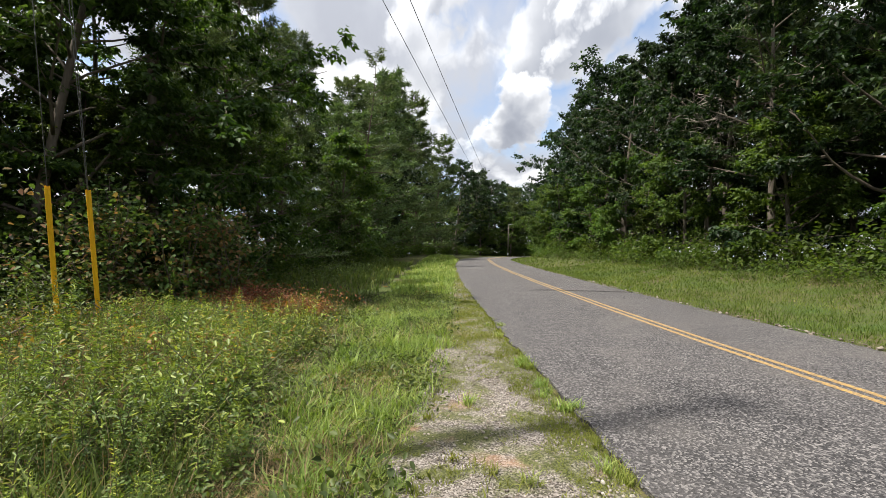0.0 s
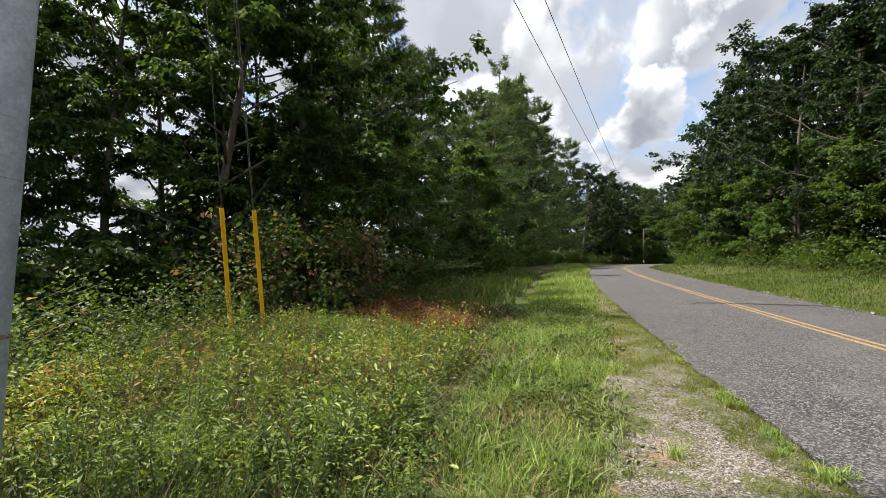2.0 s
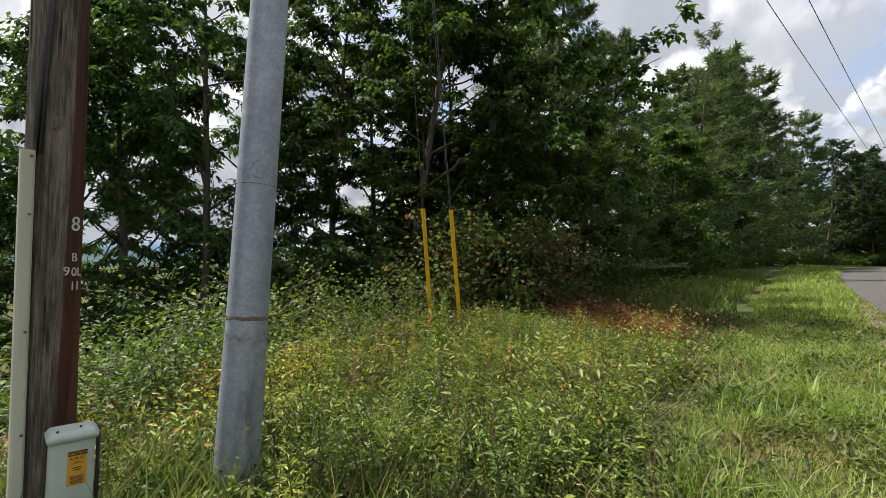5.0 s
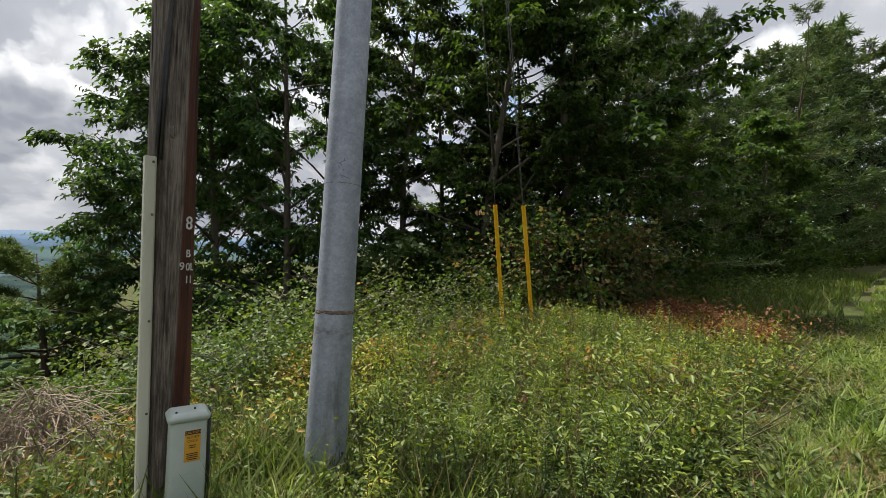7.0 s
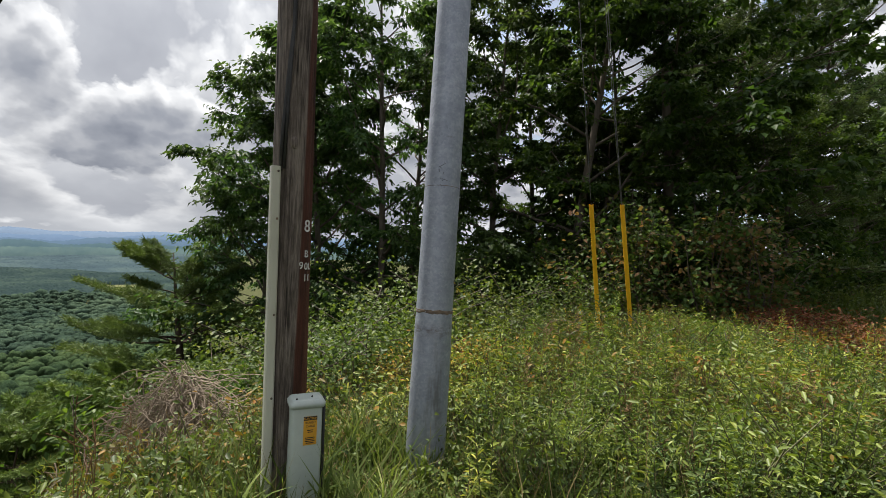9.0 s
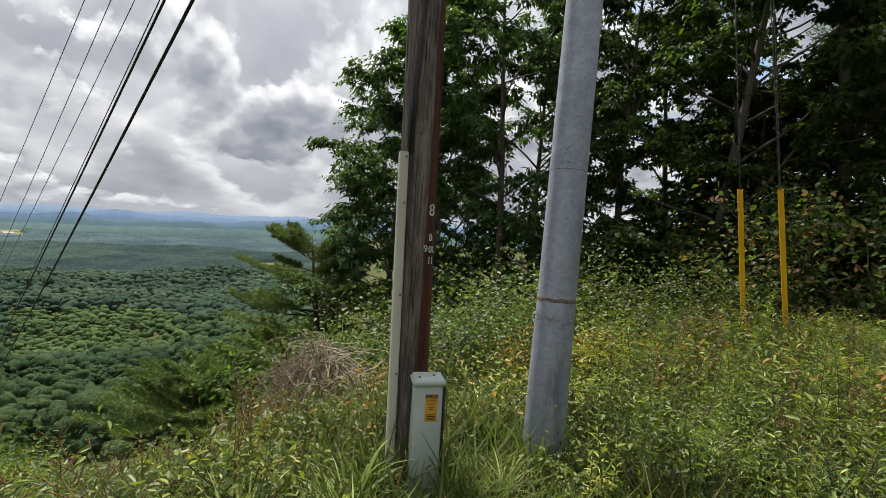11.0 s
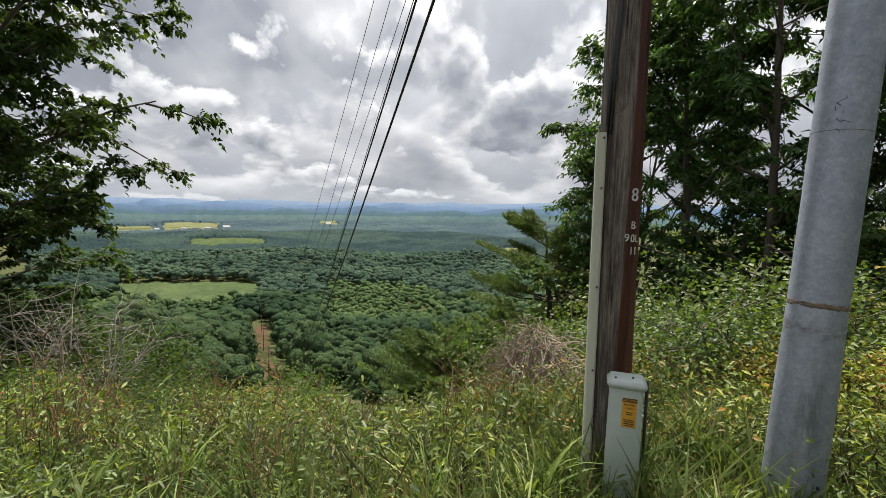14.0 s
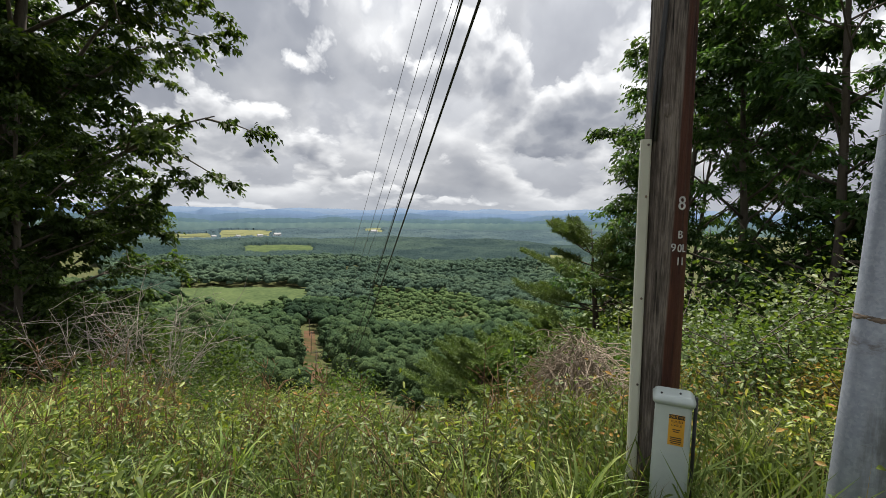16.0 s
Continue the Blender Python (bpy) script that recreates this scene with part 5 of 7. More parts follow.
def build_valley():
    rng = np.random.default_rng(9)
    g = Geo()
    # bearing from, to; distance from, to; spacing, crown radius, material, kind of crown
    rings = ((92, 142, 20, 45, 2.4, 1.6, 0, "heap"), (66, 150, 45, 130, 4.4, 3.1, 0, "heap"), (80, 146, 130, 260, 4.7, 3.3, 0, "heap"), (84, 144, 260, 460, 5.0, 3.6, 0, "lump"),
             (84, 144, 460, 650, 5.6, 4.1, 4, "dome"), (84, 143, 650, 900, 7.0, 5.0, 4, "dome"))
    for a0, a1, r0, r1, step, rad, mat, kind in rings:
        n = int(radians(a1 - a0) * (r1 ** 2 - r0 ** 2) / 2 / step ** 2)
        az = rng.uniform(a0, a1, n)
        d = np.sqrt(rng.uniform(r0 ** 2, r1 ** 2, n))
        x, y = -0.95 - d * np.sin(np.radians(az)), 0.95 + d * np.cos(np.radians(az))
        keep = ~in_cut(x, y)
        x, y, d, az = x[keep], y[keep], d[keep], az[keep]
        n = len(x)
        # also set where the sun patch is painted, right of the strip
        young = sun_patch_or_young(x, y)
        R = rad * np.clip(rng.lognormal(-0.08, 0.28, n), 0.5, 1.7) * (1 - 0.35 * young) * np.interp(d, [22, 40, 60, 90], [1.0, 0.8, 0.85, 1.0])
        Hh = np.interp(d, [22, 40, 60, 85, 130, 800, 1000], [0.3, 1.6, 3.4, 6.0, 9.0, 9.5, 8.5]) * rng.uniform(0.66, 1.3, n) * (1 - 0.45 * young)
        c = np.stack([x, y, land(x, y) + Hh], -1)
        rot = turns(rng.uniform(0, 6.28, n), rng.normal(0, 0.08, n), rng.normal(0, 0.08, n))
        tall = rng.uniform(0.75, 1.2, n) * (0.75 if r0 >= 460 else 1.05)
        pick = rng.integers(0, 6, n)
        for i in range(6):
            if kind == "heap":
                V, F = heaped_crown(i, 11 if r1 <= 130 else 6)
            elif kind == "lump":
                V, F = lump(i, 2, 0.5)
            else:
                V, F = dome(2 if r1 <= 650 else 1)
                V = V * (1 + np.random.default_rng(i).normal(0, 0.16, (len(V), 1)))
            for m, q in ((mat, (pick == i) & (young < 0.5)), (3, (pick == i) & (young >= 0.5))):
                if q.any():
                    g.add(*spread_shape(V, F, c[q], rot[q], np.stack([R, R, R * tall], -1)[q]), m)
        if r1 <= 260:
            # loose leafy boughs that break the crowns' outlines
            m = 150 if r1 <= 130 else 64
            w = rng.normal(0, 1, (n * m, 3))
            w /= np.linalg.norm(w, axis=1)[:, None]
            w[:, 2] = np.abs(w[:, 2]) * 0.95 - 0.1
            p = np.repeat(c, m, 0) + w * np.repeat(R, m)[:, None] * np.array([0.92, 0.92, 0.85]) * rng.uniform(0.8, 1.1, (n * m, 1))
            R3 = turns(np.arctan2(-w[:, 0], w[:, 1]) + rng.normal(0, 0.5, n * m), rng.normal(-0.35, 0.4, n * m), rng.normal(0, 0.4, n * m))
            size = 0.13 * np.repeat(R, m) * rng.uniform(0.6, 1.3, n * m)
            g.add(*spread_shape(LEAF, LEAF_F, p, R3, np.stack([size * 0.8, size, size], -1)), mat)
    # the remote woods: one rolling roof of leaves, sunk where the fields lie
    az, d = np.linspace(82, 144, 620), np.geomspace(885, 2360, 230)
    A, D = np.meshgrid(np.radians(az), d, indexing="ij")
    D = D * (1 + rng.normal(0, 0.0012, D.shape))
    X, Y = -0.95 - D * np.sin(A), 0.95 + D * np.cos(A)
    Z = land(X, Y) + np.where(in_cut(X, Y), -4.0, 7.5 + rng.normal(0, 0.9, X.shape) + 2.2 * wave(X, Y, 60.0, 2.0) + 1.6 * wave(X, Y, 23.0, 5.0))
    m = len(d)
    i, j = (np.arange(len(az) - 1) * m)[:, None], np.arange(m - 1)[None]
    Q = np.stack([i + j, i + m + j, i + m + j + 1, i + j + 1], -1)
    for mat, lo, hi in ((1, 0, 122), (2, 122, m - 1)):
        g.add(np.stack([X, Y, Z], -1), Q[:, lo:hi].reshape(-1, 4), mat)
    tagged(part("valley_forest", g, mats=[M_VALLEY, M_VALLEY_FAR, M_VALLEY_HAZE, M_VALLEY_LIT_YOUNG, M_VALLEY_MID], smooth=True), "green canopy of a broad-leaved forest filling the valley", "forest", kind="stuff")


M_FIELD = noisy_material("cut_over_meadow", (0.040, 0.062, 0.026), (0.088, 0.116, 0.046), 0.22, 0.95, low=0.38, high=0.62, spec=0.03)
M_HAY = noisy_material("pale_hay_field", (0.11, 0.12, 0.055), (0.175, 0.175, 0.085), 0.02, 0.95, spec=0.03)
M_CLAY = noisy_material("orange_clay_track", (0.036, 0.044, 0.016), (0.105, 0.061, 0.037), 0.12, 0.95, low=0.42, high=0.54, spec=0.03)


def build_fields():
    for i, (a0, a1, d0, d1) in enumerate(FIELDS):
        az, d = np.linspace(a0, a1, 14), np.linspace(d0, d1, 10)
        A, D = np.meshgrid(np.radians(az), d, indexing="ij")
        D = D + 0.05 * (d1 - d0) * np.sin(A * 90)
        X, Y = -0.95 - D * np.sin(A), 0.95 + D * np.cos(A)
        tagged(strip(X, Y, land, 0.8, "field", M_FIELD if i < 2 else M_HAY, 2.0), "mown clearing in the valley woods" if i < 2 else "pale hay field far down the valley", "field", "valley fields", "structure")
    s = np.linspace(40, 322, 170)
    o = np.linspace(-3.4, 3.4, 12)
    S, O = np.meshgrid(s, o, indexing="ij")
    X = STEEL[0] + U_CUT[0] * S - U_CUT[1] * O
    Y = STEEL[1] + U_CUT[1] * S + U_CUT[0] * O
    tagged(strip(X, Y, lambda a, b: land(a, b) + 0.1 * wave(a, b, 2.0), 0.15, "clay_strip", M_CLAY, 0.6), "bare orange clay strip cleared through the forest for the lines", "track", kind="structure")


def build_ridges():
    # haze is painted into the ridges' colours, bluer with distance
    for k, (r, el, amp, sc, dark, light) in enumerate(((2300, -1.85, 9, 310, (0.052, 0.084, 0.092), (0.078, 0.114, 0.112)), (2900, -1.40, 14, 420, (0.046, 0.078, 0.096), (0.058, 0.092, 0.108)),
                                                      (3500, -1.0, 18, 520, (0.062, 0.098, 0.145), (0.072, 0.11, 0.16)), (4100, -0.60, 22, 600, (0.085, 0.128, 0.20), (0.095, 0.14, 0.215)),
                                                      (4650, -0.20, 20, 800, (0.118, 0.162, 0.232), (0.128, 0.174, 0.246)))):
        m = noisy_material("painted_haze_hills", dark, light, 0.02, 1.0, spec=0.0)
        az = np.linspace(60, 160, 500)
        x, y = -r * np.sin(np.radians(az)), r * np.cos(np.radians(az))
        top = r * np.tan(np.radians(el + 0.38 + 0.95 * np.clip((133 - az) / 41, 0, 1.3))) + amp * (0.4 + 1.0 * (k > 0)) * wave(az * r / 57.3, az * 0 + k * 100, sc / 2.5, k) + 2.5 * np.sin(az * 37) * np.sin(az * 11.3)
        if k == 3:
            top += 20 * np.exp(-((az - 133.6) / 0.9) ** 4)
        base = np.full_like(az, -140.0)
        back = np.stack([x * 1.04, y * 1.04, base], -1)
        V = np.concatenate([np.stack([x * 0.93, y * 0.93, base], -1), np.stack([x * 0.975, y * 0.975, (base + 2 * top) / 3 - 6], -1), np.stack([x, y, top], -1), back])
        n = len(az)
        t = np.arange(n - 1)
        g = Geo()
        g.add(V, np.concatenate([np.stack([t + q * n, t + 1 + q * n, t + 1 + (q + 1) * n, t + (q + 1) * n], -1) for q in range(3)]))
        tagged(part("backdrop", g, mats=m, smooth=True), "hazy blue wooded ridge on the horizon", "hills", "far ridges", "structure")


def build_houses():
    """Small white farm buildings by the far fields."""
    for az, d, w, h in ((128.2, 1500, 16, 6), (130.5, 1530, 12, 5), (126.3, 1610, 22, 6), (133.0, 1600, 14, 6), (115.0, 1900, 26, 7)):
        x, y = far_dir(az, d)
        top = tagged(new("farm_building"), "tiny white farm building beside a far hay field", "house", "far farm buildings")
        top.matrix_basis = pose(x, y, float(land(x, y)) + 7.0, 0, 0, az + 20)
        part("wall", shift(rounded_box(w, w * 0.55, h + 14, 0.1, 1), 0, 0, h / 2 - 7), top, mats=M_WHITE)
        bm = bmesh.new()
        v = [bm.verts.new(p) for p in ((-w * .52, -w * .31, h), (w * .52, -w * .31, h), (w * .52, w * .31, h), (-w * .52, w * .31, h), (-w * .52, 0, h + w * .2), (w * .52, 0, h + w * .2))]
        for q in ((0, 1, 5, 4), (2, 3, 4, 5), (0, 4, 3), (1, 2, 5), (0, 3, 2, 1)):
            bm.faces.new([v[i] for i in q])
        part("roof", bm, top, mats=M_ROOF)


build_valley()
build_houses()
build_fields()
build_ridges()

# ---------------------------------------------------------------- shrubs, weeds and grass
def shrub_geo(seed, H=2.6, spread=1.5, stems=6, per=26, leaf=0.14, width=0.6, tuft=0.26, droop=0.35):
    rng = np.random.default_rng(seed)
    wood, crown = Geo(), Geo()
    spots = []
    for i in range(stems):
        az = i * 2.4 + rng.normal(0, 0.3)
        o = rng.uniform(0.2, 1.0)
        P = bent((0.1 * math.cos(az), 0.1 * math.sin(az), -0.15), (math.cos(az) * o, math.sin(az) * o, 1.5), H * rng.uniform(0.7, 1.05), 6, rng, -0.03, 0.12)
        wood.add(*tube(P, 0.02 * np.linspace(1.2, 0.25, 7), 5, False))
        for j in range(7):
            q = rng.uniform(0.12, 0.98) * 6
            b = P[int(q)]
            side = rng.uniform(0, 6.28)
            S = bent(b, (math.cos(side), math.sin(side), rng.uniform(-0.1, 0.5)), spread * rng.uniform(0.3, 0.75), 3, rng, 0.0, 0.2)
            wood.add(*tube(S, 0.007, 3, False))
            spots += [S[1], S[2], S[3]]
        spots += [P[5], P[6]]
    C = np.array(spots)
    P = np.repeat(C, per, 0) + rng.normal(0, tuft, (len(C) * per, 3)) * np.array([1, 1, 0.7])
    P = P[P[:, 2] > 0.02]
    crown.add(*leaves(rng, P, leaf, width, droop))
    return wood, crown


def shrub(wood, crown, leaf, label, at, turn=0.0, scale=1.0, group="shrubs", name="shrub", bark=None):
    top = tagged(new(name), label, "shrub", group)
    part("stem", wood, top, mats=bark or M_BARK, smooth=True)
    part("foliage", crown, top, mats=leaf)
    top.matrix_basis = pose(*at, 0, 0, turn)
    top.scale = (scale,) * 3
    return top


def build_shrubs():
    rng = np.random.default_rng(31)
    sets = [
        (shrub_geo(1, 2.6, 1.6, 7, 16, 0.15, 0.6), M_OAK, "dark green leafy shrub at the foot of the woods",
         [(-8.6, 10.2, 1.0), (-9.3, 8.6, 0.9), (-7.6, 12.3, 0.9), (-11.0, 8.0, 0.95), (-12.2, 6.3, 1.0), (-6.9, 14.6, 0.85), (-7.4, 19.5, 1.0), (-7.4, 24.8, 1.0), (-13.8, 5.2, 0.9), (-15.2, 3.9, 1.0), (-10.4, 9.4, 1.2), (-11.8, 10.2, 1.3), (-9.2, 11.6, 1.3), (-10.8, 12.4, 1.4), (-9.6, 14.6, 1.4), (-13.2, 11.4, 1.3), (-12.6, 8.4, 1.2),
          (-9.2, -13.0, 1.1), (-11.4, -13.2, 1.2), (-13.5, -14.2, 1.2), (-15.5, -13.6, 1.3)]),
        (shrub_geo(2, 2.4, 1.7, 7, 9, 0.20, 0.65, 0.34), M_BRIGHT, "light green bush lining the woods across the road",
         [(13.4, 21, 0.9), (13.6, 24, 0.8), (13.2, 29, 1.0), (13.6, 33, 1.0), (13.4, 39, 1.1), (13.6, 47, 1.1), (14, 52, 1.1), (14, 59, 1.2), (14.6, 66, 1.2), (16.2, 73, 1.2), (19, 79, 1.2), (14.2, 17.5, 1.0), (14.5, 14, 1.0),
          (-6.9, 34, 1.0), (-6.6, 38, 1.0), (-6.8, 45, 1.1), (-6.8, 52, 1.1), (-6.2, 58, 1.1), (-5.6, 66, 1.1), (-4.4, 75, 1.1), (-2.4, 81, 1.1), (1, 88, 1.1), (5, 95, 1.1), (-6.6, 29, 0.9), (9.5, 99, 1.1), (13, 101, 1.1), (17, 103, 1.1), (20, 105, 1.1), (4, 103, 1.8), (9, 107, 1.9), (15, 109, 1.9), (21, 109, 1.9), (27, 104, 1.9), (33, 102, 1.9), (0, 98, 1.8), (24, 98, 1.6), (30, 96, 1.6)]),
        (shrub_geo(3, 2.7, 1.0, 8, 13, 0.105, 0.72, 0.2), M_RED, "shrub with reddening autumn leaves beside the guy wires", [(-6.9, 9.3, 1.0), (-7.2, 10.2, 1.2), (-6.0, 10.4, 1.1), (-5.4, 11.6, 1.0)]),
        (shrub_geo(4, 1.35, 1.5, 8, 22, 0.064, 0.64, 0.2, 0.15), M_VINE, "low tangled mound of vines and brambles",
         [(-6.3, 3.9, 1.06), (-7.3, 3.2, 1.12), (-7.4, 4.9, 1.19), (-6.8, 6.0, 1.00), (-8.4, 4.2, 1.38), (-8.6, 5.9, 1.31), (-7.9, 7.2, 1.06), (-9.6, 3.0, 1.50), (-8.6, 2.2, 1.25), (-10.4, 4.8, 1.62), (-6.0, 2.7, 0.88), (-9.8, 6.6, 1.38), (-10.8, 1.8, 1.50), (-12.0, 3.0, 1.75), (-6.9, 7.9, 0.88), (-5.7, 5.0, 0.69)]),
        (shrub_geo(5, 1.9, 1.2, 6, 14, 0.12, 0.5, 0.26), M_BRIGHT, "young green sapling leaning over the slope", [(-8.0, 1.6, 0.6), (-11.3, 0.4, 1.1), (-13.0, 1.6, 1.3), (-14.6, -0.2, 1.3), (-9.4, -6.8, 0.75), (-7.8, -8.4, 0.8), (-10.4, -8.9, 1.0), (-12.0, -5.0, 0.9), (-6.4, -9.6, 0.7), (-6.2, -3.6, 0.4), (-5.6, -2.6, 0.32), (-7.0, -4.6, 0.5), (-6.6, -6.4, 0.5), (-7.6, -2.6, 0.45), (-5.0, -4.8, 0.36)]),
        (shrub_geo(6, 0.95, 0.7, 7, 40, 0.055, 0.22, 0.14, 0.0), M_WEED, "feathery light green bush in the weeds", [(-4.9, 7.5, 0.95), (-4.6, 7.7, 0.8), (-3.6, 9.6, 0.7), (-3.0, 10.5, 0.6), (-2.5, 4.6, 0.5), (-3.2, 3.5, 0.5), (-5.3, -2.3, 0.9), (-5.6, -2.0, 0.8), (-5.9, -0.6, 0.8), (-6.2, -3.2, 0.9), (-5.0, -5.0, 0.7), (-4.6, -3.3, 0.5), (-6.6, -1.6, 0.9)]),
        (shrub_geo(9, 0.62, 0.5, 8, 24, 0.042, 0.36, 0.12, 0.2), M_BRIGHT, "low leafy green bush standing among the weeds",
         [(-4.2, 5.9, 0.8), (-3.4, 5.4, 0.7), (-4.8, 4.4, 0.9), (-2.6, 5.6, 0.8), (-3.9, 7.0, 1.2), (-5.2, 6.8, 1.3), (-3.0, 7.6, 1.0), (-2.9, 3.7, 0.6), (-4.5, 8.4, 1.2), (-3.5, 4.3, 0.7), (-5.0, -0.6, 0.8), (-5.4, -2.0, 0.9), (-4.4, -2.9, 0.8), (-5.6, -3.8, 1.0), (-4.1, -1.5, 0.6), (-4.9, -4.9, 0.9), (-6.1, -1.8, 0.9), (-2.3, 4.6, 0.6), (-5.9, 5.6, 1.2)]),
        (shrub_geo(7, 0.8, 0.8, 6, 30, 0.06, 0.5, 0.16, 0.1), M_BRICK, "low bush of brick-red dying leaves", [(-3.9, 10.0, 0.9), (-3.2, 9.7, 0.8), (-4.6, 10.6, 0.9), (-2.7, 9.9, 0.6)]),
        (shrub_geo(8, 0.9, 0.9, 6, 26, 0.052, 0.6, 0.18, 0.1), M_TURN, "bramble with yellow and orange leaves", [(-5.3, 4.0, 0.7), (-5.6, 3.3, 0.8), (-6.6, 2.4, 0.8), (-5.9, 6.6, 0.7), (-8.2, 3.0, 0.9), (-6.9, 2.0, 0.6)]),
    ]
    slope = [far_dir(a, d) for a, d in zip(rng.uniform(94, 137, 64), rng.uniform(8.5, 21, 64))]
    sets.append((shrub_geo(10, 1.7, 1.5, 7, 16, 0.11, 0.55, 0.28), M_OAK, "leafy green bush on the slope below the rim", [(x, y, rng.uniform(0.4, 0.75)) for x, y in slope if abs((x - STEEL[0]) * -U_CUT[1] + (y - STEEL[1]) * U_CUT[0]) > 4.5]))
    for (wood, crown), leaf, label, spots in sets:
        first = None
        for x, y, s in spots:
            at, turn = on_land(x, y), rng.uniform(0, 360)
            if first is None:
                first = shrub(wood, crown, leaf, label, at, turn, s)
            else:
                again(first, at, turn, s)
    # pines below the rim
    w, c = conifer(41, 6.5, 0.46, 2.7, 8, 6, 0.19, 0.17, 12, 0.12, twigs=12, thin=0.14, lean=0.10, droop=0.12)
    tree("pine_tree", w, c, M_BARK_PINE, M_NEEDLE_LIGHT, "crooked flat-topped pine standing below the rim", "tree", on_land(-16.8, 2.0), 75, 1.0)
    w, c = conifer(42, 3.6, 0.40, 3.0, 5, 6, 0.08, 0.16, 13, 0.1, twigs=12, thin=0.2, lean=0.12)
    t = tree("pine_tree", w, c, M_BARK_PINE, M_NEEDLE_LIGHT, "low spreading young pine on the slope", "tree", on_land(-14.4, 0.7), 0, 0.8)
    for x, y, a, k in ((-13.6, -0.5, 60, 0.75), (-15.2, -1.6, 300, 0.7), (-12.4, -1.4, 200, 0.65), (-18.0, -0.6, 20, 0.95), (-20, 1.4, 100, 1.1)):
        again(t, on_land(x, y), a, k)
    # bare dead shrubs
    rng = np.random.default_rng(8)
    for x, y, s in ((-8.5, -8.0, 1.25), (-7.4, -8.2, 1.0), (-9.4, -8.6, 1.3), (-8.0, -7.0, 0.85)):
        g = Geo()
        for i in range(9):
            az = rng.uniform(0, 6.28)
            P = bent((0, 0, -0.1), (0.5 * math.cos(az), 0.5 * math.sin(az), 1), 2.6 * rng.uniform(0.6, 1.1), 7, rng, 0.0, 0.12)
            g.add(*tube(P, 0.016 * np.linspace(1, 0.2, 8), 5, False))
            for j in range(9):
                q = rng.integers(2, 8)
                d = rng.normal(0, 1, 3)
                d[2] = abs(d[2]) * 0.6
                S = bent(P[q], d, rng.uniform(0.3, 1.0), 4, rng, 0, 0.2)
                g.add(*tube(S, 0.006 * np.linspace(1, 0.3, 5), 4, False))
        top = tagged(new("dead_shrub"), "bare grey dead shrub with forked twigs", "dead shrub", "dead shrubs")
        part("branch", g, top, mats=M_DEADWOOD, smooth=True)
        top.matrix_basis = pose(*on_land(x, y), 0, 0, rng.uniform(0, 360))
        top.scale = (s, s, s)


BLADE = np.array([[-0.5, 0, 0], [0.5, 0, 0], [-0.42, 0.18, 0.5], [0.42, 0.18, 0.5], [0, 0.62, 0.88]])
BLADE_F = np.array([[0, 1, 3], [0, 3, 2], [2, 3, 4]])


def blades(rng, x, y, h, w, lean=1.0):
    n = len(x)
    H = h * rng.uniform(0.5, 1.3, n) * np.clip(1 + 0.4 * wave(x, y, 0.45, 3.0), 0.5, 1.5)
    place = np.stack([x, y, land(x, y) - 0.01], -1)
    R = turns(rng.uniform(0, 6.28, n), rng.normal(0, 0.2, n), rng.normal(0, 0.25, n))
    return spread_shape(BLADE, BLADE_F, place, R, np.stack([w * rng.uniform(0.7, 1.3, n), H * lean * rng.uniform(0.3, 1.1, n), H], -1))


def spots(rng, n, x0, x1, y0, y1, keep=None):
    x, y = rng.uniform(x0, x1, n), rng.uniform(y0, y1, n)
    if keep is not None:
        k = keep(x, y)
        x, y = x[k], y[k]
    return x, y


def verge(x, y):
    """Left of the gravel."""
    w = np.interp(y, [2, 4.2, 6.6, 12, 24, 30], [1.75, 1.4, 1.15, 0.7, 0.2, 0.1]) + 0.16 * wave(y, y, 0.9) + 0.22 * wave(x * 3, y * 3, 0.5)
    return x < road_left(y) - np.clip(w, 0.1, 2.2)


def weedy(x, y):
    """The unmown part: away from the road on the near side."""
    return x < -1.7 - 0.1 * np.clip(y - 3, 0, 6) + 0.3 * wave(x, y, 0.8) - 0.01 * np.clip(y - 9, 0, 30)


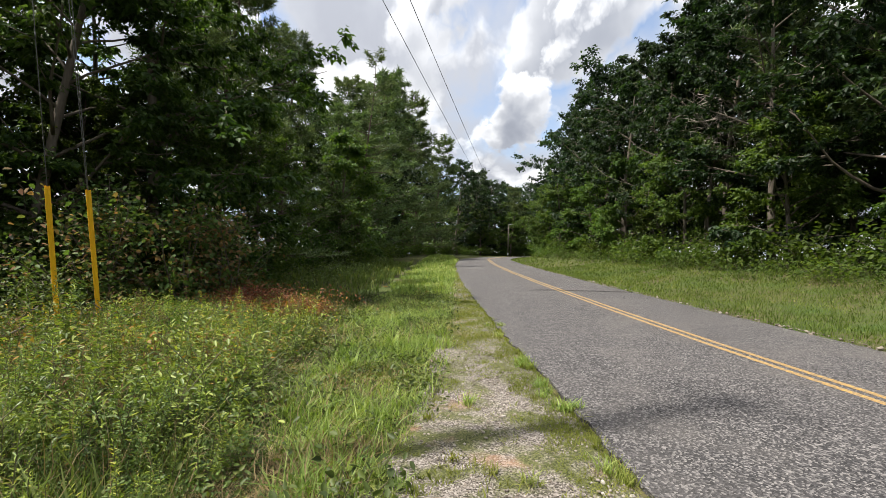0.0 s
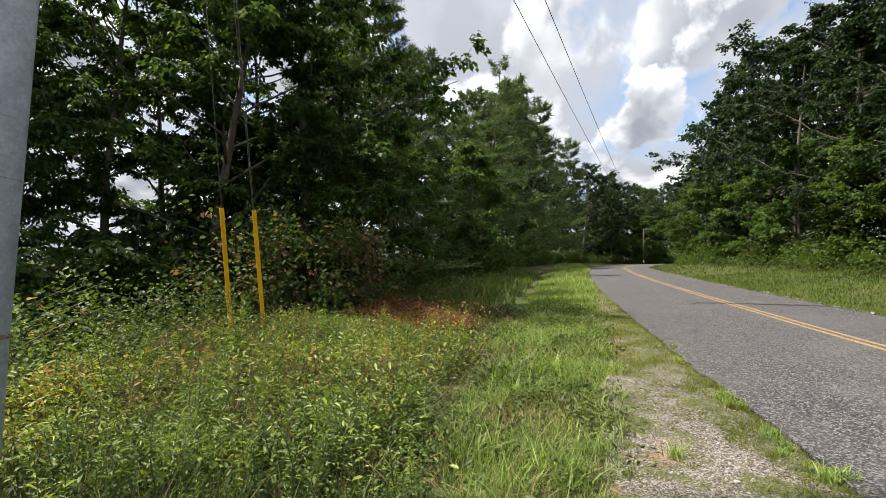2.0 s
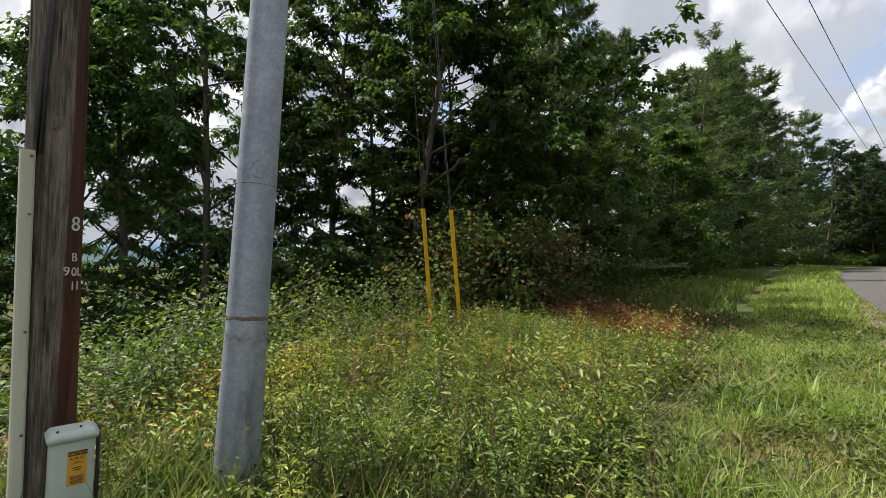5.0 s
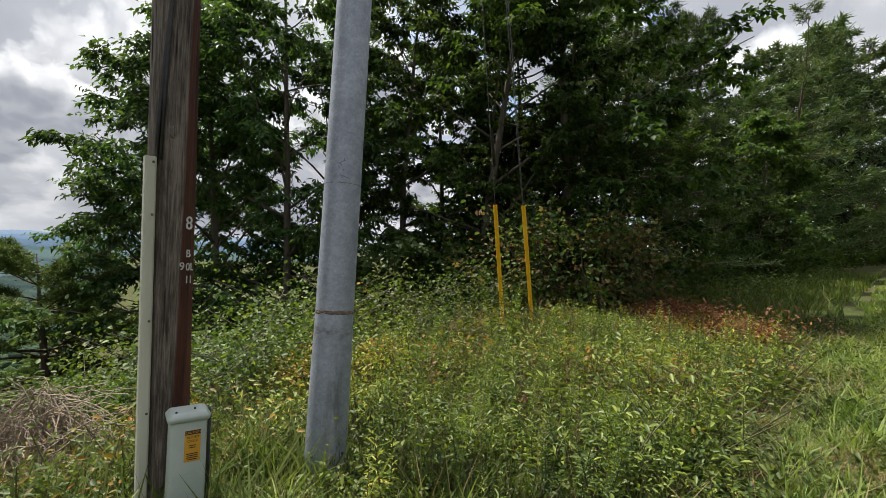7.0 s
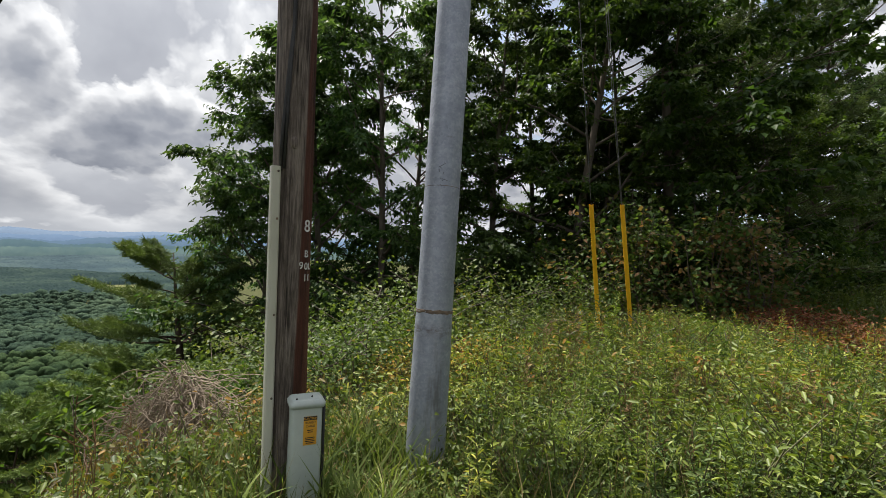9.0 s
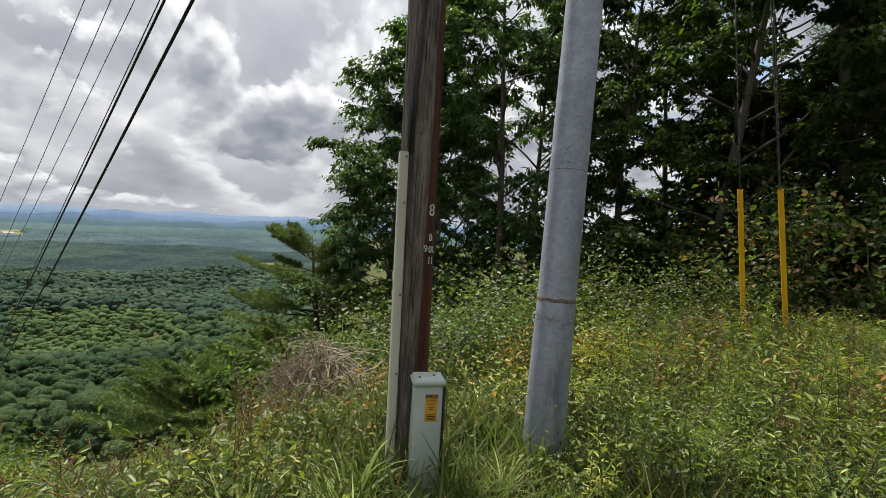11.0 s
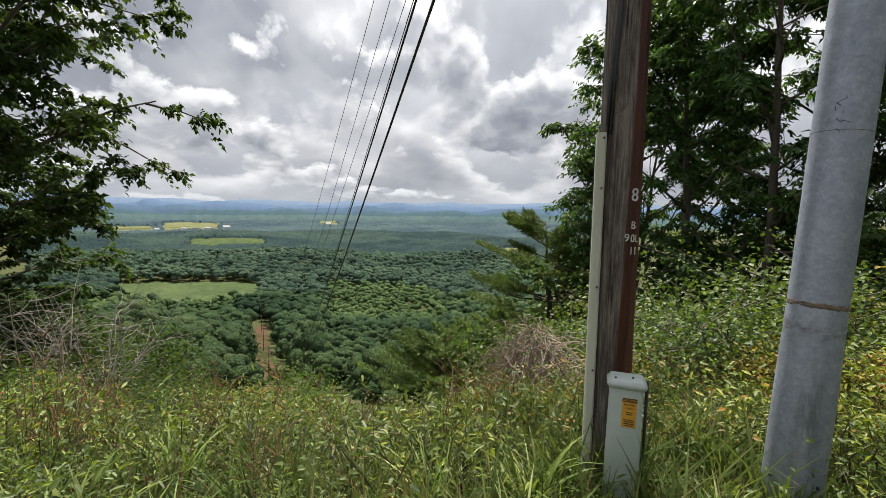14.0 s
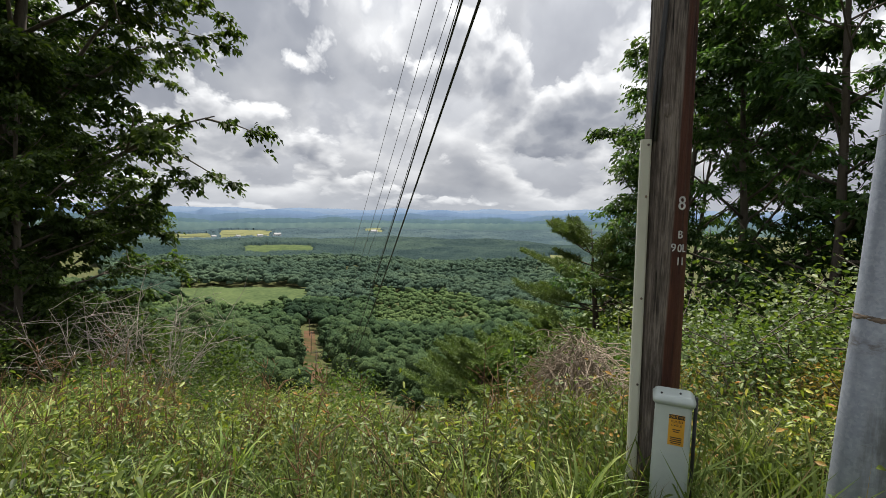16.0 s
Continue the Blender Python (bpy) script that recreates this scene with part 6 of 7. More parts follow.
def build_grass():
    rng = np.random.default_rng(12)
    g = Geo()
    mown = lambda x, y: verge(x, y) & ~weedy(x - 0.5, y)
    for n, y0, y1, h, w in ((26000, 0.8, 6, 0.15, 0.008), (22000, 6, 14, 0.17, 0.011), (24000, 14, 30, 0.20, 0.024), (14000, 30, 80, 0.26, 0.06)):
        x, y = spots(rng, n, -5 if y1 < 20 else -7.5, 1.6, y0, y1, mown)
        g.add(*blades(rng, x, y, h, w))
    x, y = spots(rng, 16000, -2.8, 0.4, -9, 1.6, lambda x, y: verge(x, y) & ~weedy(x - 0.3, y))
    g.add(*blades(rng, x, y, 0.11, 0.008))
    # clumps of long blades at the gravel's edge
    cx, cy = spots(rng, 420, -2.6, 0.1, 1.5, 12, mown)
    x, y = np.repeat(cx, 26) + rng.normal(0, 0.07, len(cx) * 26), np.repeat(cy, 26) + rng.normal(0, 0.07, len(cx) * 26)
    g.add(*blades(rng, x, y, 0.24, 0.010, 1.7))
    # sparse tufts in the gravel, thick by the asphalt's edge
    gravel = lambda x, y: ~verge(x, y) & (x < road_left(y) + 0.03 + 0.06 * wave(y, y, 0.21, 1))
    patchy = lambda x, y: wave(x * 2.0, y * 2.0, 0.6, 4) + 0.55 * wave(x, y, 0.11, 1) + 0.35 * wave(x, y, 0.045, 6)
    turf = Geo()
    x, y = spots(rng, 290000, -1.0, 1.9, -5, 13, lambda x, y: gravel(x, y) & ((patchy(x, y) > 0.55 - 1.5 * smooth(4.6, 8.5, y)) | ((road_left(y) - x < 0.42 + 0.2 * wave(y, y, 0.55) + 0.1 * wave(y, y, 0.13)) & (patchy(x + 3, y) > -0.35))))
    turf.add(*blades(rng, x, y, 0.06, 0.006, 2.0))
    x, y = spots(rng, 9000, -1.2, 0.9, 1.2, 12, lambda x, y: gravel(x, y) & (road_left(y) - x > 0.5) & (patchy(x + 7, y + 2) > 0.72))
    turf.add(*blades(rng, x, y, 0.10, 0.008, 1.8))
    x, y = spots(rng, 26000, -0.6, 1.9, 12.6, 32, lambda x, y: ~verge(x + 0.1, y) & (x < road_left(y) + 0.05 * wave(y, y, 0.3)))
    turf.add(*blades(rng, x, y, 0.08, 0.016, 1.8))
    tagged(part("creeping_grass", turf, mats=M_TURF), "short creeping yellow-green grass in the gravel by the asphalt", "grass", kind="stuff")
    tagged(part("grass", g, mats=M_GRASS), "short green roadside grass with longer clumps", "grass", kind="stuff")
    g = Geo()
    for n, y0, y1, h, w in ((34000, 4, 16, 0.11, 0.013), (22000, 16, 34, 0.13, 0.026), (9000, 34, 85, 0.16, 0.06)):
        x, y = spots(rng, n, 6.4, 15.5 if y1 < 40 else 18, y0, y1, lambda x, y: x > road_left(y) + ROAD_W + 0.05)
        g.add(*blades(rng, x, y, h, w))
    tagged(part("grass", g, mats=M_VERGE), "bright green grass verge across the road", "grass", kind="stuff")
    # rank grass of the unmown ground and the rim
    g = Geo()
    wild = lambda x, y: weedy(x, y) & (np.hypot(x + 0.95, y - 0.95) > 1.15)
    for n, x0, x1, y0, y1, h, w in ((13000, -5.5, -1.2, 0.3, 6, 0.30, 0.010), (14000, -7.5, -1.5, 6, 14, 0.28, 0.012), (19000, -7.5, -1.2, -7, 0.6, 0.24, 0.009), (5000, -12, -5, -9, 3, 0.45, 0.018), (5000, -7, -1.5, 14, 40, 0.4, 0.04)):
        x, y = spots(rng, n, x0, x1, y0, y1, wild)
        g.add(*blades(rng, x, y, h, w))
    cx, cy = spots(rng, 330, -5.2, -1.3, -5.5, 2.6, wild)
    x, y = np.repeat(cx, 22) + rng.normal(0, 0.06, len(cx) * 22), np.repeat(cy, 22) + rng.normal(0, 0.06, len(cx) * 22)
    g.add(*blades(rng, x, y, 0.42, 0.017, 1.5))
    tagged(part("tall_grass", g, mats=M_RANK), "rank uncut green grass on the ridge's rim", "grass", kind="stuff")
    g = Geo()
    x, y = spots(rng, 16000, -7, 0.2, -7, 12, lambda x, y: verge(x, y) & (wave(x, y, 0.75, 5) > 0.1) & (np.hypot(x + 0.95, y - 0.95) > 1.1))
    g.add(*blades(rng, x, y, 0.28, 0.007, 1.9))
    x, y = spots(rng, 3600, -6.5, -1.5, -6, 7, wild)
    g.add(*blades(rng, x, y, 0.55, 0.005, 0.7))
    x, y = spots(rng, 26000, -2.6, 0.1, 1.2, 6.0, lambda x, y: verge(x + 0.1, y) & (wave(x, y, 0.6, 8) > 0.05 - 0.5 * (y < 2.6)))
    g.add(*blades(rng, x, y, 0.11, 0.006, 3.0))
    x, y = spots(rng, 4500, -6.5, -2.0, -6, 1.0, lambda x, y: wild(x, y) & (wave(x, y, 0.5, 9) > 0.1))
    g.add(*blades(rng, x, y, 0.22, 0.006, 2.2))
    # upright seed stalks in drifts along the rim
    x, y = spots(rng, 2600, -7.2, -2.4, -6.5, 1.0, lambda x, y: wild(x, y) & (wave(x, y, 0.42, 13) > 0.25))
    g.add(*blades(rng, x, y, 0.62, 0.006, 0.5))
    tagged(part("dry_grass", g, mats=M_STRAW), "straw-coloured dead grass among the green", "grass", kind="stuff")


def arching(seed, n=34, H=0.62, w=0.014):
    """A clump of long grass blades that arch over."""
    rng = np.random.default_rng(seed)
    g = Geo()
    t = np.linspace(0, 1, 6)
    for i in range(n):
        az, L, out = rng.uniform(0, 6.28), H * rng.uniform(0.6, 1.25), rng.uniform(0.35, 1.1)
        r = out * L * t ** 1.5 * 0.75
        z = L * (t - 0.42 * out * t ** 2.6)
        hw = 0.5 * w * rng.uniform(0.7, 1.3) * np.array([0.7, 1, 1, 0.85, 0.55, 0.05])
        o = rng.normal(0, 0.035, 2)
        C = np.stack([o[0] + r * math.cos(az), o[1] + r * math.sin(az), z - 0.02], -1)
        S = np.array([-math.sin(az), math.cos(az), 0])
        V = np.concatenate([C - hw[:, None] * S, C + hw[:, None] * S])
        k = np.arange(5)
        g.add(V, np.stack([k, k + 6, k + 7, k + 1], -1))
    return g


def build_clumps():
    rng = np.random.default_rng(91)
    kinds = [arching(1), arching(2, 26, 0.5, 0.018), arching(3, 40, 0.42, 0.010)]
    made = [None] * 3
    places = [(-3.3, 1.0, 0), (-3.1, 0.7, 1), (-3.35, 0.45, 0), (-2.9, 0.2, 2), (-3.0, -0.3, 1), (-2.7, -0.7, 0), (-3.4, -0.9, 2), (-2.6, -1.4, 0), (-3.1, -1.9, 1), (-2.3, -1.9, 0), (-3.7, -2.2, 2), (-2.9, -2.8, 0), (-2.2, -2.6, 1),
              (-3.5, -3.2, 0), (-2.5, -3.5, 2), (-4.2, -1.5, 0), (-4.4, -0.2, 1), (-3.9, 0.6, 2), (-1.5, 4.6, 2), (-1.1, 5.8, 2), (-0.7, 6.8, 2), (-3.35, 1.9, 2)]
    for x, y, k in places + [(x, y, int(rng.integers(0, 3))) for x, y in zip(rng.uniform(-4.6, -2.2, 20), rng.uniform(-4.5, 1.0, 20))]:
        at, turn_, s = on_land(x, y), rng.uniform(0, 360), rng.uniform(0.75, 1.15)
        if made[k] is None:
            ob = tagged(part("grass_clump", kinds[k], mats=M_GRASS), "clump of long arching green grass on the rim", "grass clump", "grass clumps")
            ob.matrix_basis = pose(*at, 0, 0, turn_)
            ob.scale = (s, s, s)
            made[k] = ob
        else:
            again(made[k], at, turn_, s)


def build_tufts():
    rng = np.random.default_rng(17)
    made = [None] * 3
    kinds = [arching(11, 60, 0.15, 0.007), arching(12, 44, 0.11, 0.006), arching(13, 70, 0.20, 0.008)]
    places = [(-0.30, 2.75, 2), (-0.22, 2.95, 0), (-0.38, 3.0, 2), (-0.12, 2.85, 1), (0.12, 3.4, 1), (0.35, 3.15, 1), (0.62, 3.0, 0), (-0.05, 4.2, 1), (0.3, 4.6, 0), (0.2, 5.3, 1)]
    y = rng.uniform(1.9, 9.0, 34)
    places += [(float(road_left(b)) - 0.10 + rng.normal(0, 0.08), b, int(rng.integers(0, 2))) for b in y]
    for x, y, k in places:
        at, turn_, s = on_land(x, y, 0.01), rng.uniform(0, 360), rng.uniform(0.7, 1.2)
        if made[k] is None:
            made[k] = tagged(part("grass_tuft", kinds[k], mats=M_TURF if k == 1 else M_GRASS), "small green grass tuft rooted in the gravel shoulder", "grass tuft", "grass tufts")
            made[k].matrix_basis = pose(*at, 0, 0, turn_)
            made[k].scale = (s, s, s)
        else:
            again(made[k], at, turn_, s)


def goldenrod(seed, H=0.75, n=44, leaf=0.085, width=0.2, lush=1.0):
    rng = np.random.default_rng(seed)
    g = Geo()
    P = bent((0, 0, -0.03), (rng.normal(0, 0.12), rng.normal(0, 0.12), 1), H, 5, rng, 0.03, 0.05)
    g.add(*tube(P, 0.0045 * np.linspace(1.2, 0.4, 6), 4, False), 1)
    f = np.linspace(0.1, 1, n)
    k = f * 4.99
    at = P[k.astype(int)] + (P[k.astype(int) + 1] - P[k.astype(int)]) * (k - k.astype(int))[:, None]
    yaw = np.arange(n) * 2.39996
    size = leaf * (1.25 - 0.75 * f ** 2) * rng.uniform(0.7, 1.2, n)
    R = turns(yaw, rng.normal(0.25, 0.3, n) + 0.5 * f ** 3, rng.normal(0, 0.3, n))
    g.add(*spread_shape(OVAL, SPRAY_F, at, R, np.stack([size * width * 1.1, size, size], -1)))
    return g


def herb(seed, H=0.35, n=60, leaf=0.07, width=0.55, spread=0.22):
    """A low broad-leaved weed."""
    rng = np.random.default_rng(seed)
    g = Geo()
    for i in range(6):
        az = rng.uniform(0, 6.28)
        P = bent((0, 0, -0.02), (0.7 * math.cos(az), 0.7 * math.sin(az), 1), H * rng.uniform(0.7, 1.2), 3, rng, 0, 0.15)
        g.add(*tube(P, 0.003, 3, False), 1)
    p = rng.normal(0, 1, (n, 3)) * np.array([spread, spread, 0]) + np.stack([0 * np.arange(n), 0 * np.arange(n), rng.uniform(0.2, 1.0, n) * H], -1)
    g.add(*leaves(rng, p, leaf, width, 0.1))
    return g


def scatter(name, geos, mats, places, rng, label, s0=0.7, s1=1.3):
    """Many alike weeds as one drift."""
    G = Geo()
    x, y = places
    pick = rng.integers(0, len(geos), len(x))
    for i, g in enumerate(geos):
        V, F, M = g.arrays()
        q = np.where(pick == i)[0]
        n = len(q)
        if not n:
            continue
        s = rng.uniform(s0, s1, n) * np.clip(1 + 0.5 * wave(x[q], y[q], 0.5, 7.0), 0.45, 1.3)
        R = turns(rng.uniform(0, 6.28, n), rng.normal(0, 0.12, n), rng.normal(0, 0.12, n))
        W, FF = spread_shape(V, F, np.stack([x[q], y[q], land(x[q], y[q])], -1), R, np.stack([s, s, s], -1))
        G.V.append(W.astype(np.float32))
        G.F.append((FF + G.n).astype(np.int32))
        G.M.append(np.tile(M, n))
        G.n += len(W)
    return tagged(part(name, G, mats=mats), label, "weeds", kind="stuff")


def build_weeds():
    rng = np.random.default_rng(55)
    away = lambda r: (lambda x, y: weedy(x, y) & (np.hypot(x + 0.95, y - 0.95) > r) & (np.hypot(x - WOOD[0], y - WOOD[1]) > 0.25) & (np.hypot(x - STEEL[0] - 0.2, y - STEEL[1] + 0.15) > 0.55) & (np.hypot(x + 6.7, y - 0.6) > 1.2) & (np.hypot(x + 6.4, y + 1.0) > 0.9))
    gold = [goldenrod(i, 0.46 + 0.11 * i, 60, 0.062, 0.18) for i in range(4)]
    drift = lambda x, y: away(2.5)(x, y) & (wave(x, y, 0.55, 6) > -0.15) & (x > -5.2 + 0.25 * np.clip(6 - y, 0, 9) * 0)
    x1 = spots(rng, 760, -5.6, -1.7, 3.0, 9, drift)
    scatter("goldenrod", gold, [M_WEED, M_STEM], x1, rng, "tall leafy goldenrod weeds", 0.45, 1.2)
    aster = [goldenrod(60 + i, 0.40 + 0.12 * i, 60, 0.056, 0.18) for i in range(3)]
    scatter("asters", aster, [M_ASTER, M_STEM], spots(rng, 520, -5.6, -1.8, 2.4, 9, lambda x, y: away(2.4)(x, y) & (wave(x, y, 0.5, 2) > 0.0)), rng, "blue-green leafy asters among the goldenrod", 0.5, 1.25)
    scatter("asters", aster, [M_ASTER, M_STEM], spots(rng, 420, -6.8, -2.6, -6.5, 0.9, lambda x, y: away(2.7)(x, y) & (wave(x, y, 0.5, 2) > -0.1)), rng, "leafy asters and young shoots along the rim", 0.3, 1.1)
    x2 = spots(rng, 460, -7.5, -3.0, -6.5, 0.9, lambda x, y: away(2.6)(x, y) & (wave(x, y, 0.6, 3) > -0.2))
    scatter("goldenrod", gold, [M_WEED, M_STEM], x2, rng, "goldenrod along the rim", 0.25, 1.0)
    herbs = [herb(10 + i, 0.24 + 0.06 * i, 60, 0.036, 0.5) for i in range(3)]
    a = spots(rng, 900, -6.5, -1.5, 0.3, 9, away(2.4))
    b = spots(rng, 620, -7, -1.5, -6.5, 0.5, away(2.4))
    scatter("weeds", herbs, [M_VINE, M_STEM], (np.concatenate([a[0], b[0]]), np.concatenate([a[1], b[1]])), rng, "low broad-leaved green weeds")
    lush = [herb(70 + i, 0.28 + 0.1 * i, 110, 0.042, 0.36, 0.16) for i in range(3)]
    a = spots(rng, 300, -5.6, -1.9, 2.2, 8, away(2.6))
    b = spots(rng, 300, -6, -1.8, -6.0, 0.8, away(2.7))
    scatter("bright_weeds", lush, [M_WEED, M_STEM], (np.concatenate([a[0], b[0]]), np.concatenate([a[1], b[1]])), rng, "bright leafy weeds standing in the rank grass", 0.6, 1.5)
    # knee-high broad leaves where the weeds meet the grass
    leafy = [herb(90 + i, 0.24, 80, 0.036, 0.55, 0.13) for i in range(3)]
    near = lambda x, y: weedy(x - 0.35, y) & (np.hypot(x + 0.95, y - 0.95) > 1.75)
    scatter("weeds", leafy, [M_VINE, M_STEM], spots(rng, 260, -3.6, -1.0, 1.9, 4.4, near), rng, "low broad-leaved weeds at the edge of the grass", 0.5, 1.0)
    spire = [goldenrod(95 + i, 0.42 + 0.1 * i, 50, 0.052, 0.19) for i in range(3)]
    scatter("goldenrod", spire, [M_WEED, M_STEM], spots(rng, 160, -3.6, -1.3, 2.2, 4.6, lambda x, y: near(x, y) & (wave(x, y, 0.4, 3) > 0)), rng, "young upright goldenrod shoots", 0.6, 1.1)
    turn = [herb(20 + i, 0.42, 60, 0.045, 0.5, 0.2) for i in range(2)]
    a = spots(rng, 380, -7, -2.0, 3, 11, lambda x, y: away(2.2)(x, y) & (wave(x, y, 0.7, 11) > -0.1))
    b = spots(rng, 80, -7, -2.8, -5, 3, away(3.0))
    scatter("turning_weeds", turn, [M_TURN, M_STEM], (np.concatenate([a[0], b[0]]), np.concatenate([a[1], b[1]])), rng, "yellowing and reddening weeds")
    red = [herb(30, 0.5, 70, 0.06, 0.4, 0.28)]
    scatter("red_weeds", red, [M_BRICK, M_STEM], spots(rng, 22, -4.4, -2.4, 8.8, 11.5), rng, "patch of brick-red dying weeds", 0.8, 1.4)
    small = [herb(40 + i, 0.16, 26, 0.05, 0.5, 0.12) for i in range(2)]
    scatter("verge_weeds", small, [M_VINE, M_STEM], spots(rng, 900, -3.2, 0.4, 1.2, 14, verge), rng, "small green weeds in the verge grass")
    tall = [herb(50 + i, 0.7, 44, 0.13, 0.5, 0.4) for i in range(2)]
    scatter("verge_weeds", tall, [M_BRIGHT, M_STEM], spots(rng, 300, 11.5, 14.5, 12, 62), rng, "lush ferny weeds at the foot of the far woods", 0.7, 1.3)
    scatter("verge_weeds", tall, [M_VINE, M_STEM], spots(rng, 200, -7.5, -4.0, 12, 45), rng, "rank green weeds at the foot of the woods", 0.5, 1.0)
    stalk = []
    for i in range(3):
        g = Geo()
        for k in range(5):
            P = bent((rng.normal(0, 0.05), rng.normal(0, 0.05), -0.02), (rng.normal(0, 0.16), rng.normal(0, 0.16), 1), rng.uniform(0.45, 0.9), 5, rng, 0, 0.06)
            g.add(*tube(P, 0.0035 * np.linspace(1, 0.5, 6), 3, False))
            for q in range(7):
                S = bent(P[rng.integers(2, 6)], (rng.normal(0, 1), rng.normal(0, 1), 0.9), rng.uniform(0.05, 0.16), 2, rng, 0, 0.1)
                g.add(*tube(S, 0.0028, 3, False))
        stalk.append(g)
    scatter("dead_stalks", stalk, [M_DEADSTALK], spots(rng, 100, -7.0, -2.6, -6.5, 0.8, away(2.8)), rng, "brown dead weed stalks standing on the rim", 0.6, 1.1)
    scatter("dead_stalks", stalk, [M_DEADSTALK], spots(rng, 120, -6.2, -2.2, 2.6, 9.5, away(2.8)), rng, "brown dead weed stalks among the goldenrod", 0.5, 0.9)
    # single tall plants that stand out
    first = None
    for x, y, s in ((-4.9, 5.2, 1.2), (-4.45, 5.25, 1.3), (-3.3, 4.7, 1.0), (-3.0, 4.3, 1.0), (-3.5, 3.9, 0.9), (-2.7, 3.9, 0.85), (-2.5, 3.1, 0.8), (-3.3, 3.6, 0.85), (-2.2, 3.5, 0.7), (-3.9, 4.4, 0.95), (-5.2, 4.7, 1.0), (-2.9, 5.2, 0.9), (-3.5, 5.1, 1.0), (-4.6, 5.4, 1.25), (-4.4, 5.6, 1.1), (-4.75, 5.7, 1.2), (-3.4, 4.5, 1.0), (-3.2, 4.2, 0.95), (-2.9, 4.5, 0.9), (-3.6, 3.3, 0.8), (-3.0, 3.0, 0.75), (-2.6, 3.4, 0.75), (-5.5, 6.3, 1.3), (-3.7, 5.9, 1.0), (-2.4, 4.0, 0.7), (-4.2, 0.3, 0.8), (-4.8, -0.8, 0.9), (-5.2, -2.2, 0.9), (-4.6, -3.6, 0.9)):
        at, turn_ = on_land(x, y), rng.uniform(0, 360)
        if first is None:
            g = goldenrod(77, 0.95, 96, 0.085, 0.15)
            V, F, M = g.arrays()
            first = tagged(new("goldenrod_plant"), "tall single goldenrod with narrow bright leaves", "weed", "tall goldenrods")
            stem, leafy = Geo(), Geo()
            stem.V, stem.F, stem.M = [V], [F[M == 1]], [M[M == 1] * 0]
            leafy.V, leafy.F, leafy.M = [V], [F[M == 0]], [M[M == 0]]
            part("stem", stem, first, mats=M_STEM)
            part("leaves", leafy, first, mats=M_WEED)
            first.matrix_basis = pose(*at, 0, 0, turn_)
            first.scale = (s, s, s)
        else:
            again(first, at, turn_, s)
    # dead vine tangle on the rim
    HEAP = (-6.72, 1.0)
    g = Geo()
    for i in range(1500):
        near = i % 3 > 0
        cx, cy = (rng.normal(HEAP[0], 0.36), rng.normal(HEAP[1], 0.30)) if near else (rng.normal(HEAP[0] + 0.35, 0.75), rng.normal(HEAP[1] - 1.1, 0.7))
        hgt = 0.10 + 0.95 * math.exp(-((cx - HEAP[0]) ** 2 + (cy - HEAP[1]) ** 2) / 0.24)
        out = math.atan2(cy - HEAP[1], cx - HEAP[0]) + rng.normal(0, 1.5)
        d = (math.cos(out), math.sin(out), rng.normal(-0.25, 0.7))
        P = bent((cx, cy, land(cx, cy) + rng.uniform(0.35, 1) * hgt), d, rng.uniform(0.3, 0.85), 8, rng, -0.16, 0.30)
        P[:, 2] = np.maximum(P[:, 2], land(P[:, 0], P[:, 1]) + 0.01)
        g.add(*tube(P, 0.0052 * rng.uniform(0.5, 1.6), 3, False))
    tagged(part("dead_vine_tangle", g, mats=M_DEADVINE, smooth=True), "grey-brown heap of dead tangled vines", "dead brush", kind="stuff")
    g = Geo()
    P = bent((-8.6, -1.9, land(-8.6, -1.9) - 0.1), (0.35, -0.2, 1), 1.0, 5, rng, -0.1, 0.08)
    g.add(*tube(P, [0.035, 0.034, 0.03, 0.028, 0.024, 0.01], 7))
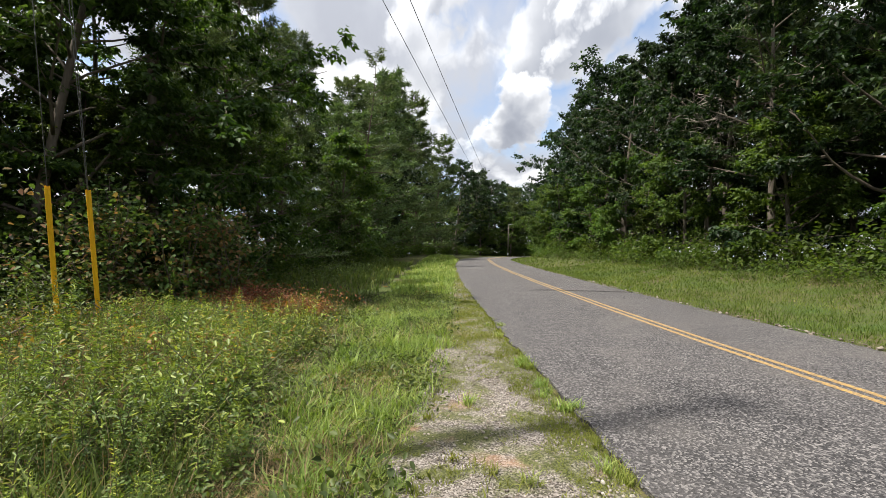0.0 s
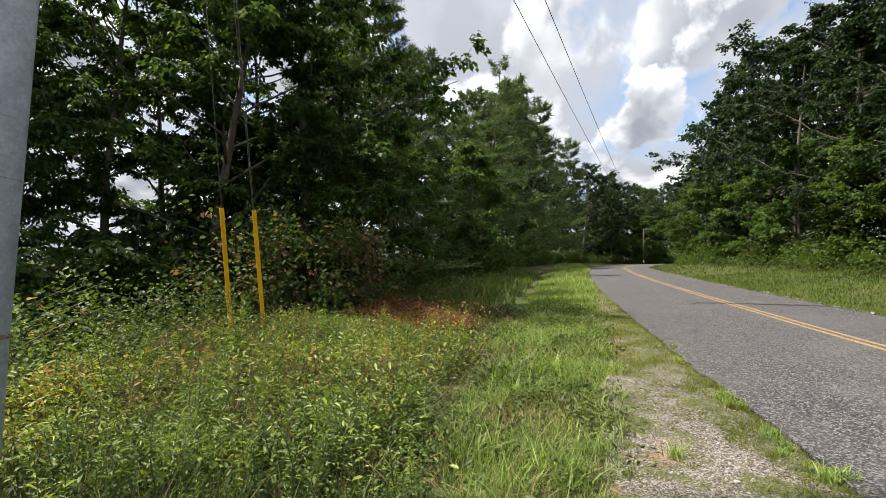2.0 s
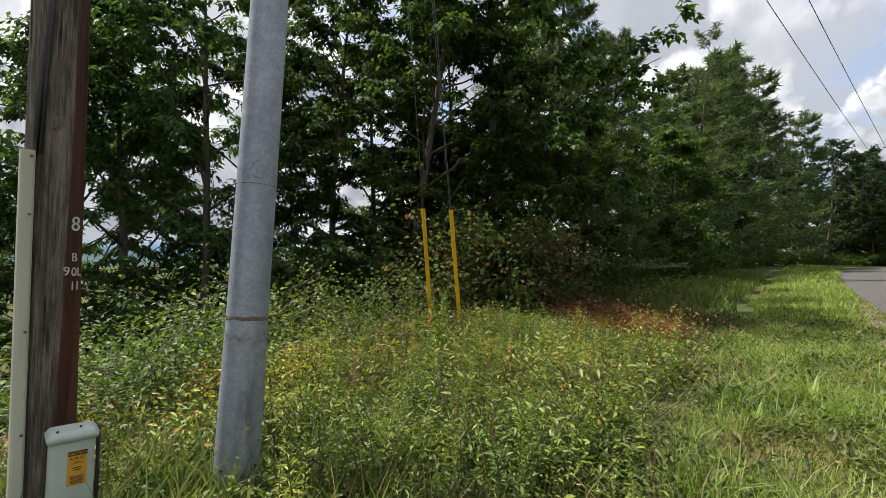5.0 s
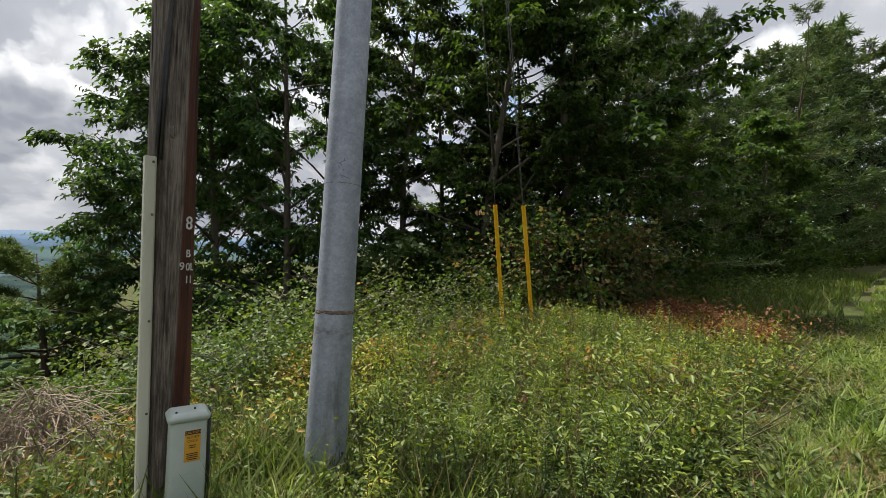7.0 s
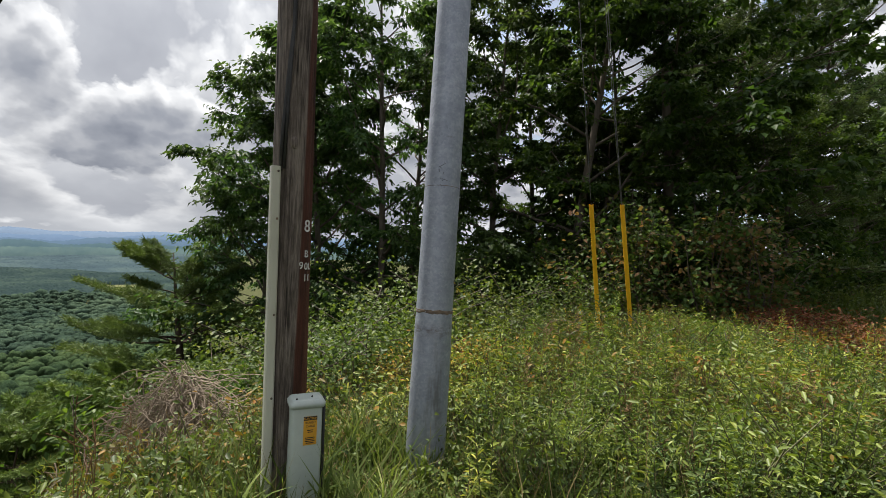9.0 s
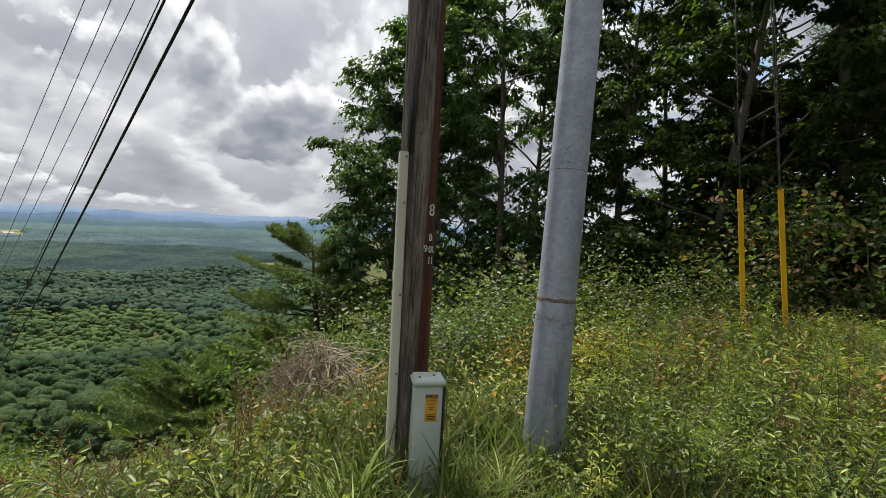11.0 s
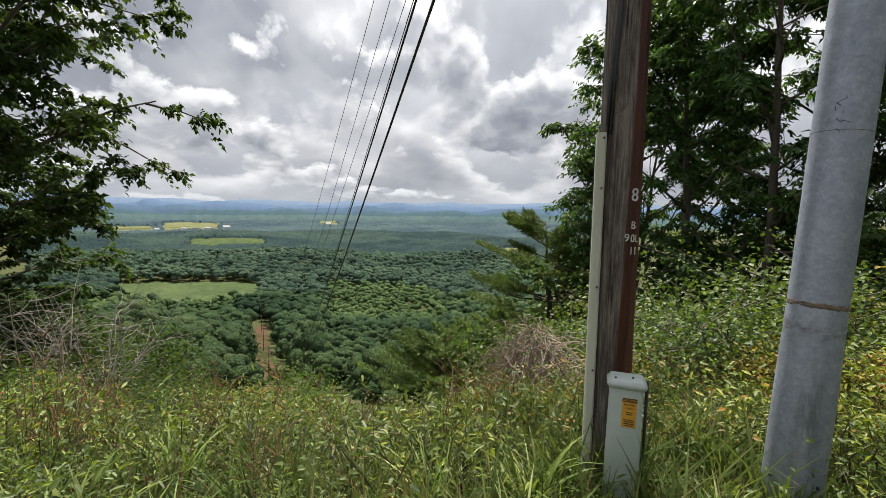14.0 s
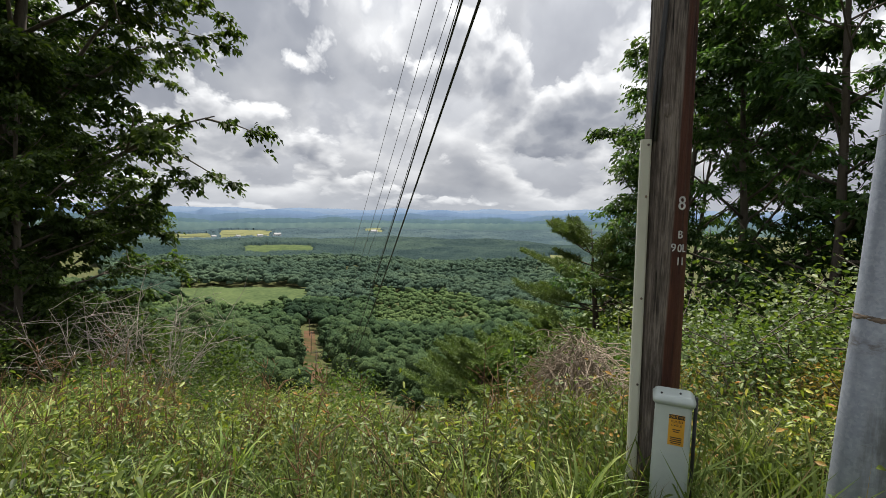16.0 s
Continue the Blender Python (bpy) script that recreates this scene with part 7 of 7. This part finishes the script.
    tagged(part("broken_stake", g, mats=M_DEADWOOD, smooth=True), "pale broken stick leaning out of the brush", "stick")
    G = Geo()
    n = 500
    x, y = -6.05 + rng.normal(0, 0.15, n), 0.38 + rng.normal(0, 0.15, n)
    G.add(*blades(rng, x, y, 0.62, 0.006, 0.6))
    m2 = M_TURN
    tagged(part("broomsedge", G, mats=m2), "orange-tinted clump of upright broomsedge", "grass clump")


def build_stones():
    rng = np.random.default_rng(4)
    bm = bmesh.new()
    bmesh.ops.create_icosphere(bm, subdivisions=1, radius=1)
    V0 = np.array([v.co[:] for v in bm.verts])
    F = np.array([[v.index for v in f.verts] for f in bm.faces])
    bm.free()
    g = Geo()
    on = lambda x, y: ~verge(x + 0.12, y) & (x < road_left(y) - 0.08) & (wave(x * 2.0, y * 2.0, 0.6, 4) < 0.35)
    for i in range(4):
        V = V0 * (1 + rng.normal(0, 0.18, V0.shape)) * np.array([1, 0.8, 0.55])
        x, y = spots(rng, 1500, -1.0, 1.5, 1.6, 8.5, on)
        n = len(x)
        s = np.clip(rng.lognormal(-4.75, 0.4, n), 0.004, 0.03)
        g.add(*spread_shape(V, F, np.stack([x, y, land(x, y) + 0.02 + s * 0.1], -1), turns(rng.uniform(0, 6.28, n), rng.normal(0, 0.3, n), rng.normal(0, 0.3, n)), np.stack([s, s, s], -1)))
    V = V0 * (1 + rng.normal(0, 0.2, V0.shape)) * np.array([1, 0.8, 0.5])
    y = rng.uniform(5, 40, 700)
    x = road_left(y) + ROAD_W + rng.normal(0.10, 0.06, 700)
    s = np.clip(rng.lognormal(-3.9, 0.4, 700), 0.008, 0.06)
    g.add(*spread_shape(V, F, np.stack([x, y, land(x, y) + 0.03], -1), turns(rng.uniform(0, 6.28, 700), rng.normal(0, 0.3, 700), rng.normal(0, 0.3, 700)), np.stack([s, s, s], -1)))
    tagged(part("loose_stones", g, mats=M_STONE), "loose pale gravel stones on the shoulder", "gravel", kind="stuff")


build_shrubs()
build_grass()
build_clumps()
build_tufts()
build_weeds()
build_stones()
